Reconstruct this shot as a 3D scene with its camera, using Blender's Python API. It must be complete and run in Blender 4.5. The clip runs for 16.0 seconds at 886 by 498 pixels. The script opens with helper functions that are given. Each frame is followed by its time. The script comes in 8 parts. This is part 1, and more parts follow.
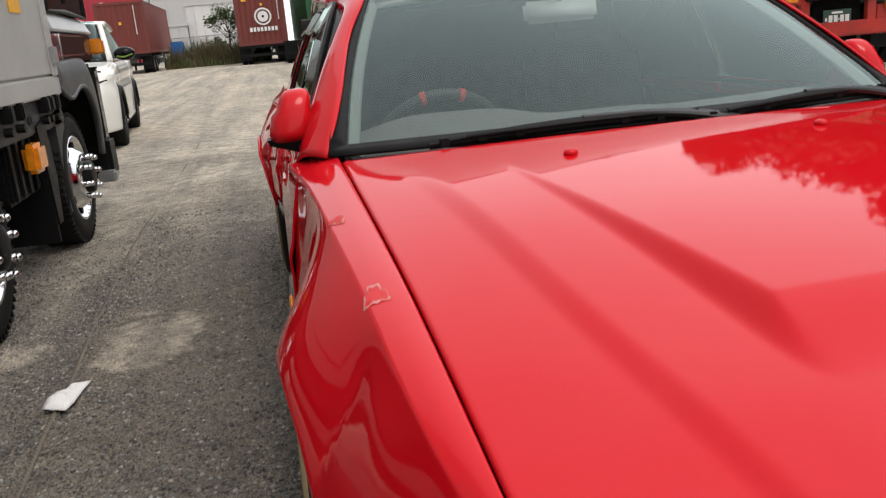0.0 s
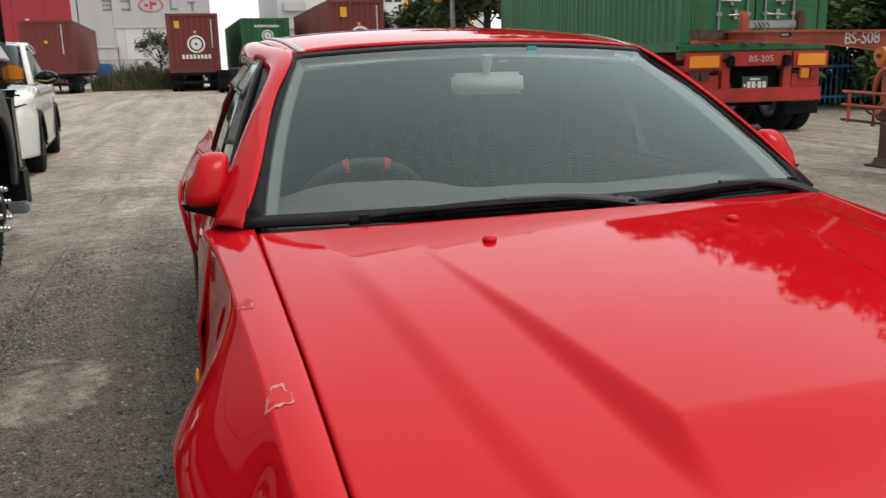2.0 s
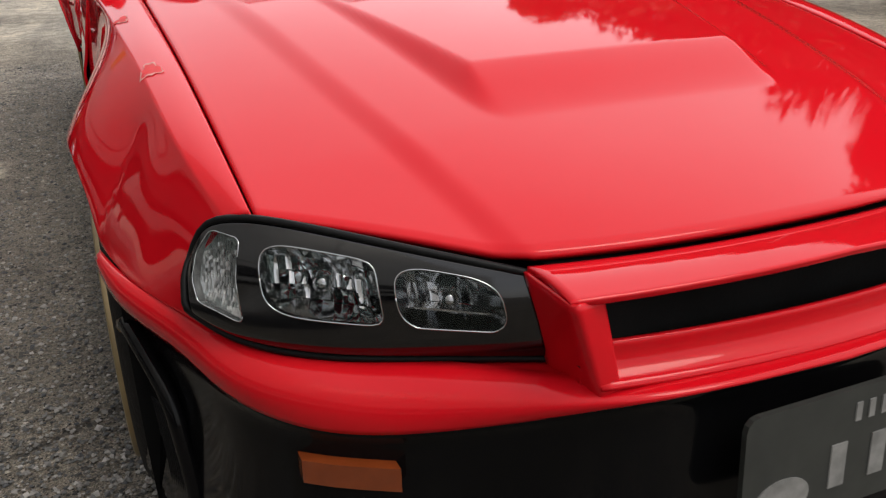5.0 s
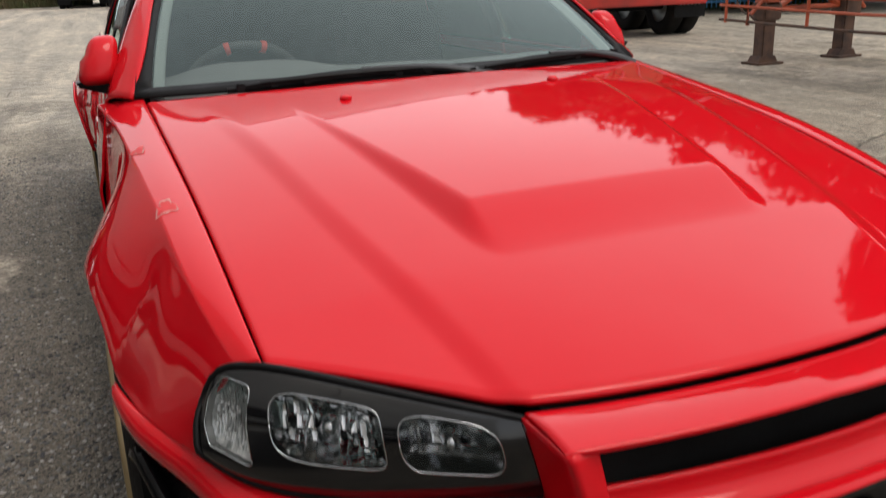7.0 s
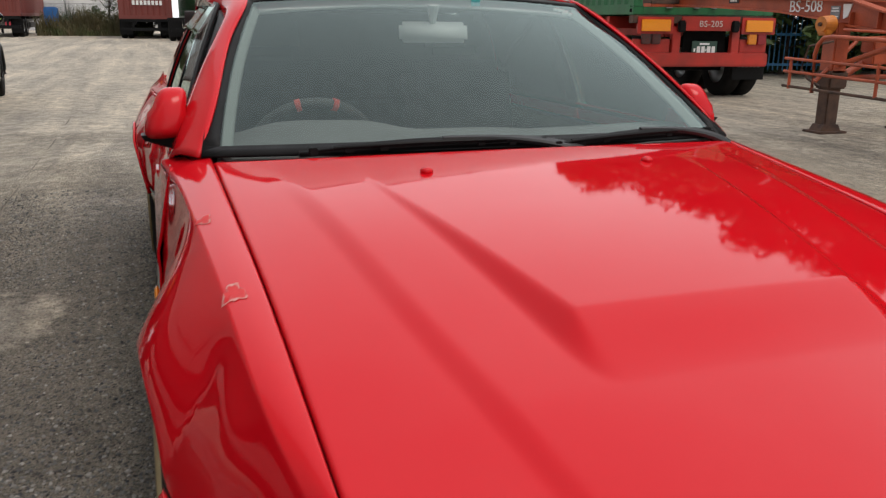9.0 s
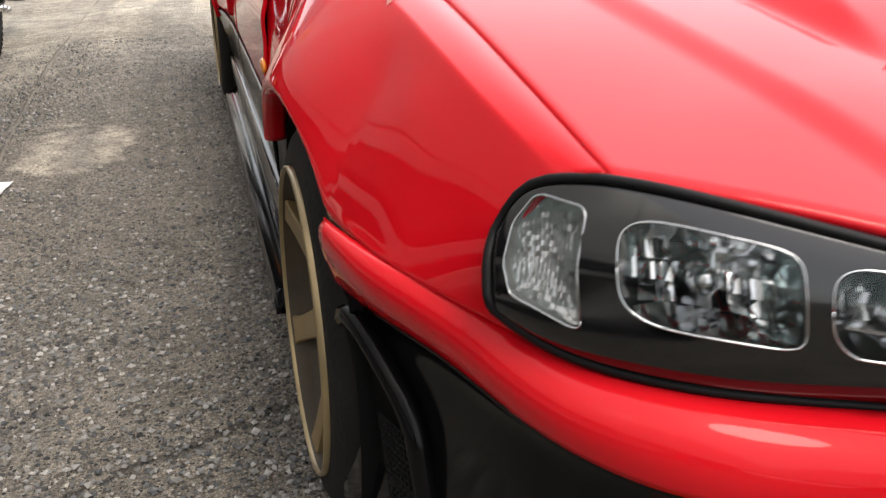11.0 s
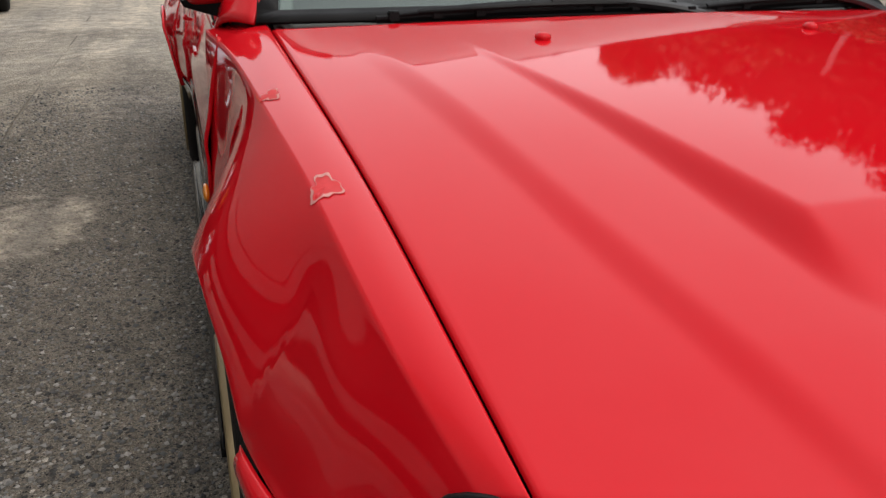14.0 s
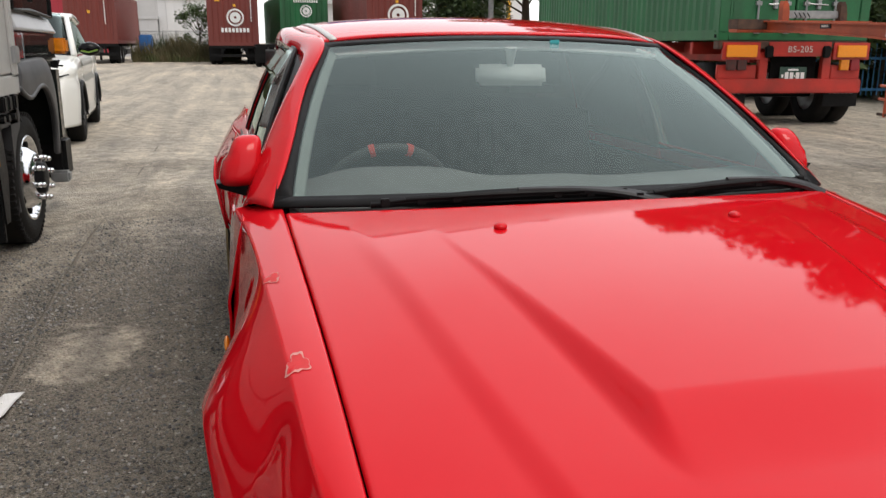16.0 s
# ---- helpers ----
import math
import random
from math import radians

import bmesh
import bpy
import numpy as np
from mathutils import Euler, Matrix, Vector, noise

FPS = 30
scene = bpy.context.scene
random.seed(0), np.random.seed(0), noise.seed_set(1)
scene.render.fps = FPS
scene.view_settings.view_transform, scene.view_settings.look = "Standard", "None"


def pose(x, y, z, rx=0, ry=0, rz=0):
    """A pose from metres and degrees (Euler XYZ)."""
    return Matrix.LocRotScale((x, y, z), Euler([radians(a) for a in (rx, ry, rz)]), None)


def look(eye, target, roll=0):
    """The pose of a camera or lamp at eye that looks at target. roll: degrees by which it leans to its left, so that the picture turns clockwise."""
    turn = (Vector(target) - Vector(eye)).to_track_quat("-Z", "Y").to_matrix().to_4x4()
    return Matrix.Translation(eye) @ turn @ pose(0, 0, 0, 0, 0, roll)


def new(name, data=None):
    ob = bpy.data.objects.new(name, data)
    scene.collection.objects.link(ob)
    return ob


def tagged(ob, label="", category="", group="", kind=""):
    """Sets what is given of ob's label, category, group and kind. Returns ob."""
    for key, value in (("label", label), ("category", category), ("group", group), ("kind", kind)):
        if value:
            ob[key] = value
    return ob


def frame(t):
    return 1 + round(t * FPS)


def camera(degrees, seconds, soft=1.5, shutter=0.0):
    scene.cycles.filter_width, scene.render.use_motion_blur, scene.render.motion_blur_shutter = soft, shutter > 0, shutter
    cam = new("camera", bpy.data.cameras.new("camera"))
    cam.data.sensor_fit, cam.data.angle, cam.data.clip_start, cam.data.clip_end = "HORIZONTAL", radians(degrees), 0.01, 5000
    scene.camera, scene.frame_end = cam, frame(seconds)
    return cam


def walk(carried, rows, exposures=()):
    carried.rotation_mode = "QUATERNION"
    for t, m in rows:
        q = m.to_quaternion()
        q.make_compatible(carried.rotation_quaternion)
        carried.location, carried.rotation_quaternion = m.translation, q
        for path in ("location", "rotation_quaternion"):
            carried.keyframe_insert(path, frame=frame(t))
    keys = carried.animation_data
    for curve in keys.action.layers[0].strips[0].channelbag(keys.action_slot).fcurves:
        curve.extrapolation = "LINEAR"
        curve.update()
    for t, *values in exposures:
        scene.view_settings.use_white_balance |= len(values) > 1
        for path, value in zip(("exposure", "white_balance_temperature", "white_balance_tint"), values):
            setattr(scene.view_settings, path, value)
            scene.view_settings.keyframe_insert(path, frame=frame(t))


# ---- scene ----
cam = camera(56.5, 16.0, 1.2, 0.5)
PATH = [
    (0, (-0.794, -0.26, 1.162), (-0.441, 1.64, 0.646), -5.0),
    (0.5, (-0.781, -0.218, 1.222), (-0.42, 1.69, 0.742), -5.2),
    (1, (-0.779, -0.217, 1.264), (-0.374, 1.7, 0.865), -2.9),
    (1.5, (-0.77, -0.219, 1.246), (-0.307, 1.686, 0.852), -1.6),
    (2, (-0.759, -0.222, 1.239), (-0.226, 1.655, 0.801), -1.4),
    (2.5, (-0.765, -0.271, 1.224), (-0.177, 1.581, 0.751), -1.0),
    (3, (-0.733, -0.319, 1.179), (-0.136, 1.516, 0.654), -0.4),
    (3.5, (-0.75, -0.425, 1.111), (-0.117, 1.354, 0.451), 0.5),
    (4, (-0.766, -0.484, 1.059), (-0.106, 1.231, 0.268), -0.4),
    (6.3, (-0.763, -0.648, 1.102), (-0.062, 1.076, 0.372), -2.0),
    (6.5, (-0.769, -0.646, 1.129), (-0.077, 1.09, 0.416), -2.1),
    (7, (-0.761, -0.596, 1.174), (-0.059, 1.165, 0.539), -2.2),
    (7.5, (-0.773, -0.514, 1.22), (-0.052, 1.271, 0.677), -0.7),
    (8, (-0.773, -0.408, 1.227), (-0.076, 1.393, 0.708), 0.1),
    (8.5, (-0.762, -0.373, 1.228), (-0.108, 1.443, 0.703), -0.1),
    (9, (-0.783, -0.401, 1.218), (-0.151, 1.419, 0.683), 0.6),
    (9.5, (-0.872, -0.436, 1.12), (-0.285, 1.387, 0.542), 0.3),
    (10, (-0.897, -0.4, 1.06), (-0.37, 1.405, 0.378), -0.8),
    (12.3, (-0.997, -0.048, 0.797), (-0.431, 1.699, 0.006), 2.4),
    (12.5, (-0.992, -0.055, 0.81), (-0.416, 1.691, 0.023), 2.4),
    (13, (-0.962, -0.056, 0.915), (-0.373, 1.702, 0.166), 1.7),
    (13.5, (-0.872, -0.041, 1.048), (-0.299, 1.712, 0.274), -1.3),
    (14, (-0.831, -0.062, 1.097), (-0.274, 1.708, 0.351), 0.3),
    (14.5, (-0.837, -0.128, 1.144), (-0.323, 1.674, 0.444), -0.0),
    (15, (-0.831, -0.227, 1.208), (-0.329, 1.601, 0.572), 0.1),
    (15.5, (-0.782, -0.277, 1.26), (-0.287, 1.579, 0.705), 0.3),
    (16, (-0.755, -0.332, 1.272), (-0.296, 1.553, 0.788), 0.2),
]
EXPOSURES = [(0.0, -0.15), (1.0, -0.25), (2.0, -0.33), (3.0, -0.41), (3.5, -0.37), (4.0, -0.2), (6.5, -0.05), (7.0, -0.15), (8.0, -0.27), (9.0, -0.33), (10.0, -0.1), (12.3, 1.42), (12.7, 1.42), (13.5, 0.18), (14.0, -0.22), (15.0, -0.13), (16.0, -0.15)]
walk(cam, [(t, look(eye, target, roll)) for t, eye, target, roll in PATH], EXPOSURES)

# ---- world and light: a bright overcast day ----
world = bpy.data.worlds.new("overcast_sky")
scene.world = world
world.use_nodes = True
wn, wl = world.node_tree.nodes, world.node_tree.links
wn.clear()
sky = wn.new("ShaderNodeTexSky")
sky.sky_type, sky.sun_disc = "NISHITA", False
sky.sun_elevation, sky.sun_rotation = radians(60), radians(145)
sky.air_density, sky.dust_density, sky.ozone_density = 1.0, 6.0, 1.0
sky_bg = wn.new("ShaderNodeBackground")
sky_bg.inputs["Strength"].default_value = 0.06
wl.new(sky.outputs["Color"], sky_bg.inputs["Color"])
# the cloud layer: pale grey, brighter towards the zenith, with soft broad mottling
w_co = wn.new("ShaderNodeTexCoord")
w_sep = wn.new("ShaderNodeSeparateXYZ")
wl.new(w_co.outputs["Generated"], w_sep.inputs["Vector"])
w_ramp = wn.new("ShaderNodeValToRGB")
w_ramp.color_ramp.elements[0].position, w_ramp.color_ramp.elements[0].color = 0.0, (1.25, 1.25, 1.25, 1)
w_ramp.color_ramp.elements[1].position, w_ramp.color_ramp.elements[1].color = 0.9, (1.02, 1.02, 1.03, 1)
wl.new(w_sep.outputs["Z"], w_ramp.inputs["Fac"])
w_noise = wn.new("ShaderNodeTexNoise")
w_noise.inputs["Scale"].default_value, w_noise.inputs["Detail"].default_value = 2.2, 3.0
wl.new(w_co.outputs["Generated"], w_noise.inputs["Vector"])
w_cloud = wn.new("ShaderNodeMapRange")
w_cloud.inputs["To Min"].default_value, w_cloud.inputs["To Max"].default_value = 0.75, 1.2
wl.new(w_noise.outputs["Fac"], w_cloud.inputs["Value"])
w_mul = wn.new("ShaderNodeMix")
w_mul.data_type, w_mul.blend_type = "RGBA", "MULTIPLY"
w_mul.inputs[0].default_value = 1.0
wl.new(w_ramp.outputs["Color"], w_mul.inputs[6])
wl.new(w_cloud.outputs["Result"], w_mul.inputs[7])
# thinner cloud over the far side of the yard
w_dot = wn.new("ShaderNodeVectorMath")
w_dot.operation = "DOT_PRODUCT"
w_dot.inputs[1].default_value = Vector((0.60, 0.62, 0.50)).normalized()
wl.new(w_co.outputs["Generated"], w_dot.inputs[0])
w_glow = wn.new("ShaderNodeMapRange")
w_glow.interpolation_type = "SMOOTHSTEP"
w_glow.inputs["From Min"].default_value, w_glow.inputs["From Max"].default_value = 0.35, 1.0
w_glow.inputs["To Min"].default_value, w_glow.inputs["To Max"].default_value = 1.0, 2.1
wl.new(w_dot.outputs["Value"], w_glow.inputs["Value"])
w_mul2 = wn.new("ShaderNodeMix")
w_mul2.data_type, w_mul2.blend_type = "RGBA", "MULTIPLY"
w_mul2.inputs[0].default_value = 1.0
wl.new(w_mul.outputs[2], w_mul2.inputs[6])
wl.new(w_glow.outputs["Result"], w_mul2.inputs[7])
cloud_bg = wn.new("ShaderNodeBackground")
cloud_bg.inputs["Strength"].default_value = 0.77
wl.new(w_mul2.outputs[2], cloud_bg.inputs["Color"])
w_add = wn.new("ShaderNodeAddShader")
wl.new(sky_bg.outputs[0], w_add.inputs[0])
wl.new(cloud_bg.outputs[0], w_add.inputs[1])
w_out = wn.new("ShaderNodeOutputWorld")
wl.new(w_add.outputs[0], w_out.inputs["Surface"])

sun = new("sun", bpy.data.lights.new("sun", "SUN"))
sun.data.energy, sun.data.angle, sun.data.color = 1.1, radians(28), (1.0, 0.96, 0.9)
sun.matrix_world = look((3.2, -2.6, 10), (0, 2, 0))


# ---- materials ----
def mat(name, base, rough=0.5, metal=0.0, var=0.0, scale=4.0, bump=0.0, bscale=40.0, coat=0.0, spec=0.5, base2=None, streak=False, fine=0.0):
    """A surface with broad and fine colour variation, uneven gloss and fine relief."""
    m = bpy.data.materials.new(name)
    m.use_nodes = True
    n, l = m.node_tree.nodes, m.node_tree.links
    b = n["Principled BSDF"]
    b.inputs["Roughness"].default_value, b.inputs["Metallic"].default_value = rough, metal
    b.inputs["Specular IOR Level"].default_value = spec
    b.inputs["Coat Weight"].default_value, b.inputs["Coat Roughness"].default_value = coat, 0.03
    b.inputs["Base Color"].default_value = (*base, 1)
    if not (var or bump or fine):
        return m
    co = n.new("ShaderNodeTexCoord")
    src = co.outputs["Object"]
    if streak:
        mp = n.new("ShaderNodeMapping")
        mp.inputs["Scale"].default_value = (1, 1, 0.12)
        l.new(src, mp.inputs["Vector"])
        src = mp.outputs["Vector"]
    n1 = n.new("ShaderNodeTexNoise")
    n1.inputs["Scale"].default_value, n1.inputs["Detail"].default_value = scale, 6.0
    l.new(src, n1.inputs["Vector"])
    ramp = n.new("ShaderNodeValToRGB")
    ramp.color_ramp.elements[0].position, ramp.color_ramp.elements[1].position = 0.35, 0.7
    lo = base2 if base2 else tuple(c * (1 - var) for c in base)
    ramp.color_ramp.elements[0].color, ramp.color_ramp.elements[1].color = (*base, 1), (*lo, 1)
    l.new(n1.outputs["Fac"], ramp.inputs["Fac"])
    col = ramp.outputs["Color"]
    n2 = n.new("ShaderNodeTexNoise")
    n2.inputs["Scale"].default_value, n2.inputs["Detail"].default_value = bscale, 4.0
    l.new(co.outputs["Object"], n2.inputs["Vector"])
    if fine:
        mr = n.new("ShaderNodeMapRange")
        mr.inputs["To Min"].default_value, mr.inputs["To Max"].default_value = 1 - fine, 1 + fine
        l.new(n2.outputs["Fac"], mr.inputs["Value"])
        mx = n.new("ShaderNodeMix")
        mx.data_type, mx.blend_type = "RGBA", "MULTIPLY"
        mx.inputs[0].default_value = 1.0
        l.new(col, mx.inputs[6])
        l.new(mr.outputs["Result"], mx.inputs[7])
        col = mx.outputs[2]
    l.new(col, b.inputs["Base Color"])
    rr = n.new("ShaderNodeMapRange")
    rr.inputs["To Min"].default_value, rr.inputs["To Max"].default_value = max(0.0, rough - 0.12), min(1.0, rough + 0.12)
    l.new(n1.outputs["Fac"], rr.inputs["Value"])
    l.new(rr.outputs["Result"], b.inputs["Roughness"])
    if bump:
        bp = n.new("ShaderNodeBump")
        bp.inputs["Strength"].default_value, bp.inputs["Distance"].default_value = bump, 0.01
        l.new(n2.outputs["Fac"], bp.inputs["Height"])
        l.new(bp.outputs["Normal"], b.inputs["Normal"])
    return m


def car_paint(name, base, dust=0.06):
    """Glossy lacquered paint with a faint orange peel and a thin film of dust."""
    m = bpy.data.materials.new(name)
    m.use_nodes = True
    n, l = m.node_tree.nodes, m.node_tree.links
    b = n["Principled BSDF"]
    b.inputs["Roughness"].default_value = 0.5
    b.inputs["Specular IOR Level"].default_value = 0.0
    b.inputs["Coat Weight"].default_value = 1.0
    b.inputs["Coat Roughness"].default_value = 0.02
    b.inputs["Coat IOR"].default_value = 1.345
    co = n.new("ShaderNodeTexCoord")
    n1 = n.new("ShaderNodeTexNoise")
    n1.inputs["Scale"].default_value, n1.inputs["Detail"].default_value = 5.0, 8.0
    l.new(co.outputs["Object"], n1.inputs["Vector"])
    mr = n.new("ShaderNodeMapRange")
    mr.inputs["From Min"].default_value, mr.inputs["From Max"].default_value = 0.4, 0.8
    mr.inputs["To Max"].default_value = dust
    l.new(n1.outputs["Fac"], mr.inputs["Value"])
    mx = n.new("ShaderNodeMix")
    mx.data_type = "RGBA"
    l.new(mr.outputs["Result"], mx.inputs[0])
    mx.inputs[6].default_value, mx.inputs[7].default_value = (*base, 1), (0.5, 0.42, 0.36, 1)
    l.new(mx.outputs[2], b.inputs["Base Color"])
    n2 = n.new("ShaderNodeTexNoise")
    n2.inputs["Scale"].default_value, n2.inputs["Detail"].default_value = 260.0, 1.0
    l.new(co.outputs["Object"], n2.inputs["Vector"])
    bp = n.new("ShaderNodeBump")
    bp.inputs["Strength"].default_value, bp.inputs["Distance"].default_value = 0.02, 0.001
    l.new(n2.outputs["Fac"], bp.inputs["Height"])
    l.new(bp.outputs["Normal"], b.inputs["Coat Normal"])
    return m


def thin_glass(name, tint=(0.9, 0.95, 0.92), dirt=0.03, ior=1.5, film=0.28, film_col=(0.03, 0.03, 0.03), gloss=0.01):
    """A pane: it lets light through straight, mirrors by Fresnel, and carries a thin tinted film with dust."""
    m = bpy.data.materials.new(name)
    m.use_nodes = True
    n, l = m.node_tree.nodes, m.node_tree.links
    n.remove(n["Principled BSDF"])
    tr, gl, df = n.new("ShaderNodeBsdfTransparent"), n.new("ShaderNodeBsdfGlossy"), n.new("ShaderNodeBsdfDiffuse")
    tr.inputs["Color"].default_value = (*tint, 1)
    gl.inputs["Roughness"].default_value = gloss
    gl.inputs["Color"].default_value = (0.78, 0.95, 0.92, 1)
    df.inputs["Color"].default_value = (*film_col, 1)
    fr = n.new("ShaderNodeFresnel")
    fr.inputs["IOR"].default_value = ior
    co, nz, mr = n.new("ShaderNodeTexCoord"), n.new("ShaderNodeTexNoise"), n.new("ShaderNodeMapRange")
    nz.inputs["Scale"].default_value, nz.inputs["Detail"].default_value = 6.0, 6.0
    l.new(co.outputs["Object"], nz.inputs["Vector"])
    mr.inputs["To Min"].default_value, mr.inputs["To Max"].default_value = film, film + dirt * 2
    l.new(nz.outputs["Fac"], mr.inputs["Value"])
    m1, m2 = n.new("ShaderNodeMixShader"), n.new("ShaderNodeMixShader")
    l.new(mr.outputs["Result"], m1.inputs[0])
    l.new(tr.outputs[0], m1.inputs[1])
    l.new(df.outputs[0], m1.inputs[2])
    l.new(fr.outputs[0], m2.inputs[0])
    l.new(m1.outputs[0], m2.inputs[1])
    l.new(gl.outputs[0], m2.inputs[2])
    l.new(m2.outputs[0], n["Material Output"].inputs["Surface"])
    return m


RED = car_paint("red_lacquer", (0.57, 0.005, 0.0115), 0.012)
BLACK_GLOSS = mat("black_gloss_plastic", (0.004, 0.004, 0.0045), 0.10, var=0.3, scale=8, coat=0.0, spec=0.15)
BLACK_TRIM = mat("black_trim", (0.008, 0.008, 0.0085), 0.45, var=0.3, scale=20, bump=0.1, bscale=300, spec=0.14)
WIPER_ARM = mat("satin_black_steel", (0.016, 0.017, 0.018), 0.38, var=0.2, scale=20)
BLACK_MATT = mat("black_matt", (0.006, 0.006, 0.006), 0.85, var=0.3, scale=10, bump=0.1, bscale=200, spec=0.08)
RUBBER = mat("tyre_rubber", (0.0074, 0.0071, 0.0068), 0.75, var=0.3, scale=12, bump=0.25, bscale=120, base2=(0.014, 0.013, 0.012), spec=0.18)
BRONZE = mat("bronze_alloy", (0.26, 0.185, 0.085), 0.40, 0.35, var=0.25, scale=9, bump=0.05, bscale=200, fine=0.12)
BRONZE_LIP = mat("bronze_lip", (0.33, 0.25, 0.13), 0.32, 0.45, var=0.2, scale=20)
CHROME = mat("chrome", (0.75, 0.76, 0.78), 0.08, 1.0, var=0.1, scale=15)
STEEL_DARK = mat("brake_steel", (0.25, 0.24, 0.23), 0.4, 0.9, var=0.4, scale=30)
GLASS = thin_glass("windscreen_glass", (0.82, 0.89, 0.87), 0.01, 1.62, 0.035, (0.30, 0.34, 0.33), 0.03)
GLASS_SIDE = thin_glass("side_glass", (0.96, 0.98, 0.97), 0.01, 1.5, 0.02, (0.20, 0.21, 0.21), 0.03)
GLASS_DARK = thin_glass("privacy_glass", (0.16, 0.17, 0.17), 0.02)
GLASS_CLEAR = thin_glass("lamp_lens", (1.0, 1.0, 1.0), 0.003, 1.40, 0.10, (0.012, 0.012, 0.013), 0.01)
GLASS_CAB = thin_glass("cab_glass", (0.04, 0.04, 0.04), 0.02, 1.35)
SMOKED = thin_glass("smoked_visor", (0.36, 0.33, 0.32), 0.02, 1.5, 0.34, (0.22, 0.17, 0.16), 0.05)
DASH = mat("dashboard_vinyl", (0.20, 0.205, 0.205), 0.75, var=0.2, scale=6, bump=0.2, bscale=220)
SEAT = mat("seat_cloth", (0.085, 0.088, 0.09), 0.9, var=0.3, scale=20, bump=0.3, bscale=300)
STEER = mat("worn_wheel_leather", (0.05, 0.051, 0.052), 0.6, var=0.2, scale=20, bump=0.1, bscale=250)
LINING = mat("grey_lining", (0.78, 0.79, 0.77), 0.85, var=0.1, scale=8, bump=0.1, bscale=250)
PILLAR_LINING = mat("grey_pillar_lining", (0.30, 0.33, 0.315), 0.85, var=0.1, scale=8, bump=0.1, bscale=250)
AMBER = mat("amber_lens", (0.80, 0.26, 0.012), 0.2, var=0.2, scale=30, coat=0.5)
ORANGE_REFL = mat("orange_reflector", (0.95, 0.33, 0.02), 0.3, var=0.15, scale=60)
RED_LENS = mat("red_lens", (0.30, 0.012, 0.02), 0.2, var=0.2, scale=30, coat=0.5)
GREEN_BOX = mat("green_container_paint", (0.014, 0.145, 0.048), 0.45, var=0.35, scale=2.6, bump=0.10, bscale=40, streak=True, base2=(0.018, 0.085, 0.034), fine=0.25)
RED_BOX = mat("oxide_red_container_paint", (0.17, 0.030, 0.022), 0.55, var=0.3, scale=0.9, bump=0.05, bscale=30, streak=True, base2=(0.13, 0.032, 0.026), fine=0.12)
ORANGE = mat("orange_chassis_paint", (0.45, 0.078, 0.024), 0.5, var=0.4, scale=3.0, bump=0.15, bscale=70, base2=(0.24, 0.05, 0.022), fine=0.25)
RED_STEEL = mat("red_chassis_paint", (0.50, 0.028, 0.017), 0.5, var=0.4, scale=2.5, bump=0.15, bscale=60, base2=(0.26, 0.03, 0.02), fine=0.15)
RUST = mat("rusted_steel", (0.10, 0.050, 0.030), 0.8, var=0.5, scale=8, bump=0.4, bscale=90, base2=(0.04, 0.025, 0.02))
GALV = mat("galvanised_steel", (0.36, 0.37, 0.37), 0.45, 0.6, var=0.3, scale=10, bump=0.05, bscale=80)
ALU = mat("silver_truck_panel", (0.52, 0.52, 0.50), 0.42, 0.35, var=0.15, scale=2.0, fine=0.06, bscale=30)
WHITE_PAINT = mat("white_paint", (0.80, 0.80, 0.79), 0.5, var=0.08, scale=3)
PEARL = car_paint("pearl_white", (0.78, 0.78, 0.74), 0.05)
TRUCK_BLACK = car_paint("black_cab_paint", (0.012, 0.014, 0.013), 0.03)
GREY_FENDER = mat("grey_fender_plastic", (0.075, 0.077, 0.08), 0.5, var=0.15, scale=5, bump=0.05, bscale=150)
GREY_PLASTIC = mat("grey_plastic", (0.032, 0.032, 0.033), 0.55, var=0.2, scale=8, bump=0.1, bscale=150)
WALL_WHITE = mat("white_cladding", (0.66, 0.66, 0.66), 0.7, var=0.10, scale=0.25, streak=True, fine=0.05, bscale=3)
WALL_DULL = mat("dull_white_cladding", (0.47, 0.47, 0.475), 0.7, var=0.12, scale=0.25, streak=True, fine=0.06, bscale=3)
WALL_GREY = mat("grey_cladding", (0.50, 0.50, 0.51), 0.7, var=0.12, scale=0.3, streak=True)
WALL_RED = mat("red_cladding", (0.34, 0.022, 0.038), 0.6, var=0.1, scale=0.4)
WALL_BLUE = mat("blue_band", (0.04, 0.10, 0.28), 0.6, var=0.1, scale=0.4)
WALL_TEAL = mat("teal_band", (0.05, 0.36, 0.34), 0.6, var=0.1, scale=0.4)
BLUE_PAINT = mat("blue_fence_paint", (0.09, 0.32, 0.60), 0.5, var=0.25, scale=5, fine=0.1)
BLUE_TARP = mat("blue_tarpaulin", (0.03, 0.16, 0.45), 0.5, var=0.2, scale=5)
PAPER = mat("crumpled_paper", (0.78, 0.78, 0.77), 0.85, var=0.1, scale=20, bump=0.3, bscale=60)
YELLOW = mat("yellow_label", (0.80, 0.42, 0.03), 0.6, var=0.1, scale=20)
INK = mat("dark_ink", (0.03, 0.03, 0.035), 0.6, var=0.2, scale=20)
GREY_INK = mat("grey_ink", (0.20, 0.20, 0.21), 0.6, var=0.2, scale=20)
PLATE_GREEN = mat("plate_green", (0.03, 0.075, 0.055), 0.4, var=0.2, scale=20)
PLATE_WHITE = mat("plate_white", (0.75, 0.76, 0.74), 0.4, var=0.1, scale=20)
TEAL_STICKER = mat("teal_sticker", (0.04, 0.38, 0.42), 0.5, var=0.1, scale=40)
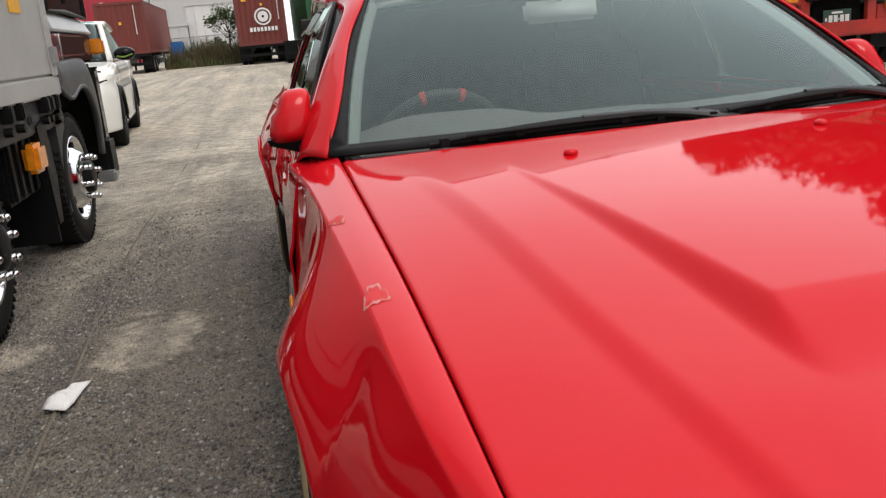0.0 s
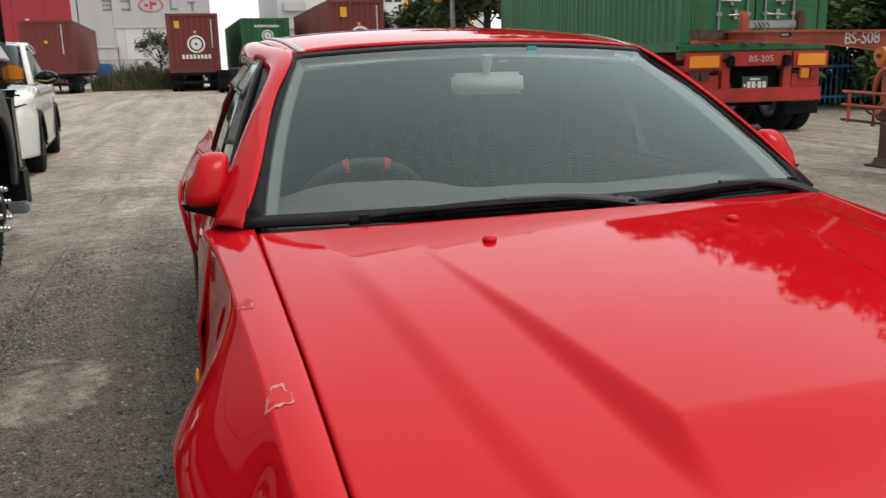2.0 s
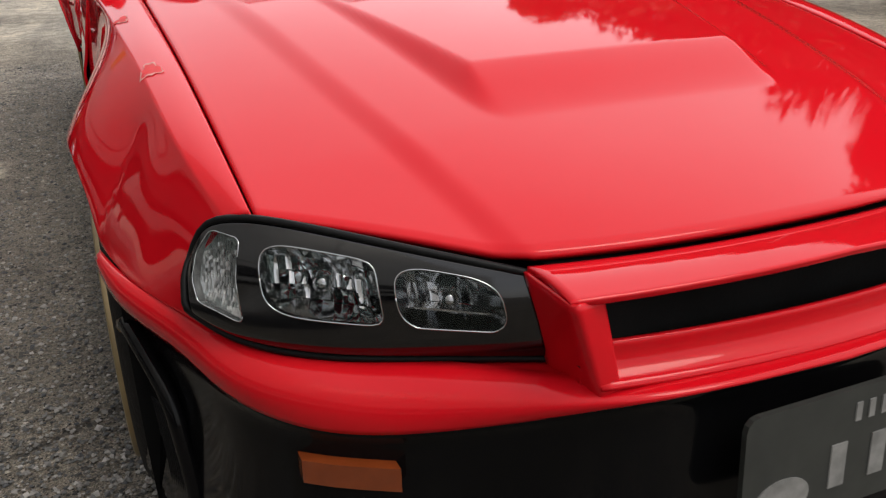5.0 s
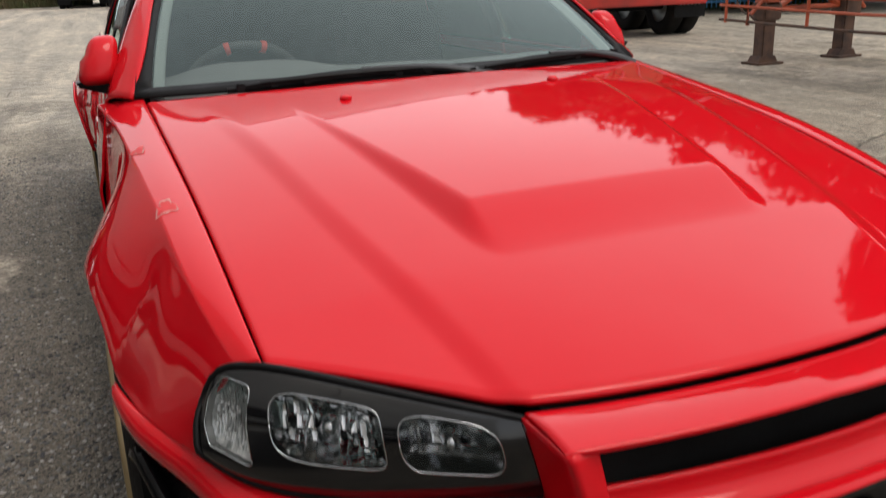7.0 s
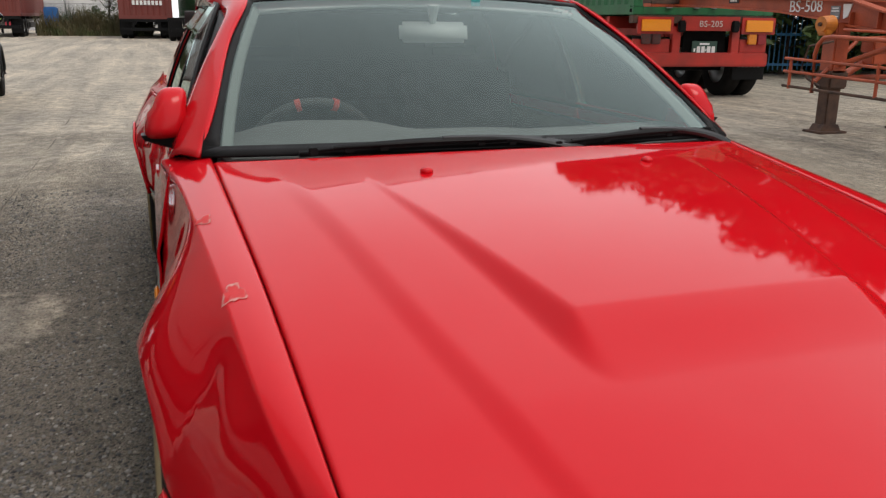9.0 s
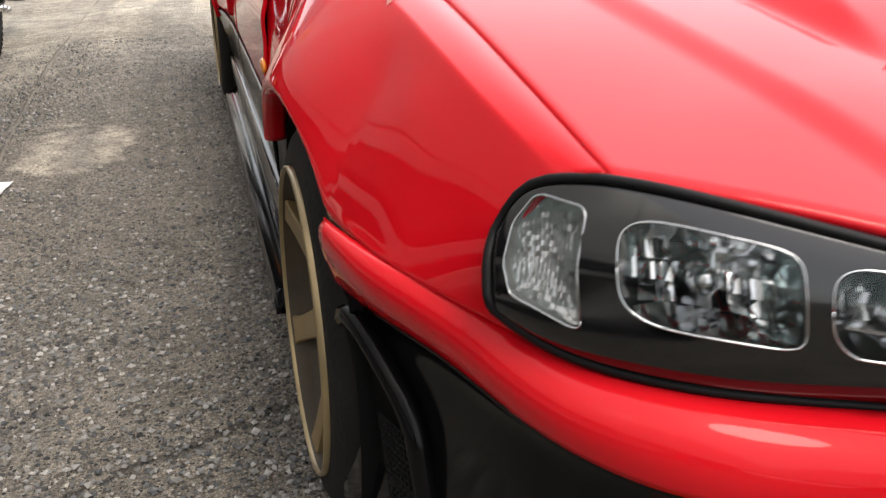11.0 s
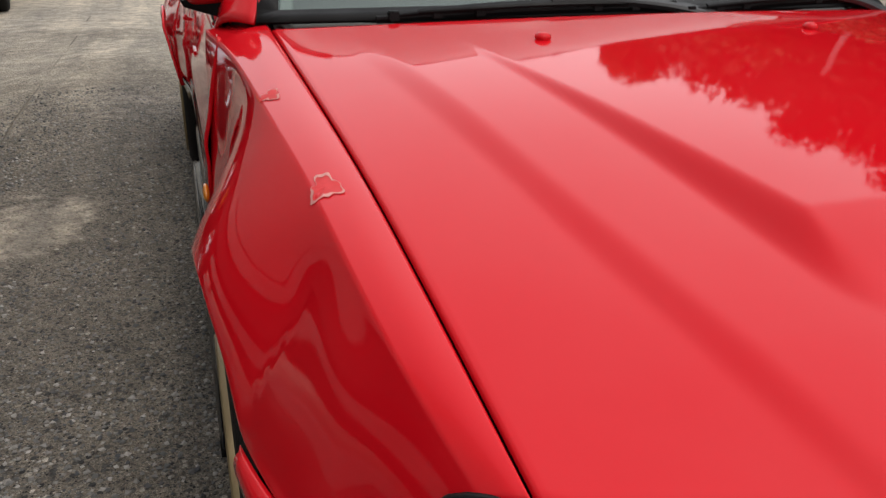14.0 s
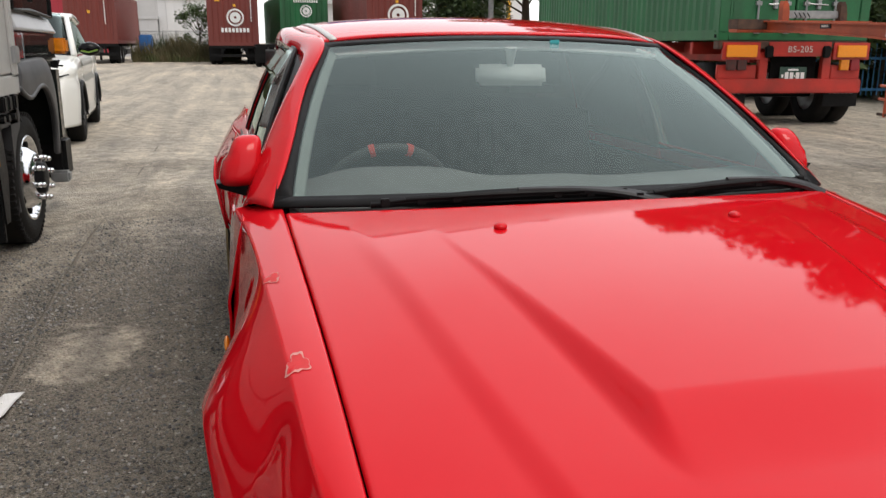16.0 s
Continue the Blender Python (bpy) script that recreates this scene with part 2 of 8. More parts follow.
LAMP_CHROME = mat("lamp_chrome", (0.62, 0.63, 0.64), 0.07, 1.0, var=0.12, scale=70)
LAMP_RIM = mat("bright_lamp_rim", (0.50, 0.51, 0.52), 0.16, 1.0, var=0.1, scale=50)
LAMP_FACE = mat("black_lamp_face", (0.003, 0.003, 0.0035), 0.06, var=0.2, scale=20, spec=0.68)
LAMP_BLACK = mat("black_lamp_bezel", (0.004, 0.004, 0.0045), 0.35, var=0.2, scale=20, spec=0.12)
# darker copy of the wheel bronze: the shade inside the wheel put into colour
BRONZE_SHADED = mat("shaded_bronze_barrel", (0.050, 0.036, 0.020), 0.55, 0.25, var=0.3, scale=9, bump=0.05, bscale=200, fine=0.15)
SMOKED_AMBER = mat("smoked_amber_lens", (0.22, 0.045, 0.01), 0.2, var=0.2, scale=30, coat=0.3)
DIRTY_LENS = mat("dirty_lamp_lens", (0.10, 0.02, 0.018), 0.5, var=0.5, scale=20, base2=(0.05, 0.03, 0.025))
WALL_PALE = mat("pale_grey_cladding", (0.585, 0.585, 0.59), 0.7, var=0.10, scale=0.25, streak=True, fine=0.05, bscale=3)
WEED = mat("brown_weed", (0.15, 0.12, 0.06), 0.85, var=0.4, scale=0.9, base2=(0.08, 0.085, 0.035))
# this grey paints the sky's reflection onto the cab's black ledge
BELT_SKY_GREY = mat("sky_reflection_grey", (0.42, 0.42, 0.42), 0.35, 0.2, var=0.15, scale=3)
SMOKED_LENS = mat("smoked_lens", (0.06, 0.045, 0.045), 0.15, var=0.3, scale=40, coat=0.5)
LAMP_RIBBED = mat("ribbed_lamp_plastic", (0.52, 0.53, 0.53), 0.16, 0.7, var=0.35, scale=50)
PLATE_GREY = mat("plate_grey", (0.03, 0.033, 0.03), 0.45, var=0.3, scale=18, fine=0.15)
BARE_COAT = mat("bare_red_coat", (0.62, 0.018, 0.022), 0.6, var=0.15, scale=60, fine=0.1, bscale=300)
SCUFF = mat("scuffed_primer", (0.70, 0.30, 0.27), 0.7, var=0.3, scale=60, fine=0.2, bscale=300)
BARK = mat("bark", (0.09, 0.065, 0.045), 0.9, var=0.4, scale=10, bump=0.6, bscale=40)
LEAF = mat("leaf_green", (0.045, 0.085, 0.022), 0.55, var=0.45, scale=1.2, base2=(0.085, 0.12, 0.035))
LEAF_DARK = mat("leaf_dark", (0.025, 0.05, 0.018), 0.6, var=0.4, scale=0.8, base2=(0.05, 0.075, 0.028))
GRASS_DRY = mat("dry_grass", (0.13, 0.105, 0.05), 0.8, var=0.4, scale=1.5, base2=(0.07, 0.10, 0.03))

STONE_MIX = mat("mixed_crushed_stone", (0.24, 0.23, 0.215), 0.8, var=0.3, scale=90, bump=0.3, bscale=300)
sn, sl = STONE_MIX.node_tree.nodes, STONE_MIX.node_tree.links
s_geo, s_ramp = sn.new("ShaderNodeNewGeometry"), sn.new("ShaderNodeValToRGB")
s_ramp.color_ramp.elements[0].color, s_ramp.color_ramp.elements[1].color = (0.06, 0.063, 0.068, 1), (0.42, 0.40, 0.37, 1)
s_mid = s_ramp.color_ramp.elements.new(0.75)
s_mid.color = (0.25, 0.24, 0.22, 1)
sl.new(s_geo.outputs["Random Per Island"], s_ramp.inputs["Fac"])
sl.new(s_ramp.outputs["Color"], sn["Principled BSDF"].inputs["Base Color"])


# ---- building helpers ----
def part(name, bm, material, parent=None, label="", smooth=False):
    me = bpy.data.meshes.new(name)
    bm.normal_update()
    bm.to_mesh(me)
    bm.free()
    me.materials.append(material)
    if smooth:
        me.shade_smooth()
    ob = new(name, me)
    ob.parent = parent
    return tagged(ob, label) if label else ob


def raw(name, verts, faces, material, parent=None, label="", smooth=True, thick=0.0, offset=-1.0):
    me = bpy.data.meshes.new(name)
    me.from_pydata([tuple(v) for v in verts], [], faces)
    me.materials.append(material)
    if smooth:
        me.shade_smooth()
    me.update()
    ob = new(name, me)
    ob.parent = parent
    if thick:
        s = ob.modifiers.new("thickness", "SOLIDIFY")
        s.thickness, s.offset = thick, offset
    return tagged(ob, label) if label else ob


def thing(name, label, category, group="", at=(0, 0, 0), rz=0.0):
    ob = new(name)
    ob.empty_display_size = 0.1
    ob.matrix_world = pose(*at, 0, 0, rz)
    return tagged(ob, label, category, group)


def sheet(fn, nu, nv):
    """Points and faces of a surface fn(u, v), u and v from 0 to 1."""
    verts = [fn(i / nu, j / nv) for j in range(nv + 1) for i in range(nu + 1)]
    faces = [(j * (nu + 1) + i, j * (nu + 1) + i + 1, (j + 1) * (nu + 1) + i + 1, (j + 1) * (nu + 1) + i) for j in range(nv) for i in range(nu)]
    return verts, faces


def surface(name, fn, nu, nv, material, parent, label="", thick=0.0, flip=False, offset=-1.0):
    v, f = sheet(fn, nu, nv)
    if flip:
        f = [tuple(reversed(q)) for q in f]
    return raw(name, v, f, material, parent, label, True, thick, offset)


def box(bm, x0, x1, y0, y1, z0, z1, bevel=0.0, m=None):
    made = bmesh.ops.create_cube(bm, size=1.0)["verts"]
    for v in made:
        v.co = Vector((x0 + (v.co.x + 0.5) * (x1 - x0), y0 + (v.co.y + 0.5) * (y1 - y0), z0 + (v.co.z + 0.5) * (z1 - z0)))
    if bevel:
        edges = list({e for v in made for e in v.link_edges})
        made = bmesh.ops.bevel(bm, geom=edges, offset=bevel, segments=2, affect="EDGES")["verts"]
    if m is not None:
        for v in made:
            v.co = m @ v.co
    return made


def rod(bm, a, b, r0, r1=None, seg=10, caps=True):
    a, b = Vector(a), Vector(b)
    r1 = r0 if r1 is None else r1
    turn = (b - a).to_track_quat("Z", "Y").to_matrix().to_4x4()
    made = bmesh.ops.create_cone(bm, cap_ends=caps, segments=seg, radius1=r0, radius2=r1, depth=(b - a).length)["verts"]
    m = Matrix.Translation((a + b) / 2) @ turn
    for v in made:
        v.co = m @ v.co
    return made


def pipe(bm, pts, r, seg=8):
    """A round bar bent along points."""
    rings = []
    pts = [Vector(p) for p in pts]
    for i, p in enumerate(pts):
        d = (pts[min(i + 1, len(pts) - 1)] - pts[max(i - 1, 0)]).normalized()
        q = d.to_track_quat("Z", "Y")
        rings.append([bm.verts.new(p + q @ Vector((r * math.cos(k * math.tau / seg), r * math.sin(k * math.tau / seg), 0))) for k in range(seg)])
    for a, b in zip(rings, rings[1:]):
        for k in range(seg):
            bm.faces.new((a[k], a[(k + 1) % seg], b[(k + 1) % seg], b[k]))
    bm.faces.new(list(reversed(rings[0])))
    bm.faces.new(rings[-1])


def lathe(bm, profile, seg=48, a0=0.0, a1=math.tau):
    """Turns a profile of (x, r) round the x axis."""
    closed = abs(a1 - a0 - math.tau) < 1e-6
    n = seg if closed else seg + 1
    rings = [[bm.verts.new((x, r * math.cos(a0 + (a1 - a0) * k / seg), r * math.sin(a0 + (a1 - a0) * k / seg))) for k in range(n)] for x, r in profile]
    for a, b in zip(rings, rings[1:]):
        for k in range(seg):
            bm.faces.new((a[k], b[k], b[(k + 1) % n], a[(k + 1) % n]))


def prism(bm, outline, axis, lo, hi):
    """A plate with a given outline, thick from lo to hi along an axis (0, 1 or 2); the outline gives the other two."""
    def at(p, d):
        q = list(p)
        q.insert(axis, d)
        return q
    a = [bm.verts.new(at(p, lo)) for p in outline]
    b = [bm.verts.new(at(p, hi)) for p in outline]
    n = len(outline)
    for i in range(n):
        bm.faces.new((a[i], a[(i + 1) % n], b[(i + 1) % n], b[i]))
    bm.faces.new(list(reversed(a)))
    bm.faces.new(b)
    bmesh.ops.recalc_face_normals(bm, faces=bm.faces[:])


def letters(name, text, size, m, material, parent, depth=0.002, spacing=1.0):
    cu = bpy.data.curves.new(name, "FONT")
    cu.body, cu.size, cu.extrude, cu.align_x, cu.align_y, cu.space_character = text, size, depth, "CENTER", "CENTER", spacing
    tmp = new("lettering_curve", cu)
    me = bpy.data.meshes.new_from_object(tmp)
    bpy.data.objects.remove(tmp)
    bpy.data.curves.remove(cu)
    me.materials.append(material)
    ob = new(name, me)
    ob.parent = parent
    ob.matrix_local = m
    return ob


def spline(xs, ys):
    """A natural cubic through the points."""
    x, y = np.array(xs, float), np.array(ys, float)
    n, h = len(x), np.diff(x)
    a, r = np.eye(n), np.zeros(n)
    for i in range(1, n - 1):
        a[i, i - 1 : i + 2] = h[i - 1], 2 * (h[i - 1] + h[i]), h[i]
        r[i] = 3 * ((y[i + 1] - y[i]) / h[i] - (y[i] - y[i - 1]) / h[i - 1])
    c = np.linalg.solve(a, r)
    b = (y[1:] - y[:-1]) / h - h * (2 * c[:-1] + c[1:]) / 3
    d = (c[1:] - c[:-1]) / (3 * h)

    def f(t):
        i = min(max(int(np.searchsorted(x, t)) - 1, 0), n - 2)
        s = t - x[i]
        if t < x[0]:
            return float(y[0] + b[0] * s)
        if t > x[-1]:
            s1 = h[-1]
            return float(y[-1] + (b[-1] + 2 * c[-2] * s1 + 3 * d[-1] * s1 * s1) * (t - x[-1]))
        return float(y[i] + b[i] * s + c[i] * s * s + d[i] * s**3)

    return f


def step(a, b, t):
    t = min(max((t - a) / (b - a), 0.0), 1.0)
    return t * t * (3 - 2 * t)


def clamp(t):
    return min(max(t, 0.0), 1.0)


def lerp(a, b, t):
    return tuple(p + (q - p) * t for p, q in zip(a, b))


# ---- ground: one sheet of worn gravel and asphalt, to the horizon ----
def ground_z(x, y):
    z = 0.1 * step(0.9, 4.5, y) * (1 - 0.55 * step(1.5, 2.05, -x) * (1 - step(6.5, 9.5, y))) + 0.1 * step(12, 38, y)
    return z - 0.085 * step(2.5, 6.0, x) * (1 - step(16, 38, y))


def spread(fine_lo, fine_hi, pitch, far):
    """Grid lines: even in the middle, then wider and wider."""
    mid = list(np.arange(fine_lo, fine_hi + 1e-6, pitch))
    out, d = [], pitch
    p = fine_hi
    while p < far:
        d *= 1.35
        p += d
        out.append(p)
    back, d, p = [], pitch, fine_lo
    while p > -far:
        d *= 1.35
        p -= d
        back.append(p)
    return back[::-1] + mid + out


def ground_material():
    m = bpy.data.materials.new("gravel_yard")
    m.use_nodes = True
    n, l = m.node_tree.nodes, m.node_tree.links
    b = n["Principled BSDF"]
    b.inputs["Roughness"].default_value = 0.85
    co = n.new("ShaderNodeTexCoord")
    src = co.outputs["Object"]

    def noise_tex(scale, detail=5.0, rough=0.55):
        t = n.new("ShaderNodeTexNoise")
        t.inputs["Scale"].default_value, t.inputs["Detail"].default_value, t.inputs["Roughness"].default_value = scale, detail, rough
        l.new(src, t.inputs["Vector"])
        return t.outputs["Fac"]

    def ramp(fac, p0, p1, c0, c1):
        r = n.new("ShaderNodeValToRGB")
        r.color_ramp.elements[0].position, r.color_ramp.elements[1].position = p0, p1
        r.color_ramp.elements[0].color, r.color_ramp.elements[1].color = (*c0, 1), (*c1, 1)
        l.new(fac, r.inputs["Fac"])
        return r.outputs["Color"]

    def mix(fac, a, c, mode="MIX"):
        x = n.new("ShaderNodeMix")
        x.data_type, x.blend_type = "RGBA", mode
        if isinstance(fac, float):
            x.inputs[0].default_value = fac
        else:
            l.new(fac, x.inputs[0])
        l.new(a, x.inputs[6])
        l.new(c, x.inputs[7])
        return x.outputs[2]

    # stones of two sizes, each with its own grey, set in a sandy binder
    def stones(scale, keep, lo, hi):
        cells = n.new("ShaderNodeTexVoronoi")
        cells.inputs["Scale"].default_value = scale
        l.new(src, cells.inputs["Vector"])
        sep = n.new("ShaderNodeSeparateColor")
        l.new(cells.outputs["Color"], sep.inputs[0])
        col = n.new("ShaderNodeValToRGB")
        e = col.color_ramp.elements
        e[0].position, e[0].color = 0.0, (*lo, 1)
        e[1].position, e[1].color = 1.0, (*hi, 1)
        m1 = col.color_ramp.elements.new(0.82)
        m1.color = tuple(0.62 * a + 0.38 * c for a, c in zip(lo, hi)) + (1,)
        l.new(sep.outputs[0], col.inputs["Fac"])
        size = n.new("ShaderNodeMapRange")
        size.inputs["From Min"].default_value, size.inputs["From Max"].default_value = keep, 1.0
        size.inputs["To Min"].default_value, size.inputs["To Max"].default_value = 0.0, 0.62
        l.new(sep.outputs[1], size.inputs["Value"])
        inside = n.new("ShaderNodeMath")
        inside.operation = "SUBTRACT"
        l.new(size.outputs["Result"], inside.inputs[0])
        l.new(cells.outputs["Distance"], inside.inputs[1])
        return col.outputs["Color"], inside.outputs[0]

    binder = ramp(noise_tex(210.0, 5.0, 0.7), 0.28, 0.72, (0.14, 0.13, 0.115), (0.38, 0.355, 0.315))
    c_big, d_big = stones(70.0, 0.35, (0.055, 0.057, 0.060), (0.48, 0.465, 0.43))
    c_small, d_small = stones(150.0, 0.0, (0.035, 0.036, 0.038), (0.46, 0.445, 0.41))
    gravel = mix(ramp(d_small, 0.0, 0.10, (0, 0, 0), (1, 1, 1)), binder, c_small)
    rim = ramp(d_big, 0.0, 0.05, (0, 0, 0), (1, 1, 1))
    gravel = mix(rim, gravel, c_big)
    fine = ramp(noise_tex(420.0, 3.0), 0.3, 0.7, (0.70, 0.70, 0.70), (1.55, 1.54, 1.51))
    gravel = mix(1.0, gravel, fine, "MULTIPLY")
    # darker colour beside the parked vehicles, paler out in the open yard
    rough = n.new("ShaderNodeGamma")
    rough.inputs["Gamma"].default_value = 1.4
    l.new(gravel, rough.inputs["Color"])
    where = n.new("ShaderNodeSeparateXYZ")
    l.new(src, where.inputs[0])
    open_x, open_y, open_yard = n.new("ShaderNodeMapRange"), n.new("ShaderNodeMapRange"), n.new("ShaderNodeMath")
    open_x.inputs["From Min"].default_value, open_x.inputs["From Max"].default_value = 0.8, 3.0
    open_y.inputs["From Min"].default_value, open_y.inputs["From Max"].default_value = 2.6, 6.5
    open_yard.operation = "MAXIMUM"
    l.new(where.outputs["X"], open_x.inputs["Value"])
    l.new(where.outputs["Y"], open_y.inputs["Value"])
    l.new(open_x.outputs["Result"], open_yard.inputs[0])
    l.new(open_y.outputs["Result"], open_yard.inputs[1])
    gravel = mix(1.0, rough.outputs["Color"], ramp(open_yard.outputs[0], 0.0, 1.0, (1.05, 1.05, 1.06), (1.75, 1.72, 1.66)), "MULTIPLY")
    # sand worn over the stones: pale and smooth, in broad patches and more of it far down the yard
    sand = ramp(noise_tex(140.0, 4.0), 0.3, 0.7, (0.46, 0.42, 0.355), (0.70, 0.65, 0.56))
    blotch = ramp(noise_tex(7.0, 9.0, 0.7), 0.32, 0.68, (0.62, 0.62, 0.63), (1.18, 1.16, 1.12))
    sand = mix(1.0, sand, blotch, "MULTIPLY")
    blot = noise_tex(0.55, 8.0, 0.62)
    pos = n.new("ShaderNodeSeparateXYZ")
    l.new(src, pos.inputs[0])
    far = n.new("ShaderNodeMapRange")
    far.inputs["From Min"].default_value, far.inputs["From Max"].default_value = 3.0, 11.0
    far.inputs["To Min"].default_value, far.inputs["To Max"].default_value = -0.06, 0.40
    l.new(pos.outputs["Y"], far.inputs["Value"])
    tot = n.new("ShaderNodeMath")
    grainy = n.new("ShaderNodeMath")
    grainy.operation = "MULTIPLY_ADD"
    grainy.inputs[1].default_value = 0.30
    l.new(noise_tex(11.0, 9.0, 0.72), grainy.inputs[0])
    l.new(blot, grainy.inputs[2])
    l.new(grainy.outputs[0], tot.inputs[0])
    l.new(far.outputs["Result"], tot.inputs[1])
    # two pale patches of sand trodden into the gravel
    last = tot.outputs[0]
    for cx, cy, rx, ry in ((-1.40, 3.02, 0.24, 0.42), (-2.02, 3.10, 0.30, 0.22)):
        mp = n.new("ShaderNodeMapping")
        mp.inputs["Location"].default_value = (-cx / rx, -cy / ry, 0)
        mp.inputs["Scale"].default_value = (1 / rx, 1 / ry, 0)
        l.new(src, mp.inputs["Vector"])
        ln = n.new("ShaderNodeVectorMath")
        ln.operation = "LENGTH"
        l.new(mp.outputs["Vector"], ln.inputs[0])
        ragged = n.new("ShaderNodeMath")
        ragged.operation = "MULTIPLY_ADD"
        ragged.inputs[1].default_value = 1.7
        l.new(noise_tex(4.0, 8.0, 0.65), ragged.inputs[0])
        l.new(ln.outputs["Value"], ragged.inputs[2])
        near = n.new("ShaderNodeMapRange")
        near.inputs["From Min"].default_value, near.inputs["From Max"].default_value = 1.45, 1.90
        near.inputs["To Min"].default_value, near.inputs["To Max"].default_value = 0.27, 0.0
        l.new(ragged.outputs[0], near.inputs["Value"])
        add = n.new("ShaderNodeMath")
        l.new(last, add.inputs[0])
        l.new(near.outputs["Result"], add.inputs[1])
        last = add.outputs[0]
    mask = ramp(last, 0.70, 0.92, (0, 0, 0), (1, 1, 1))
    ground_col = mix(mask, gravel, sand)
    big = ramp(noise_tex(0.22, 4.0), 0.3, 0.75, (0.80, 0.80, 0.81), (1.16, 1.14, 1.10))
    ground_col = mix(1.0, ground_col, big, "MULTIPLY")
    lumps = ramp(noise_tex(5.5, 10.0, 0.75), 0.32, 0.66, (0.72, 0.71, 0.70), (1.28, 1.26, 1.22))
    ground_col = mix(1.0, ground_col, lumps, "MULTIPLY")
    # long faint wheel tracks, and dark specks of damp grit
    tm = n.new("ShaderNodeMapping")
    tm.inputs["Scale"].default_value = (2.4, 0.16, 1.0)
    tm.inputs["Rotation"].default_value = (0, 0, radians(4))
    l.new(src, tm.inputs["Vector"])
    tn = n.new("ShaderNodeTexNoise")
    tn.inputs["Scale"].default_value, tn.inputs["Detail"].default_value, tn.inputs["Roughness"].default_value = 1.0, 6.0, 0.6
    l.new(tm.outputs["Vector"], tn.inputs["Vector"])
    ground_col = mix(1.0, ground_col, ramp(tn.outputs["Fac"], 0.36, 0.64, (0.74, 0.74, 0.75), (1.18, 1.16, 1.13)), "MULTIPLY")
    ground_col = mix(1.0, ground_col, ramp(noise_tex(26.0, 6.0, 0.7), 0.36, 0.50, (0.66, 0.65, 0.65), (1.05, 1.05, 1.05)), "MULTIPLY")
    # an open crack that runs across from the front wheel
    mp = n.new("ShaderNodeMapping")
    mp.vector_type = "POINT"
    mp.inputs["Rotation"].default_value = (0, 0, radians(-24))
    l.new(src, mp.inputs["Vector"])
    cs = n.new("ShaderNodeSeparateXYZ")
    l.new(mp.outputs["Vector"], cs.inputs[0])
    wob = n.new("ShaderNodeMath")
    wob.operation = "MULTIPLY_ADD"
    wob.inputs[1].default_value = 0.16
    l.new(noise_tex(7.0, 9.0, 0.75), wob.inputs[0])
    l.new(cs.outputs["Y"], wob.inputs[2])
    off = n.new("ShaderNodeMath")
    off.operation = "SUBTRACT"
    off.inputs[1].default_value = 1.515
    l.new(wob.outputs[0], off.inputs[0])
    dist = n.new("ShaderNodeMath")
    dist.operation = "ABSOLUTE"
    l.new(off.outputs[0], dist.inputs[0])
    crack = ramp(dist.outputs[0], 0.003, 0.016, (0.30, 0.29, 0.28), (1, 1, 1))
    ground_col = mix(1.0, ground_col, crack, "MULTIPLY")
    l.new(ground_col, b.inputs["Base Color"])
    hgt = n.new("ShaderNodeMath")
    hgt.operation = "MINIMUM"
    hgt.inputs[1].default_value = 0.25
    l.new(d_big, hgt.inputs[0])
    bp = n.new("ShaderNodeBump")
    bp.inputs["Strength"].default_value, bp.inputs["Distance"].default_value = 0.85, 0.022
    l.new(hgt.outputs[0], bp.inputs["Height"])
    bp2 = n.new("ShaderNodeBump")
    bp2.inputs["Strength"].default_value, bp2.inputs["Distance"].default_value = 0.5, 0.012
    l.new(noise_tex(120.0, 4.0), bp2.inputs["Height"])
    l.new(bp.outputs["Normal"], bp2.inputs["Normal"])
    l.new(bp2.outputs["Normal"], b.inputs["Normal"])
    return m


GX, GY = spread(-5, 12, 0.25, 1800), spread(-4, 18, 0.25, 1800)
gv = [(x, y, ground_z(x, y) + (0.006 * noise.noise((x * 1.3, y * 1.3, 0)) if abs(x) < 20 and abs(y) < 40 else 0)) for y in GY for x in GX]
gf = [(j * len(GX) + i, j * len(GX) + i + 1, (j + 1) * len(GX) + i + 1, (j + 1) * len(GX) + i) for j in range(len(GY) - 1) for i in range(len(GX) - 1)]
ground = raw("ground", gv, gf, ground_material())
tagged(ground, "worn grey gravel yard with pale sandy patches", "ground", kind="structure")

# ---- the red saloon ----
# x = 0 is its middle, the nose points to -y, its driver's side is at -x
car = thing("car", "glossy red lowered four-door saloon with widened front wings and bronze wheels", "car")

gap_x = lambda y: 0.627 + 0.046 * (y - 0.362) / 1.117
edge_z = spline((0.18, 0.362, 0.80, 1.12, 1.479), (0.672, 0.718, 0.819, 0.868, 0.915))
mid_z = spline((0.05, 0.135, 0.362, 0.60, 0.90, 1.20, 1.42), (0.664, 0.690, 0.750, 0.806, 0.868, 0.917, 0.940))
crease_x = spline((0.185, 0.60, 1.0, 1.42), (0.335, 0.425, 0.49, 0.555))


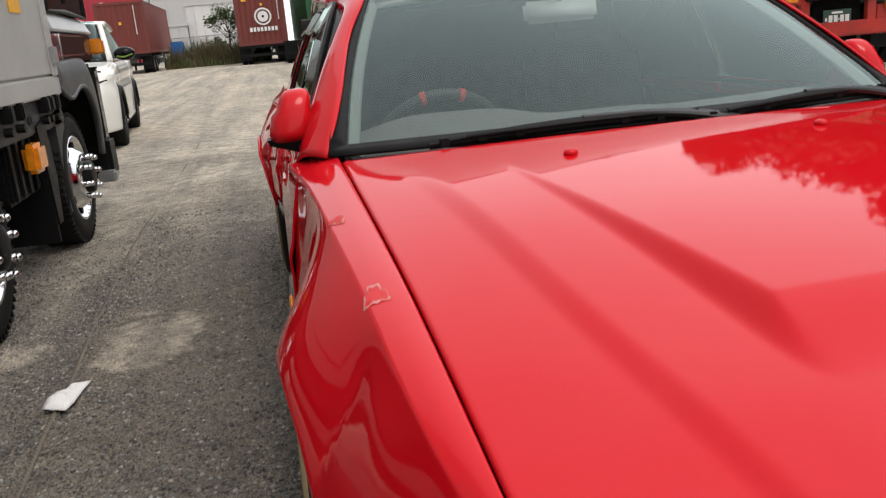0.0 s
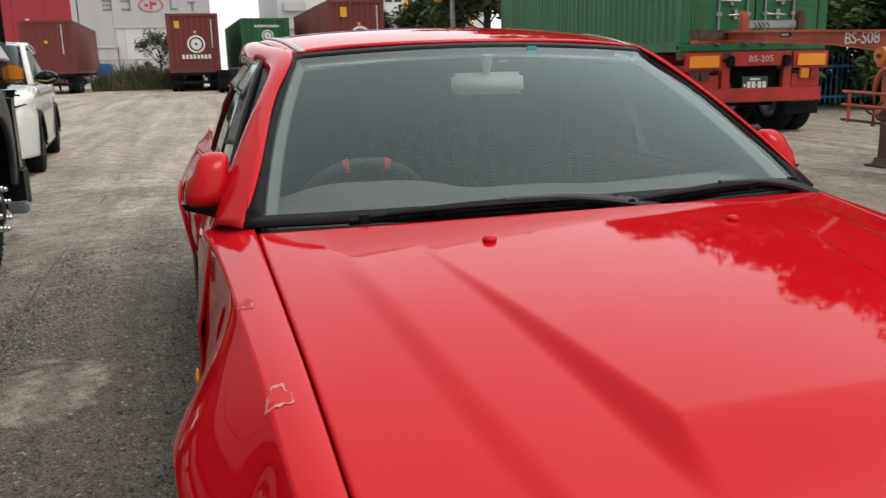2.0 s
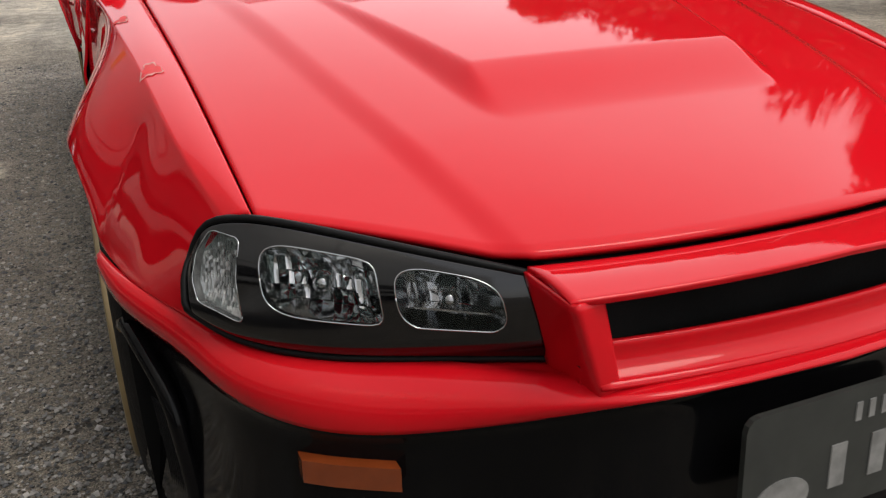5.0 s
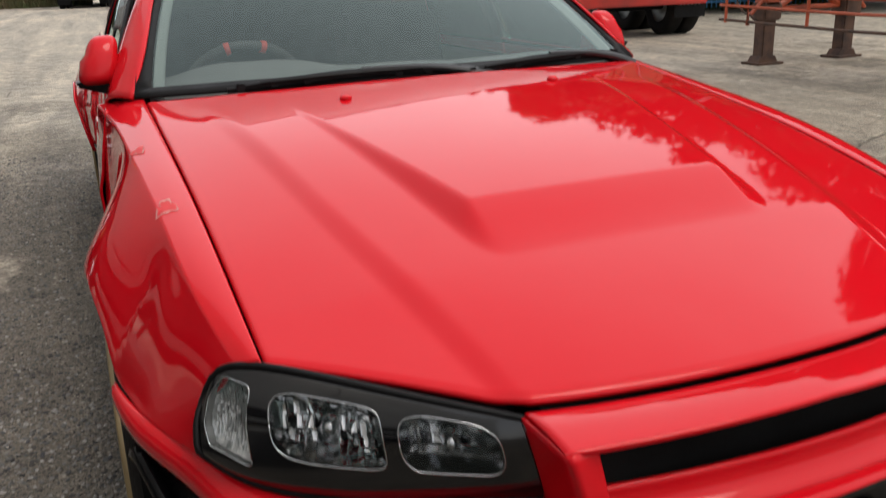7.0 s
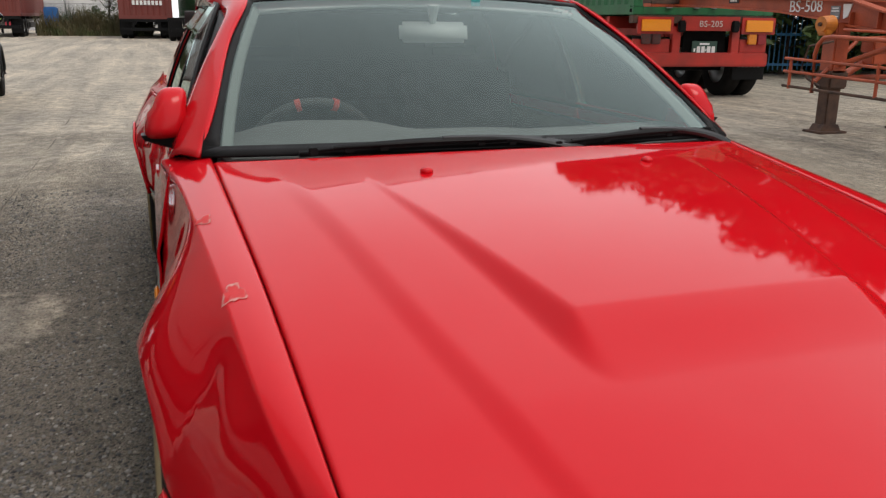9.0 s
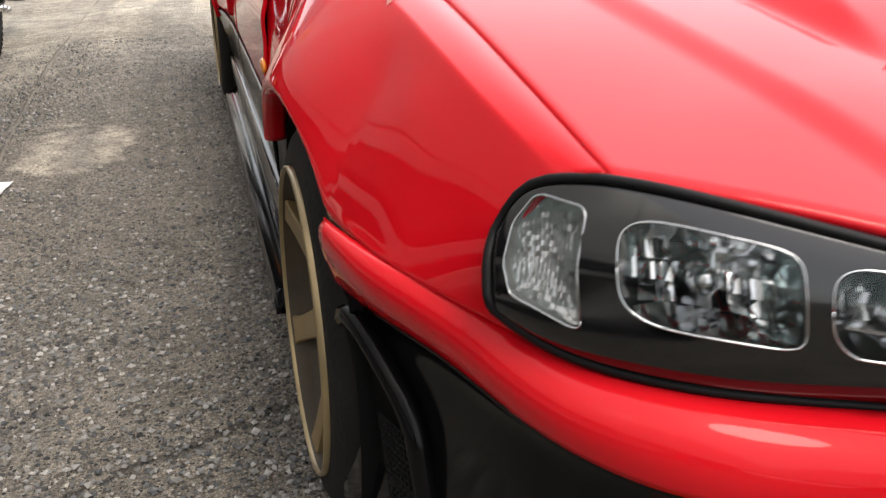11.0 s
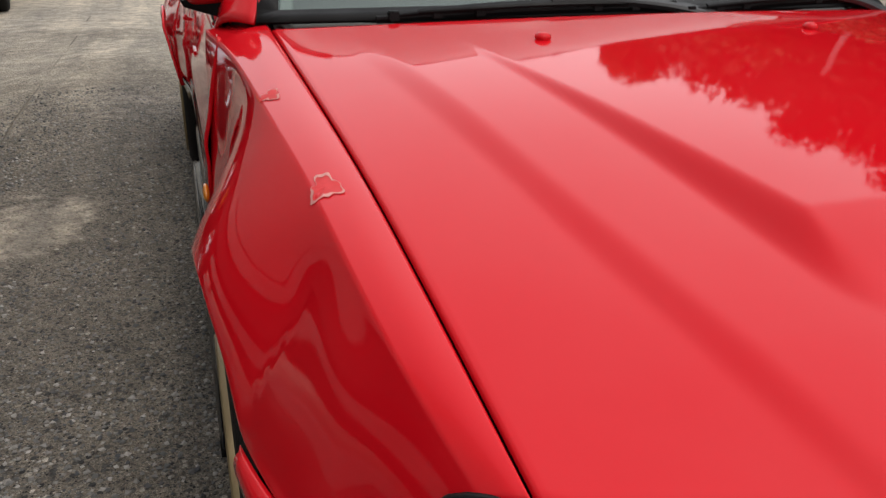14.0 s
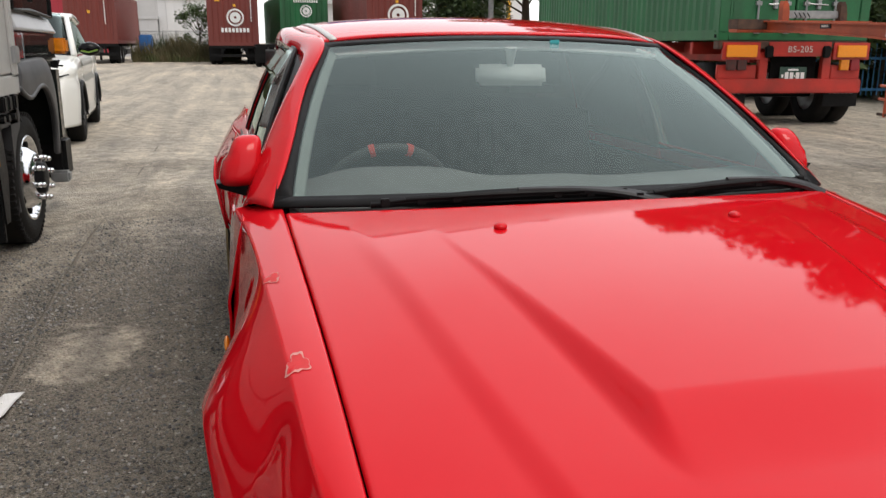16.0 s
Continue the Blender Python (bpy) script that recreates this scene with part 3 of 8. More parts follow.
def bonnet_bump(x, y):
    """The raised panel in the middle: it rises out of the rear and ends in a slope to the front."""
    x = abs(x)
    top = 0.245 + (0.36 - 0.245) * (y - 0.575) / 0.50
    foot = 0.262 + (0.362 - 0.262) * (y - 0.45) / 0.625
    side = clamp((foot + 0.012 - x) / max(foot + 0.012 - top, 0.012))
    front = clamp((y - 0.445) / 0.135)
    r = clamp((1.30 - y) / 0.72)
    rise = (r * r / 0.9 if r < 0.45 else r - 0.225) / 0.775
    a = clamp(1 - ((1 - side) ** 3.5 + (1 - front) ** 3.5) ** (1 / 3.5))
    a = 0.75 * a ** 1.7 * (1.7 - 0.7 * a) + 0.25 * a * a * (3 - 2 * a)
    return 0.029 * rise * a


def bonnet_z(x, y):
    ax = abs(x)
    cx, gx = crease_x(y), gap_x(y)
    crown = 0.010 / 0.36 + 0.19 * clamp((0.45 - y) / 0.32) ** 1.5
    zc = mid_z(y) - crown * x ** 2
    at_crease = mid_z(y) - crown * cx ** 2
    low = at_crease - 0.009 * clamp((1.5 - y) / 0.4)
    ze = edge_z(y)
    if ax <= cx:
        z = zc
    else:
        t = clamp((ax - cx) / max(gx - cx, 0.02))
        z = low + (ze - low) * (t * 0.75 + 0.25 * t * t)
        fillet = clamp((ax - cx) / 0.045)
        z += (at_crease - low) * (1 - fillet * fillet * (3 - 2 * fillet))
    # towards the windscreen the creases fade into one even crown
    even = mid_z(y) - (mid_z(y) - ze) * min(ax / gx, 1.0) ** 2
    k = step(0.85, 1.46, y)
    return z + (even - z) * k + bonnet_bump(x, y)


def bonnet(u, v):
    s = 2 * u - 1
    xf, xr = s * 0.6268, s * 0.6728
    a = abs(xf)
    yf = 0.137 + 0.048 * (a / 0.345) ** 2 if a < 0.345 else 0.185 + 0.175 * ((a - 0.345) / 0.277)
    yr = 1.36 + 0.112 * (xr / 0.668) ** 2
    x, y = xf + (xr - xf) * v, yf + (yr - yf) * v
    roll = 0.004 * (1 - clamp(v / 0.010)) + 0.0025 * (1 - clamp((1 - abs(s)) / 0.010)) + 0.006 * clamp((v - 0.985) / 0.015)
    return (x, y, bonnet_z(x, y) - roll)


surface("bonnet", bonnet, 200, 200, RED, car, "red bonnet with a raised centre panel and creases", thick=0.012)

arch_z = lambda y, yc, zc, r: zc + math.sqrt(max(r * r - (y - yc) ** 2, 0.0))
rid_x = spline((0.36, 0.50, 0.80, 1.15, 1.40, 1.645), (0.652, 0.680, 0.708, 0.733, 0.752, 0.781))
rid_z = spline((0.36, 0.50, 0.80, 1.15, 1.40, 1.645), (0.700, 0.744, 0.816, 0.860, 0.880, 0.893))
lip_x = spline((0.40, 0.55, 0.70, 0.95, 1.15, 1.30, 1.50, 1.65), (0.709, 0.782, 0.815, 0.845, 0.850, 0.838, 0.805, 0.800))
mid_x = spline((0.40, 0.55, 0.70, 0.95, 1.15, 1.30, 1.50, 1.65), (0.698, 0.742, 0.772, 0.800, 0.799, 0.782, 0.792, 0.800))
front_y = spline((0.0, 0.15, 0.3, 0.6, 0.85, 1.0), (0.366, 0.374, 0.390, 0.410, 0.400, 0.388))
rear_y = spline((0.0, 0.28, 0.45, 0.7, 1.0), (1.492, 1.645, 1.60, 1.53, 1.50))


def lip_z(y):
    if y < 0.70:
        return 0.566 + 0.008 * clamp((y - 0.4) / 0.3)
    a = arch_z(y, 0.955, 0.312, 0.362)
    return max(a, 0.53) if y > 0.955 else max(a, 0.577)


def wing(side):
    def f(u, v):
        y = front_y(u) + (rear_y(u) - front_y(u)) * v
        p0 = (gap_x(min(y, 1.5)) + 0.0022, edge_z(min(y, 1.5)) + 0.001 - 0.01 * clamp((y - 1.5) / 0.15))
        p1, p3 = (rid_x(y), rid_z(y)), (lip_x(y), lip_z(y))
        p2 = (mid_x(y), p1[1] * 0.46 + p3[1] * 0.54)
        if u < 0.28:
            t = u / 0.28
            x, z = p0[0] + (p1[0] - p0[0]) * t, p0[1] + (p1[1] - p0[1]) * t + 0.004 * math.sin(math.pi * t)
            z -= 0.0025 * (1 - clamp(t / 0.06))
        else:
            t = (u - 0.28) / 0.72
            a, b, c = 2 * (t - 0.5) * (t - 1), 4 * t * (1 - t), 2 * t * (t - 0.5)
            x, z = p1[0] * a + p2[0] * b + p3[0] * c, p1[1] * a + p2[1] * b + p3[1] * c
            x -= (0.006 + 0.006 * clamp((0.70 - y) / 0.1)) * clamp((t - 0.94) / 0.06)
        x += 0.0016 * noise.noise((y * 7.0, z * 11.0, 4.0)) * step(0.35, 0.6, u)
        # the skin twists where the flare meets the nose
        x += (0.055 * math.exp(-((y - 0.605) / 0.052) ** 2) - 0.036 * math.exp(-((y - 0.725) / 0.050) ** 2)) * (z - 0.66) * step(0.30, 0.5, u) * (1 - step(0.9, 1.0, u))
        return (side * x, y, z)
    return f


for side in (-1, 1):
    surface("front_wing", wing(side), 72, 150, RED, car, "red widened front wing", thick=0.006, flip=side < 0)


# chipped paint on the driver's wing: ragged rings of pale filler
def chip(cy, cx, size, seed):
    rng = random.Random(seed)
    f = wing(-1)
    verts, faces = [], []

    def on(px, py):
        u = 0.28 * (px - gap_x(py) - 0.0035) / (rid_x(py) - gap_x(py) - 0.0035)
        u = min(max(u, 0.02), 0.5)
        v = (py - front_y(u)) / (rear_y(u) - front_y(u))
        p = Vector(f(u, v))
        return p + Vector((-0.0006, 0, 0.0014))
    n = 34
    for k in range(n):
        a = k * math.tau / n
        r = size * (1 + 0.22 * math.sin(3 * a + seed) + 0.12 * math.sin(7 * a + 2 * seed) + 0.14 * (rng.random() - 0.5))
        w = size * max(0.03, 0.15 + 0.45 * noise.noise((1.3 * math.cos(a), 1.3 * math.sin(a), seed * 1.7)) + 0.14 * (rng.random() - 0.5))
        for rr in (r, max(r - w, 0.2 * size)):
            verts.append(on(cx + 0.95 * rr * math.cos(a), cy + 1.5 * rr * math.sin(a)))
    for k in range(n):
        a, b = 2 * k, 2 * ((k + 1) % n)
        faces.append((a, b, b + 1, a + 1))
    mark = raw("paint_chip", verts, faces, SCUFF, car, "ragged chipped paint mark", smooth=False)
    inner_ring = [Vector(v) - Vector((0, 0, 0.0005)) for v in verts[1::2]]
    raw("bare_coat", inner_ring + [on(cx, cy) - Vector((0, 0, 0.0005))], [(k, (k + 1) % n, n) for k in range(n)], BARE_COAT, mark, smooth=False)


chip(0.805, 0.694, 0.017, 3)
chip(1.118, 0.716, 0.014, 8)

# dark gaps and hollow parts behind the panels
bm = bmesh.new()
box(bm, -0.55, 0.55, 0.48, 1.50, 0.20, 0.655, 0.02)
box(bm, -0.30, 0.30, 0.27, 0.50, 0.20, 0.60, 0.02)
box(bm, -0.64, 0.64, 1.1, 1.56, 0.30, 0.82, 0.02)
part("engine_bay", bm, BLACK_MATT, car)
for side in (-1, 1):
    surface("wing_gap", lambda u, v, s=side: (s * (gap_x(0.36 + 1.14 * v) - 0.012 + 0.03 * u), 0.36 + 1.14 * v, edge_z(0.36 + 1.14 * v) - 0.022), 2, 40, BLACK_MATT, car, flip=side < 0)
    bm = bmesh.new()
    lathe(bm, [(side * 0.60, 0.355), (side * 0.80, 0.357)], 40, math.radians(-35), math.radians(215))
    for v in bm.verts:
        v.co += Vector((0, 0.955, 0.312))
    part("wheel_arch_liner", bm, BLACK_MATT, car, smooth=True)


# ---- nose: grille, bumper, headlamps ----
ST = (0, 1, 2, 3, 4, 5, 6, 7, 8)
def along(rows):
    fs = [spline(ST, [r[k] for r in rows]) for k in range(3)]
    return lambda w: tuple(f(w * 8) for f in fs)


bt = along([(0, .045, .556), (.20, .058, .555), (.31, .105, .551), (.47, .230, .546), (.575, .283, .548), (.655, .352, .556), (.715, .440, .574), (.780, .560, .579), (.815, .694, .575)])
bc = along([(0, .026, .548), (.20, .038, .548), (.335, .086, .538), (.485, .188, .523), (.600, .252, .525), (.682, .330, .531), (.737, .430, .543), (.796, .555, .550), (.824, .690, .553)])
bb = along([(0, .038, .536), (.20, .051, .537), (.335, .096, .517), (.488, .180, .482), (.606, .250, .477), (.686, .338, .492), (.732, .454, .502), (.778, .580, .500), (.806, .690, .493)])


def bumper_band(side):
    def f(u, v):
        a, b, c = bt(u), bc(u), bb(u)
        k0, k1, k2 = (1 - v) ** 2, 2 * v * (1 - v), v * v
        # the middle point is lifted so that the skin passes near it
        m = tuple(2 * q - 0.5 * (p + r) for p, q, r in zip(a, b, c))
        p = [k0 * p0 + k1 * p1 + k2 * p2 for p0, p1, p2 in zip(a, m, c)]
        return (side * p[0], p[1] + 0.012 * clamp((0.05 - v) / 0.05), p[2])
    return f


bm_v, bm_f = sheet(lambda u, v: bumper_band(1 if u > 0.5 else -1)(abs(2 * u - 1), v), 160, 16)
raw("bumper", bm_v, bm_f, RED, car, "red upper front bumper band", thick=0.008, offset=1.0)


def lower_bumper(u, v):
    side = 1 if u > 0.5 else -1
    w = abs(2 * u - 1)
    p = bb(w)
    inset = 0.012 * clamp(v / 0.06)
    y = p[1] + inset * 0.8 - 0.03 * step(0.4, 0.95, v) * (1 - w * 0.7)
    return (side * (p[0] - inset * w + 0.015 * w * step(0.3, 1.0, v)), y, p[2] + 0.002 - v * (p[2] - 0.17))


surface("lower_bumper", lower_bumper, 120, 24, BLACK_GLOSS, car, "glossy black lower front bumper", thick=0.01, offset=1.0)

# corner ducts with mesh, and amber side markers in the bumper
for side in (-1, 1):
    rim_w = spline((0.17, 0.28, 0.36, 0.42, 0.452), (0.780, 0.785, 0.803, 0.838, 0.890))
    duct = [(rim_w(z), z) for z in np.linspace(0.17, 0.452, 16)] + [(0.925, 0.464), (0.955, 0.466), (0.975, 0.458)]
    bm = bmesh.new()
    pipe(bm, [(side * (bb(w)[0] - 0.002), bb(w)[1] + 0.002, z) for w, z in duct], 0.015, 8)
    part("duct_rim", bm, BLACK_GLOSS, car, "glossy black duct rim", smooth=True)
    def duct_back(u, v, s=side):
        z = 0.18 + 0.27 * v
        a = rim_w(z)
        p = bb(a + (0.985 - a) * u)
        return (s * (p[0] - 0.004), p[1] + 0.006, z)
    surface("duct_recess", duct_back, 12, 12, BLACK_MATT, car, thick=0.002, flip=side < 0)
    bm = bmesh.new()
    for k in range(22):
        z = 0.19 + k * 0.0085
        pts = [(side * (bb(rim_w(z) + d)[0] - 0.001), bb(rim_w(z) + d)[1], z) for d in (0.012, 0.04, 0.075)]
        pipe(bm, pts, 0.0016, 4)
    for d in np.linspace(0.014, 0.075, 9):
        pipe(bm, [(side * bb(rim_w(z) + d)[0], bb(rim_w(z) + d)[1], z) for z in (0.19, 0.28, 0.37)], 0.0014, 4)
    part("mesh_insert", bm, BLACK_TRIM, car)
    bm = bmesh.new()
    pts = []
    for w in (0.40, 0.44, 0.48, 0.52):
        p = bb(w)
        pts.append((side * p[0], p[1] - 0.006))
    for a, b in zip(pts, pts[1:]):
        vs = [bm.verts.new((q[0], q[1] + d, z)) for z in (0.398, 0.432) for q in (a, b) for d in (0.0, 0.02)]
        bmesh.ops.convex_hull(bm, input=vs)
    part("marker_lamp", bm, SMOKED_AMBER, car, "amber marker lamp in the bumper")

# grille: red bar, black slot, sloping red panel
def bar(u, v):
    x = (2 * u - 1) * 0.355
    a = abs(x) / 0.355
    y0 = 0.130 + 0.047 * (abs(x) / 0.345) ** 2
    y1 = 0.045 + 0.038 * a * a
    z0, z1 = bonnet_z(x * 0.97, y0) - 0.010, 0.680 - 0.010 * a
    if v < 0.8:
        t = v / 0.8
        return (x, y0 + (y1 - y0) * t, z0 + (z1 - z0) * t + 0.004 * math.sin(math.pi * t))
    t = (v - 0.8) / 0.2
    return (x, y1 + 0.008 * t * t, z1 - 0.012 * t)


surface("grille_bar", bar, 60, 20, RED, car, thick=0.006, flip=True)
bm = bmesh.new()
box(bm, -0.33, 0.33, 0.10, 0.26, 0.575, 0.668)
part("grille_slot", bm, BLACK_MATT, car, "black grille opening")


def chin(u, v):
    x = (2 * u - 1) * 0.315
    a = (abs(x) / 0.315) ** 2
    return (x, 0.066 - 0.022 * v + 0.012 * math.sin(math.pi * v) + 0.03 * a, 0.603 - 0.045 * v - 0.006 * math.sin(math.pi * v))


surface("grille_panel", chin, 40, 8, RED, car, thick=0.006, flip=True)
for side in (-1, 1):
    def cheek(u, v, s=side):
        a = lerp((0.352, 0.176, 0.655), (0.350, 0.088, 0.662), u) if u < 0.5 else lerp((0.351, 0.132, 0.6585), (0.314, 0.104, 0.655), (u - 0.5) * 2)
        if u < 0.5:
            a = lerp((0.354, 0.180, 0.667), (0.351, 0.082, 0.668), u * 2)
        else:
            a = lerp((0.351, 0.082, 0.668), (0.312, 0.096, 0.664), u * 2 - 1)
        b = lerp((0.322, 0.170, 0.525), (0.305, 0.085, 0.528), u * 2) if u < 0.5 else lerp((0.305, 0.085, 0.528), (0.285, 0.080, 0.532), u * 2 - 1)
        p = lerp(a, b, v)
        return (s * p[0], p[1], p[2])
    surface("grille_cheek", cheek, 24, 12, RED, car, thick=0.006, flip=side > 0)
    bm = bmesh.new()
    box(bm, min(side * 0.292, side * 0.325), max(side * 0.292, side * 0.325), 0.095, 0.168, 0.50, 0.575, 0.01)
    part("cheek_filler", bm, RED, car)

bm = bmesh.new()
prism(bm, [(sx * 0.147 + 0.018 * math.cos(a), sz * 0.0645 + 0.018 * math.sin(a)) for sx, sz, a0 in ((1, 1, 0), (-1, 1, 90), (-1, -1, 180), (1, -1, 270)) for a in [radians(a0 + d) for d in (0, 30, 60, 90)]], 1, -0.004, 0.004)
plate = part("number_plate", bm, PLATE_GREY, car, "dark grey weathered number plate with pale bars")
plate.matrix_local = pose(0.0, 0.006, 0.432, -4, 0, 0)
WORN = mat("worn_plate_paint", (0.22, 0.22, 0.21), 0.6, var=0.4, scale=40)
for x, z, h in ((0.005, 0.050, 0.026), (0.026, 0.050, 0.026), (0.047, 0.050, 0.026), (0.068, 0.050, 0.026), (-0.020, -0.018, 0.062), (0.045, -0.018, 0.062), (0.105, -0.018, 0.062)):
    w = h * 0.42
    bm = bmesh.new()
    box(bm, x - w / 2, x + w / 2, -0.0055, -0.0035, z - h / 2, z + h / 2, 0.0008)
    part("plate_bar", bm, WORN, plate)
bm = bmesh.new()
prism(bm, [(-0.105 + 0.042 * math.cos(a), -0.040 + 0.028 * math.sin(a)) for a in np.linspace(0, math.tau, 25)[:-1]], 1, -0.0055, -0.0035)
part("oval_sticker", bm, WORN, plate, "pale oval sticker")


# headlamps
HU = (0.0, 0.35, 0.6, 0.8, 1.0)
TU = (0.0, 0.35, 0.7, 0.82, 0.92, 1.0)
def curve3(us, pts):
    fs = [spline(us, [p[k] for p in pts]) for k in range(3)]
    return lambda u: tuple(f(u) for f in fs)


lamp_low = curve3(HU, [(.323, .170, .548), (.480, .242, .548), (.582, .289, .552), (.662, .345, .563), (.712, .392, .590)])
lamp_top = curve3(TU, [(.351, .181, .662), (.492, .261, .693), (.624, .356, .714), (.654, .385, .710), (.684, .413, .692), (.703, .424, .652)])


def lamp_point(side, u, v, depth=0.0):
    p = lerp(lamp_low(u), lamp_top(u), v)
    out = Vector((0.30 + 0.55 * u ** 3, -0.85 + 0.35 * u ** 3, 0.25)).normalized()
    k = 0.022 * (1 - abs(2 * v - 1) ** (2.0 if v > 0.5 else 6.0)) * (1 - 0.5 * (2 * u - 1) ** 4) - depth
    return (side * (p[0] + out.x * k), p[1] + out.y * k, p[2] + out.z * k)


def lamp_patch(name, side, u0, u1, v0, v1, depth_fn, nu, nv, material, parent, label="", smooth=True, round_=0.0):
    def f(a, b):
        # squared-circle mapping rounds the outline
        if round_:
            p, q = 2 * a - 1, 2 * b - 1
            x, y = p * math.sqrt(1 - q * q * round_ / 2), q * math.sqrt(1 - p * p * round_ / 2)
            a, b = (x + 1) / 2, (y + 1) / 2
        return lamp_point(side, u0 + (u1 - u0) * a, v0 + (v1 - v0) * b, depth_fn(a, b))
    v, fc = sheet(f, nu, nv)
    if side > 0:
        fc = [tuple(reversed(q)) for q in fc]
    return raw(name, v, fc, material, parent, label, smooth)


def low_at(x):
    """The point of the lamp's lower edge at a given x."""
    a, b = 0.0, 1.0
    for _ in range(30):
        c = (a + b) / 2
        a, b = (c, b) if lamp_low(c)[0] < x else (a, c)
    return lamp_low((a + b) / 2)


def rounded(u0, u1, v0, v1, power, n=56, floor=-1.0):
    """A closed outline in the lamp's own directions; power(angle) squares it off."""
    pts = []
    for k in range(n):
        a = k * math.tau / n
        c, d = math.cos(a), math.sin(a)
        r = (abs(c) ** power(c, d) + abs(d) ** power(c, d)) ** (-1 / power(c, d))
        pts.append(((u0 + u1) / 2 + (u1 - u0) / 2 * r * c, (v0 + v1) / 2 + (v1 - v0) / 2 * max(r * d, floor)))
    return pts


def smooth_loop(corners, n=6):
    """A closed loop of short straight runs with cut corners."""
    pts, m = [], len(corners)
    for k in range(m):
        p, c, q = corners[k - 1], corners[k], corners[(k + 1) % m]
        a, b = lerp(c, p, 0.18), lerp(c, q, 0.18)
        for i in range(n):
            t = i / (n - 1)
            pts.append(lerp(lerp(a, c, t), lerp(c, b, t), t))
    return pts


def in_outline(o, u, v):
    inside = False
    for (a, b), (c, d) in zip(o, o[1:] + o[:1]):
        if (b > v) != (d > v) and u < (c - a) * (v - b) / (d - b) + a:
            inside = not inside
    return inside


def outline_reach(o, cu, cv, u, v):
    """How far out a point lies: 0 in the middle, 1 on the outline."""
    du, dv = u - cu, v - cv
    if abs(du) + abs(dv) < 1e-9:
        return 0.0
    for (a, b), (c, d) in zip(o, o[1:] + o[:1]):
        a, b, c, d = a - cu, b - cv, c - cu, d - cv
        den = du * (d - b) - dv * (c - a)
        if abs(den) < 1e-12:
            continue
        t = (a * (d - b) - b * (c - a)) / den
        w = (a * dv - b * du) / den
        if t > 0 and -1e-6 <= w <= 1 + 1e-6:
            return 1 / t
    return 1.0


LAMP_HOLES = {
    "high_beam": rounded(0.395, 0.70, 0.31, 0.84, lambda c, d: 3.6 if c > 0 else 8.0),
    "low_beam": rounded(0.09, 0.355, 0.29, 0.85, lambda c, d: 3.2, floor=-0.90),
    "indicator": smooth_loop([(0.765, 0.19), (0.925, 0.26), (0.945, 0.50), (0.925, 0.78), (0.880, 0.92), (0.765, 0.84), (0.778, 0.52)]),
}

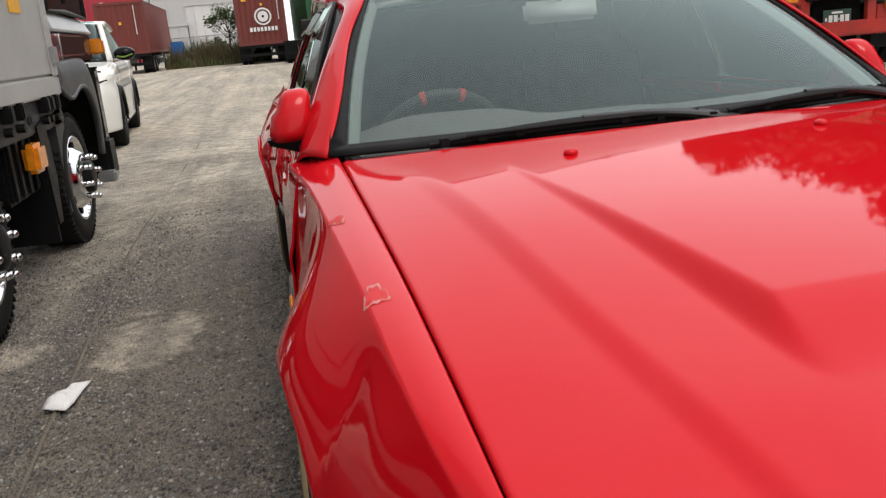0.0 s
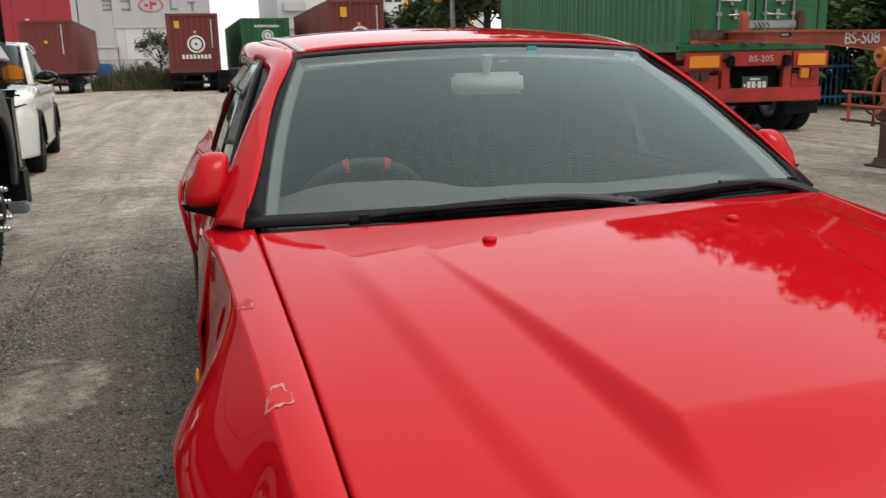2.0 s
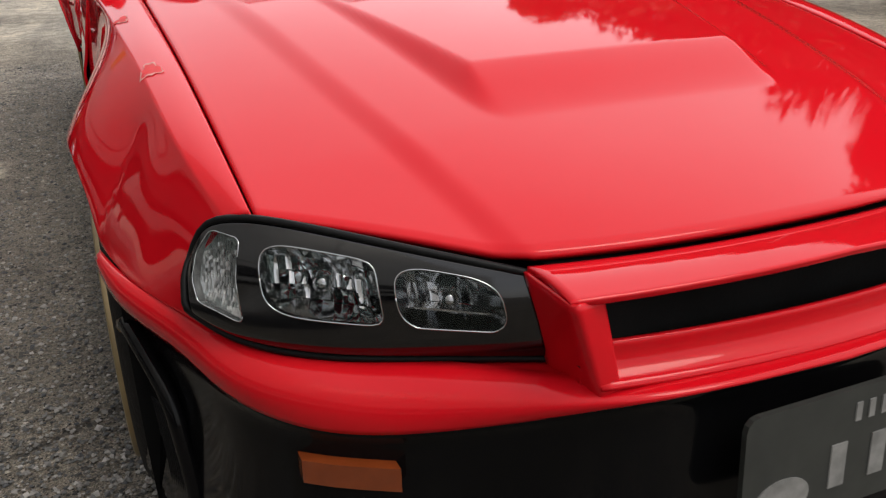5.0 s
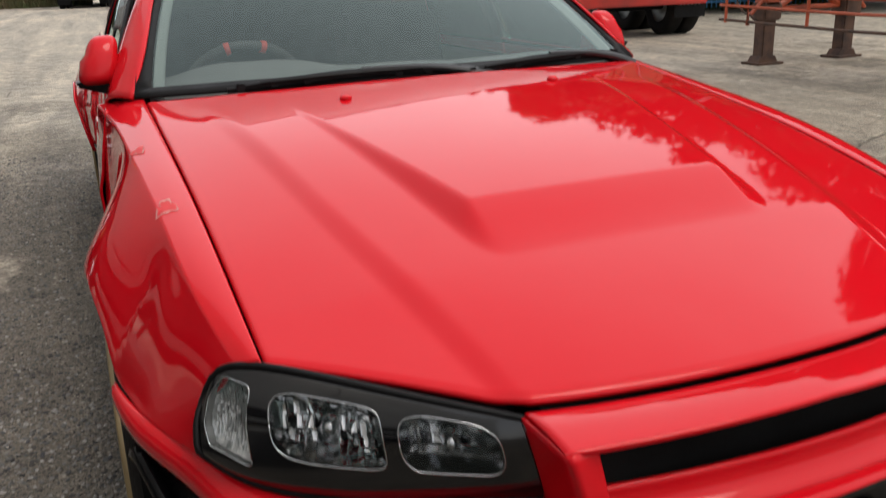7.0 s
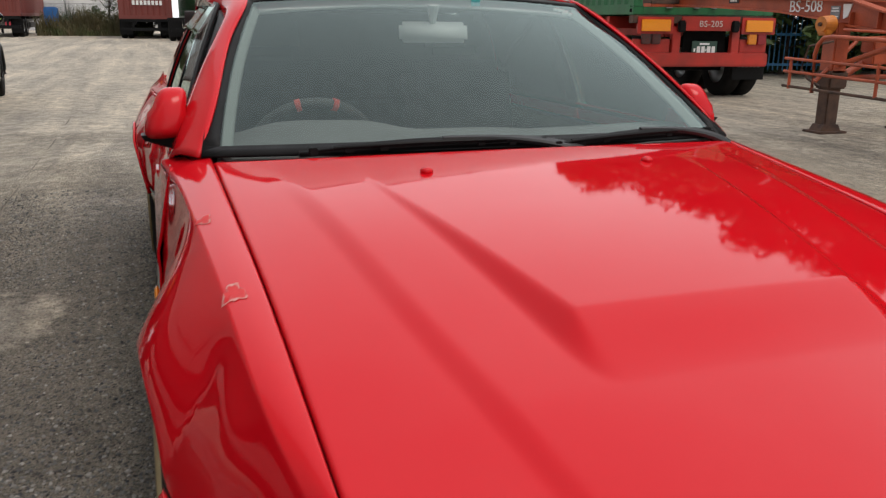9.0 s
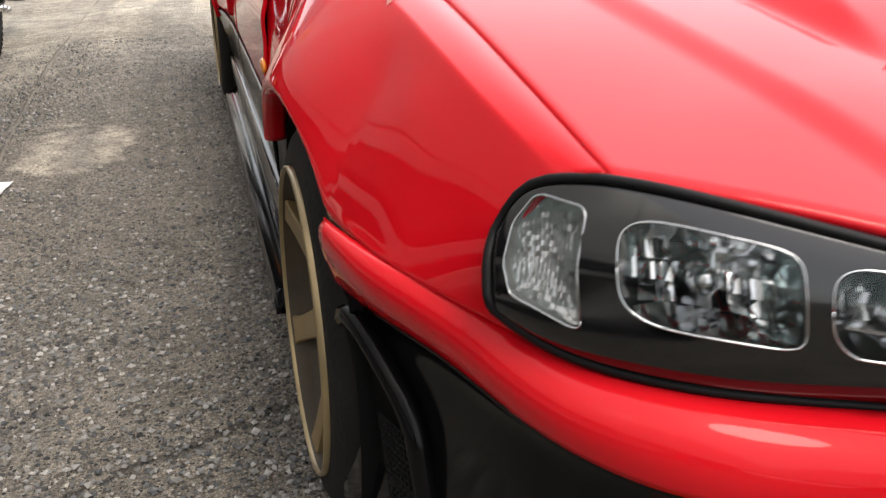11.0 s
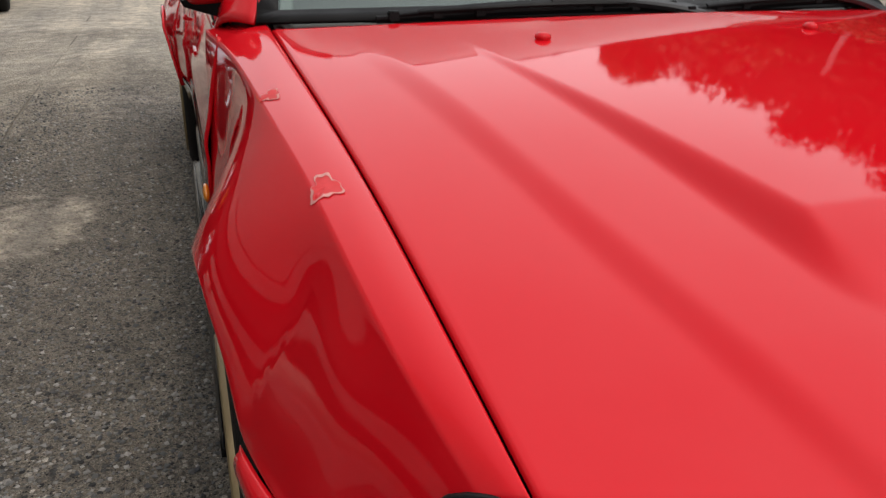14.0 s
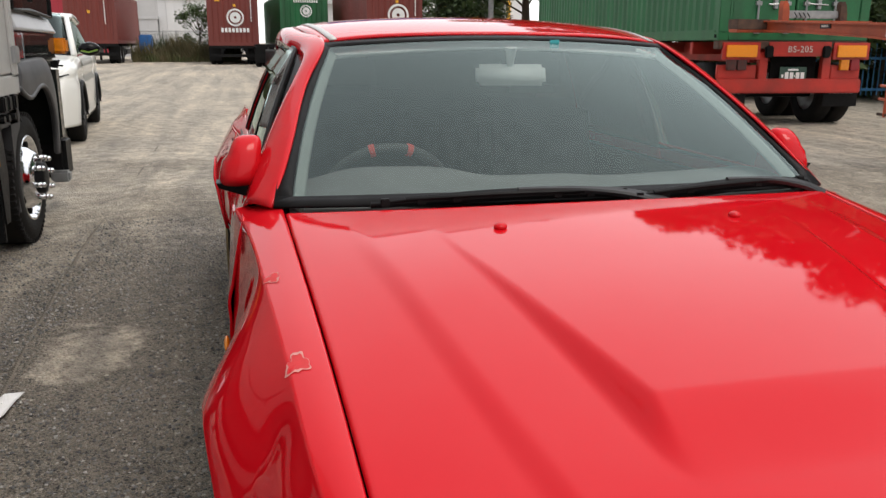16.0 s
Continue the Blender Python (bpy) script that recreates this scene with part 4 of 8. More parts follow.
for side in (-1, 1):
    # ledge between the bumper's upper edge and the lamp
    def ledge(u, v, s=side):
        w = 0.13 + 0.615 * u
        p = bt(w)
        q = low_at(max(p[0] + 0.012, 0.323))
        q = (max(q[0], p[0]) if p[0] > 0.33 else p[0] + 0.012, q[1] + 0.02, q[2] - 0.004)
        r = lerp(p, q, v)
        return (s * r[0], r[1] + 0.006, r[2] - 0.0015 - 0.004 * math.sin(math.pi * v))
    surface("bumper_ledge", ledge, 40, 4, RED, car, thick=0.004, flip=side < 0)
    # the black face of the lamp, open over the two reflectors and the indicator
    NU, NV = 220, 100
    face_v = [lamp_point(side, i / NU, j / NV, 0.004 * (1 - clamp(min(i / NU * 2.2, (1 - i / NU) * 1.6, j / NV, 1 - j / NV) / 0.04))) for j in range(NV + 1) for i in range(NU + 1)]
    face_f = []
    for j in range(NV):
        for i in range(NU):
            u, v = (i + 0.5) / NU, (j + 0.5) / NV
            if not any(in_outline(o, u, v) for o in LAMP_HOLES.values()):
                k = j * (NU + 1) + i
                quad = (k, k + 1, k + NU + 2, k + NU + 1)
                face_f.append(tuple(reversed(quad)) if side > 0 else quad)
    lamp = raw("headlamp", face_v, face_f, LAMP_FACE, car, "black-bezelled headlamp with clear reflectors")
    lamp_patch("lamp_shell", side, 0.02, 0.98, 0.03, 0.97, lambda a, b: 0.075, 20, 10, LAMP_BLACK, lamp)
    rngl = random.Random(5)
    for nm, cols, rows, deep, lab in (("high_beam", 9, 5, 0.045, "faceted chrome reflector"), ("low_beam", 5, 3, 0.050, "chrome reflector with broad facets"), ("indicator", 17, 20, 0.016, "clear ribbed indicator lamp")):
        o = LAMP_HOLES[nm]
        cu, cv = sum(p[0] for p in o) / len(o), sum(p[1] for p in o) / len(o)
        u0, u1, v0, v1 = min(p[0] for p in o), max(p[0] for p in o), min(p[1] for p in o), max(p[1] for p in o)
        verts, faces = [], []
        # each facet is a small curved mirror with its own tilt
        for i in range(cols):
            for j in range(rows):
                tu, tv, base = rngl.uniform(-1, 1), rngl.uniform(-1, 1), rngl.uniform(-1, 1)
                amp = 0.0007 if nm == "indicator" else 0.0045
                b0 = len(verts)
                for q in range(4):
                    for p in range(4):
                        a, c = (i + p / 3) / cols, (j + q / 3) / rows
                        u, v = u0 + (u1 - u0) * a, v0 + (v1 - v0) * c
                        t = outline_reach(o, cu, cv, u, v)
                        if t > 1.0:
                            u, v, t = cu + (u - cu) / t, cv + (v - cv) / t, 1.0
                        d = 0.013 + deep * (1 - t ** 2.0) + amp * (base + tu * (p / 1.5 - 1) + tv * (q / 1.5 - 1) + 0.8 * math.sin(math.pi * p / 3)) * (1 - t ** 6)
                        verts.append(lamp_point(side, u, v, d))
                for q in range(3):
                    for p in range(3):
                        k = b0 + 4 * q + p
                        quad = (k, k + 1, k + 5, k + 4)
                        faces.append(tuple(reversed(quad)) if side > 0 else quad)
        refl = raw(nm, verts, faces, LAMP_RIBBED if nm == "indicator" else LAMP_CHROME, lamp, lab, smooth=True)
        bm = bmesh.new()
        pipe(bm, [lamp_point(side, u, v, 0.0002) for u, v in o + o[:1]], 0.0011, 6)
        part("reflector_rim", bm, LAMP_RIM, refl, smooth=True)
        wall_v = [lamp_point(side, u, v, d) for d in (0.001, 0.020) for u, v in o]
        raw("reflector_wall", wall_v, [(k, (k + 1) % len(o), len(o) + (k + 1) % len(o), len(o) + k) for k in range(len(o))], LAMP_RIM if nm != "indicator" else LAMP_RIBBED, refl)
        lens_v = [lamp_point(side, cu + (u - cu) * t, cv + (v - cv) * t, 0.0008) for t in np.linspace(0.1, 1.0, 10) for u, v in o] + [lamp_point(side, cu, cv, 0.0008)]
        n_o = len(o)
        lens_f = [(r * n_o + k, r * n_o + (k + 1) % n_o, (r + 1) * n_o + (k + 1) % n_o, (r + 1) * n_o + k) for r in range(9) for k in range(n_o)] + [(10 * n_o, (k + 1) % n_o, k) for k in range(n_o)]
        lens = raw("lens", lens_v, [q[::-1] for q in lens_f] if side > 0 else lens_f, GLASS_CLEAR, refl, "clear lamp lens")
        lens.visible_shadow = False
        if nm == "indicator":
            continue
        bulb = Vector(lamp_point(side, cu, cv, 0.030))
        bm = bmesh.new()
        bmesh.ops.create_uvsphere(bm, u_segments=14, v_segments=10, radius=0.0125)
        rod(bm, (0, 0, 0), (-side * 0.012, 0.034, -0.006), 0.0115, 0.014, 14)
        for v in bm.verts:
            v.co += bulb
        part("bulb", bm, LAMP_RIM, refl, "silver-capped bulb", smooth=True)
        if nm == "low_beam":
            bm = bmesh.new()
            shelf = [lamp_point(side, u0 + (u1 - u0) * a, v0 + (v1 - v0) * c, d) for a, c, d in ((0.14, 0.30, 0.022), (0.86, 0.30, 0.022), (0.80, 0.34, 0.050), (0.20, 0.34, 0.050))]
            top = [bm.verts.new(p) for p in shelf]
            low = [bm.verts.new((p[0], p[1], p[2] - 0.003)) for p in shelf]
            for k in range(4):
                bm.faces.new((top[k], top[(k + 1) % 4], low[(k + 1) % 4], low[k]))
            bm.faces.new(top)
            bm.faces.new(low[::-1])
            part("glare_shelf", bm, LAMP_RIM, refl, "mirror shelf under the bulb")
    bm = bmesh.new()
    ring = [lamp_point(side, u, 0.0, 0.0) for u in np.linspace(0, 1, 30)] + [lamp_point(side, 1, v, 0.0) for v in np.linspace(0.1, 0.9, 8)] + [lamp_point(side, u, 1.0, 0.0) for u in np.linspace(1, 0, 30)] + [lamp_point(side, 0, v, 0.0) for v in np.linspace(0.9, 0.0, 8)]
    pipe(bm, ring, 0.0048, 6)
    part("rubber_seal", bm, BLACK_TRIM, lamp, smooth=True)

# ---- windscreen, cowl and wipers ----
def screen(u, v, off=0.0):
    s = 2 * u - 1
    lo = (s * 0.696, 1.405 + 0.086 * s * s, 0.925 - 0.006 * s * s)
    hi = (s * 0.524, 2.015 + 0.058 * s * s, 1.292 - 0.022 * s * s)
    p = Vector(lerp(lo, hi, v))
    p.x += s * 0.018 * 4 * v * (1 - v)
    return tuple(p + Vector((0, -0.5, 0.86)) * (0.020 * 4 * v * (1 - v) * (1 - s * s * 0.6) + off))


glass = surface("windscreen", lambda u, v: screen(0.02 + 0.96 * u, 0.03 + 0.95 * v), 40, 24, GLASS, car, "large curved grey-tinted windscreen")
glass.visible_shadow = False
fv, ff = [], []
NB = 40
loop = [(k / NB, 0.0) for k in range(NB)] + [(1.0, k / NB) for k in range(NB)] + [(1 - k / NB, 1.0) for k in range(NB)] + [(0.0, 1 - k / NB) for k in range(NB)]
for u, v in loop:
    uu, vv = 0.5 + (u - 0.5) * 0.946, 0.5 + (v - 0.5) * 0.935
    if vv < 0.1:
        vv = 0.048
    fv += [screen(u, v, 0.003), screen(uu, vv, 0.002)]
n = len(loop)
ff = [(2 * k, 2 * ((k + 1) % n), 2 * ((k + 1) % n) + 1, 2 * k + 1) for k in range(n)]
raw("windscreen_frame", fv, ff, BLACK_TRIM, car, "black windscreen surround", thick=0.006)
surface("cowl", lambda u, v: ((2 * u - 1) * 0.672, 1.35 + 0.112 * (2 * u - 1) ** 2 + 0.10 * v, 0.922 - 0.012 * (2 * u - 1) ** 2 - 0.02 * math.sin(math.pi * v)), 40, 6, BLACK_MATT, car, "black cowl under the wipers")
def flat_bar(bm, pts, widths, high):
    """A flat tapered bar along points, wide across the glass and low over it."""
    rings = []
    for k, p in enumerate(pts):
        p = Vector(p)
        d = (Vector(pts[min(k + 1, len(pts) - 1)]) - Vector(pts[max(k - 1, 0)])).normalized()
        up = Vector((0, -0.5, 0.86))
        across = d.cross(up).normalized()
        w = widths[k] / 2
        rings.append([bm.verts.new(p + across * w * x + up * high * z) for x, z in ((-1, 0), (-0.9, 0.7), (-0.5, 1), (0.5, 1), (0.9, 0.7), (1, 0))])
    for p, q in zip(rings, rings[1:]):
        for k in range(6):
            bm.faces.new((p[k], p[(k + 1) % 6], q[(k + 1) % 6], q[k]))
    bm.faces.new(rings[0][::-1])
    bm.faces.new(rings[-1])
    bmesh.ops.recalc_face_normals(bm, faces=bm.faces[:])


# each: the blade from its low end to its tip, and the arm from its pivot to the blade's middle, on the glass
for b0, b1, arm in (((0.150, -0.010), (0.590, 0.006), ((0.655, -0.045), (0.600, -0.012), (0.50, 0.012), (0.385, 0.014))), ((0.575, -0.020), (0.965, 0.016), ((0.985, -0.055), (0.955, -0.020), (0.88, 0.012), (0.775, 0.020)))):
    on_glass = lambda t, off: screen(b0[0] + (b1[0] - b0[0]) * t, b0[1] + (b1[1] - b0[1]) * t + 0.012 * math.sin(math.pi * t), off)
    bm = bmesh.new()
    flat_bar(bm, [on_glass(t, 0.004) for t in np.linspace(0, 1, 14)], [0.012] * 14, 0.012)
    w = part("wiper", bm, BLACK_TRIM, car, "black windscreen wiper")
    bm = bmesh.new()
    pts = [on_glass(t, 0.014 + 0.008 * math.sin(math.pi * t)) for t in np.linspace(0.12, 0.88, 14)]
    flat_bar(bm, pts, [0.010 + 0.010 * math.sin(math.pi * k / 13) for k in range(14)], 0.007)
    part("bridge", bm, BLACK_TRIM, w)
    for c in (0.18, 0.82):
        bm = bmesh.new()
        flat_bar(bm, [on_glass(c + d, 0.012 + 0.005 * math.cos(d * 11)) for d in np.linspace(-0.13, 0.13, 9)], [0.009] * 9, 0.006)
        for d in (-0.13, 0.0, 0.13):
            p = Vector(on_glass(c + d, 0.013))
            box(bm, p.x - 0.010, p.x + 0.010, p.y - 0.008, p.y + 0.008, p.z - 0.008, p.z + 0.010, 0.002)
        part("yoke", bm, BLACK_TRIM, w)
    bm = bmesh.new()
    path3 = curve3((0.0, 0.25, 0.62, 1.0), [screen(u, v, off) for (u, v), off in zip(arm, (0.002, 0.009, 0.017, 0.020))])
    flat_bar(bm, [path3(t) for t in np.linspace(0, 1, 18)], [0.028 - 0.015 * step(0.25, 0.8, t) for t in np.linspace(0, 1, 18)], 0.012)
    part("arm", bm, WIPER_ARM, w, "satin black wiper arm")
for x in (-0.263, 0.263):
    bm = bmesh.new()
    bmesh.ops.create_uvsphere(bm, u_segments=16, v_segments=10, radius=0.014)
    for v in bm.verts:
        v.co = Vector((x + v.co.x, 1.205 + v.co.y * 0.9, bonnet_z(x, 1.205) + 0.003 + v.co.z * 0.62))
    part("washer_jet", bm, RED, car, smooth=True)
bm = bmesh.new()
c = Vector(screen(0.63, 0.945, -0.004))
box(bm, c.x - 0.014, c.x + 0.014, c.y - 0.002, c.y + 0.002, c.z - 0.012, c.z + 0.012, 0.001)
part("inspection_sticker", bm, TEAL_STICKER, car, "small teal windscreen sticker")
bm = bmesh.new()
for du, dv in ((0.0, 0.0), (0.012, -0.008), (0.024, -0.02), (0.03, -0.04), (0.012, -0.035)):
    c = Vector(screen(0.885 + du, 0.93 + dv, -0.004))
    box(bm, c.x - 0.009, c.x + 0.009, c.y - 0.002, c.y + 0.002, c.z - 0.005, c.z + 0.005, 0.001)
part("permit_sticker", bm, PLATE_WHITE, car, "pale windscreen sticker")

for side in (-1, 1):
    surface("pillar_lining", lambda u, v, s=side: tuple(Vector(screen((0.030 + 0.017 * u) if s < 0 else (0.970 - 0.017 * u), 0.02 + 0.95 * v, -0.012 - 0.02 * u))), 4, 20, PILLAR_LINING, car, "grey inner pillar lining", thick=0.004)
# ---- roof, pillars and sides ----
roof_z = spline((2.0, 2.2, 2.5, 2.75, 3.0, 3.3), (1.295, 1.330, 1.357, 1.364, 1.355, 1.318))
roof_w = spline((2.0, 2.3, 2.7, 3.3), (0.522, 0.550, 0.560, 0.525))


def roof(u, v):
    s = 2 * u - 1
    y0 = 2.030 + 0.055 * s * s
    y = y0 + (3.27 - y0) * v
    w = roof_w(y)
    return (s * w, y, roof_z(y) - 0.026 * s * s - 0.012 * s ** 6)


surface("roof", roof, 50, 40, RED, car, "red roof panel", thick=0.006)
for side in (-1, 1):
    # the pillar and roof rail: from the wing up the windscreen and back along the roof
    inner = curve3((0, 0.125, 0.25, 0.375, 0.5, 0.62, 0.8, 1.0), [(.701, 1.496, .919)] + [screen(0.988, v, 0.012) for v in (0.25, 0.5, 0.75)] + [(.516, 2.070, 1.277), (.548, 2.30, 1.302), (.562, 2.70, 1.325), (.527, 3.27, 1.277)])
    outer = curve3((0, 0.25, 0.5, 0.62, 0.8, 1.0), [(.765, 1.640, .893), (.668, 1.870, 1.085), (.585, 2.120, 1.232), (.610, 2.32, 1.262), (.622, 2.70, 1.280), (.600, 3.27, 1.235)])
    def rail(u, v, s=side):
        a, b = inner(v), outer(v)
        p = lerp(a, b, u)
        k = 0.012 * math.sin(math.pi * u)
        return (s * (p[0] + k), p[1], p[2] + k)
    surface("rail_lining", lambda u, v, s=side: tuple(Vector(rail(0.1 + 0.8 * u, v, s)) + Vector((-s * 0.022, 0, -0.022))), 6, 40, SEAT, car, thick=0.004, flip=side < 0)
    surface("pillar_rail", rail, 10, 60, RED, car, thick=0.006, flip=side < 0)
    def strip(u, v, s=side):
        y = 2.075 + 1.12 * v
        x = roof_w(y) - 0.050 + 0.020 * u
        k = x / roof_w(y)
        return (s * x, y, roof_z(y) - 0.026 * k * k - 0.012 * k ** 6 + 0.003)
    surface("roof_strip", strip, 2, 20, ALU, car, "silver strip along the roof edge", thick=0.003, flip=side < 0)

    flare = lambda y, z: 0.100 * math.exp(-((y - 3.62) / 0.40) ** 2) * math.exp(-((z - 0.66) / 0.25) ** 2)
    def skin_x(y, z):
        base = spline((0.30, 0.45, 0.62, 0.80, 0.90), (0.785, 0.802, 0.806, 0.785, 0.762))(z)
        return base - 0.03 * clamp((y - 3.9) / 0.7) ** 2 + flare(y, z) + 0.006 * math.exp(-((z - 0.70) / 0.03) ** 2)
    def body_side(y0, y1, bottom, s=side, ceiling_z=None):
        def f(u, v):
            y = y0 + (y1 - y0) * u
            b = bottom(y)
            top = ceiling_z or 0.893 + 0.015 * clamp((y - 1.6) / 1.5)
            z = b + (top - b) * v
            return (s * (skin_x(y, z) - 0.004 * clamp((0.03 - v) / 0.03)), y, z)
        return f
    sill = lambda y: 0.35
    two_tone = lambda y: 0.532
    quarter = lambda y: max(arch_z(y, 3.60, 0.395, 0.365), 0.35)
    door = surface("front_door", body_side(1.515, 2.470, two_tone), 30, 24, RED, car, "red front door", thick=0.006, flip=side < 0)
    surface("lower_panel", body_side(1.515, 2.470, sill, side, 0.530), 30, 12, BLACK_GLOSS, door, "glossy black lower door panel", thick=0.006, flip=side < 0)
    bm = bmesh.new()
    box(bm, side * 0.786 - 0.010, side * 0.786 + 0.010, 2.27, 2.39, 0.745, 0.768, 0.006)
    part("door_handle", bm, RED, door)
    door = surface("rear_door", body_side(2.478, 3.235, two_tone), 24, 24, RED, car, "red rear door", thick=0.006, flip=side < 0)
    surface("lower_panel", body_side(2.478, 3.235, sill, side, 0.530), 24, 12, BLACK_GLOSS, door, "glossy black lower door panel", thick=0.006, flip=side < 0)
    bm = bmesh.new()
    box(bm, side * 0.80 - 0.010, side * 0.80 + 0.010, 3.04, 3.16, 0.755, 0.778, 0.006)
    part("door_handle", bm, RED, door)
    surface("rear_quarter", body_side(3.243, 4.62, quarter), 60, 24, RED, car, "flared red rear quarter panel", thick=0.006, flip=side < 0)
    def shoulder(u, v, s=side):
        y = 1.70 + 2.85 * u
        top = 0.893 + 0.015 * clamp((y - 1.6) / 1.5)
        x0 = skin_x(y, top)
        return (s * (x0 + (0.728 - x0) * v), y, top + 0.022 * math.sin(math.pi / 2 * v))
    surface("shoulder", shoulder, 60, 8, RED, car, thick=0.004, flip=side < 0)
    # edge trim of the flare, seen from the front
    bm = bmesh.new()
    pipe(bm, [(side * (skin_x(y, quarter(y)) + 0.004), y, quarter(y) - 0.002) for y in np.linspace(3.25, 3.95, 24)], 0.006, 6)
    part("arch_edge", bm, RED, car, smooth=True)
    # dark shell inside the side
    bm = bmesh.new()
    box(bm, min(side * 0.70, side * 0.76), max(side * 0.70, side * 0.76), 1.50, 3.24, 0.22, 0.86, 0.01)
    part("inner_panel", bm, BLACK_MATT, car)
    # glass and pillars of the side
    def side_glass(y0, y1, t0, t1, s=side, out=0.0):
        def f(u, v):
            yl, yh = y0 + (y1 - y0) * u, t0 + (t1 - t0) * u
            y = yl + (yh - yl) * v - (0.10 * v * (1 - v) * (1 - u) if y0 < 1.7 else 0.0)
            x = 0.738 + (0.588 - 0.738) * v + 0.012 * math.sin(math.pi * v) + out
            z = 0.902 + (1.262 - 0.02 * abs(u - 0.5) - 0.902) * v
            return (s * x, y, z)
        return f
    surface("front_side_window", side_glass(1.635, 2.43, 2.150, 2.43), 12, 12, GLASS_SIDE, car, "clear front side window", thick=0.004, flip=side < 0)
    surface("rear_side_window", side_glass(2.50, 3.22, 2.50, 3.08), 12, 12, GLASS_DARK, car, "dark side window", thick=0.004, flip=side < 0)
    surface("door_pillar", side_glass(2.425, 2.505, 2.425, 2.505, side, 0.004), 4, 12, BLACK_GLOSS, car, thick=0.01, flip=side < 0)
    surface("rear_pillar_lining", side_glass(3.16, 3.85, 3.02, 3.32, side, -0.014), 12, 12, SEAT, car, thick=0.004, flip=side < 0)
    surface("rear_pillar", side_glass(3.21, 3.85, 3.07, 3.32, side, 0.002), 12, 12, RED, car, thick=0.01, flip=side < 0)
    def visor(u, v, s=side):
        # a smoked shield up the front edge of the door glass and back along its top, standing off at its free edge
        front, back = side_glass(1.635, 2.43, 2.150, 2.43, s, 0.008), side_glass(2.50, 3.22, 2.50, 3.08, s, 0.008)
        wide = v * (0.25 + 0.75 * step(0.0, 0.35, u))
        if u < 0.30:
            t = 0.45 + 0.55 * u / 0.30
            p = front(0.24 * wide * (1 - step(0.15, 0.30, u)), t - 0.22 * wide * step(0.10, 0.30, u))
        elif u < 0.68:
            p = front((u - 0.30) / 0.38, 1.0 - 0.22 * wide)
        else:
            p = back((u - 0.68) / 0.32 * 0.96, 1.0 - 0.22 * wide)
        return (p[0] + s * 0.020 * v, p[1], p[2])
    surface("wind_visor", visor, 60, 6, SMOKED, car, "smoked wind visor above the side windows", thick=0.003, flip=side < 0)
    def door_frame(u, v, s=side):
        # the door's upper frame, between the pillar and the glass
        a = outer(0.04 + 0.94 * v)
        if v < 0.49:
            p = side_glass(1.635, 2.43, 2.150, 2.43, s, 0.003)(0.0, (0.04 + 0.94 * v) * 2)
            b = (abs(p[0]), p[1] + 0.012, p[2])
        else:
            b = (0.600, max(a[1], 2.16), 1.252 - 0.03 * step(2.8, 3.3, a[1]))
        p = lerp((a[0] - 0.012, a[1] + 0.004, a[2] - 0.004), b, u)
        return (s * p[0], p[1], p[2])
    surface("door_frame", door_frame, 4, 60, BLACK_GLOSS, car, "black upper door frame", thick=0.006, flip=side < 0)
    edge_pts = [side_glass(1.635, 2.43, 2.150, 2.43, side, 0.004)(0.0, t) for t in np.linspace(0, 1, 12)] + [side_glass(1.635, 2.43, 2.150, 2.43, side, 0.004)(t, 1.0) for t in np.linspace(0.1, 1, 10)] + [side_glass(2.50, 3.22, 2.50, 3.08, side, 0.004)(t, 1.0) for t in np.linspace(0.0, 1, 10)] + [side_glass(2.50, 3.22, 2.50, 3.08, side, 0.004)(1.0, t) for t in np.linspace(0.9, 0, 8)]
    bm = bmesh.new()
    pipe(bm, edge_pts, 0.007, 6)
    part("window_frame", bm, BLACK_TRIM, car, "black window frame", smooth=True)
    bm = bmesh.new()
    pipe(bm, [(side * 0.752, y, 0.900 + 0.014 * clamp((y - 1.6) / 1.5)) for y in np.linspace(1.68, 3.3, 12)], 0.009, 6)
    part("belt_trim", bm, BLACK_TRIM, car, smooth=True)
    # black sill skirt
    def skirt(u, v, s=side):
        y = 1.29 + 1.99 * u
        x = 0.790 + 0.018 * step(0.0, 0.10, v) - 0.026 * step(0.30, 0.62, v) + 0.056 * step(0.70, 0.90, v)
        top = 0.365 - 0.02 * (1 - clamp((y - 1.29) / 0.10))
        return (s * x, y, top - v * (top - 0.155))
    surface("side_skirt", skirt, 40, 14, BLACK_GLOSS, car, "glossy black side skirt", thick=0.02, flip=side > 0)
    # the wing's black foot behind the wheel, and the folded edge of the arch
    surface("wing_foot", lambda u, v, s=side: (s * (0.796 - 0.010 * v - 0.02 * (1 - clamp(u / 0.12)) ** 2), 1.268 + 0.242 * u + 0.02 * math.sin(math.pi * v) * (1 - u), 0.534 - 0.37 * v), 12, 12, BLACK_TRIM, car, "black lower end of the wing", thick=0.006, flip=side > 0)
    def arch_return(u, v, s=side):
        a = radians(37 + 78 * u)
        y, r = 0.955 + 0.362 * math.cos(a), 0.362 - 0.004 * math.sin(math.pi * v)
        return (s * (lip_x(y) - 0.008 - 0.036 * v), 0.955 + r * math.cos(a), 0.312 + r * math.sin(a))
    surface("arch_return", arch_return, 36, 6, RED, car, "red folded edge of the wheel arch", thick=0.003, flip=side > 0)
    # side repeater lamp on the wing
    bm = bmesh.new()
    bmesh.ops.create_uvsphere(bm, u_segments=14, v_segments=8, radius=0.5)
    for v in bm.verts:
        v.co = Vector((side * 0.813 + v.co.x * 0.014, 1.478 + v.co.y * 0.072, 0.616 + v.co.z * 0.032))
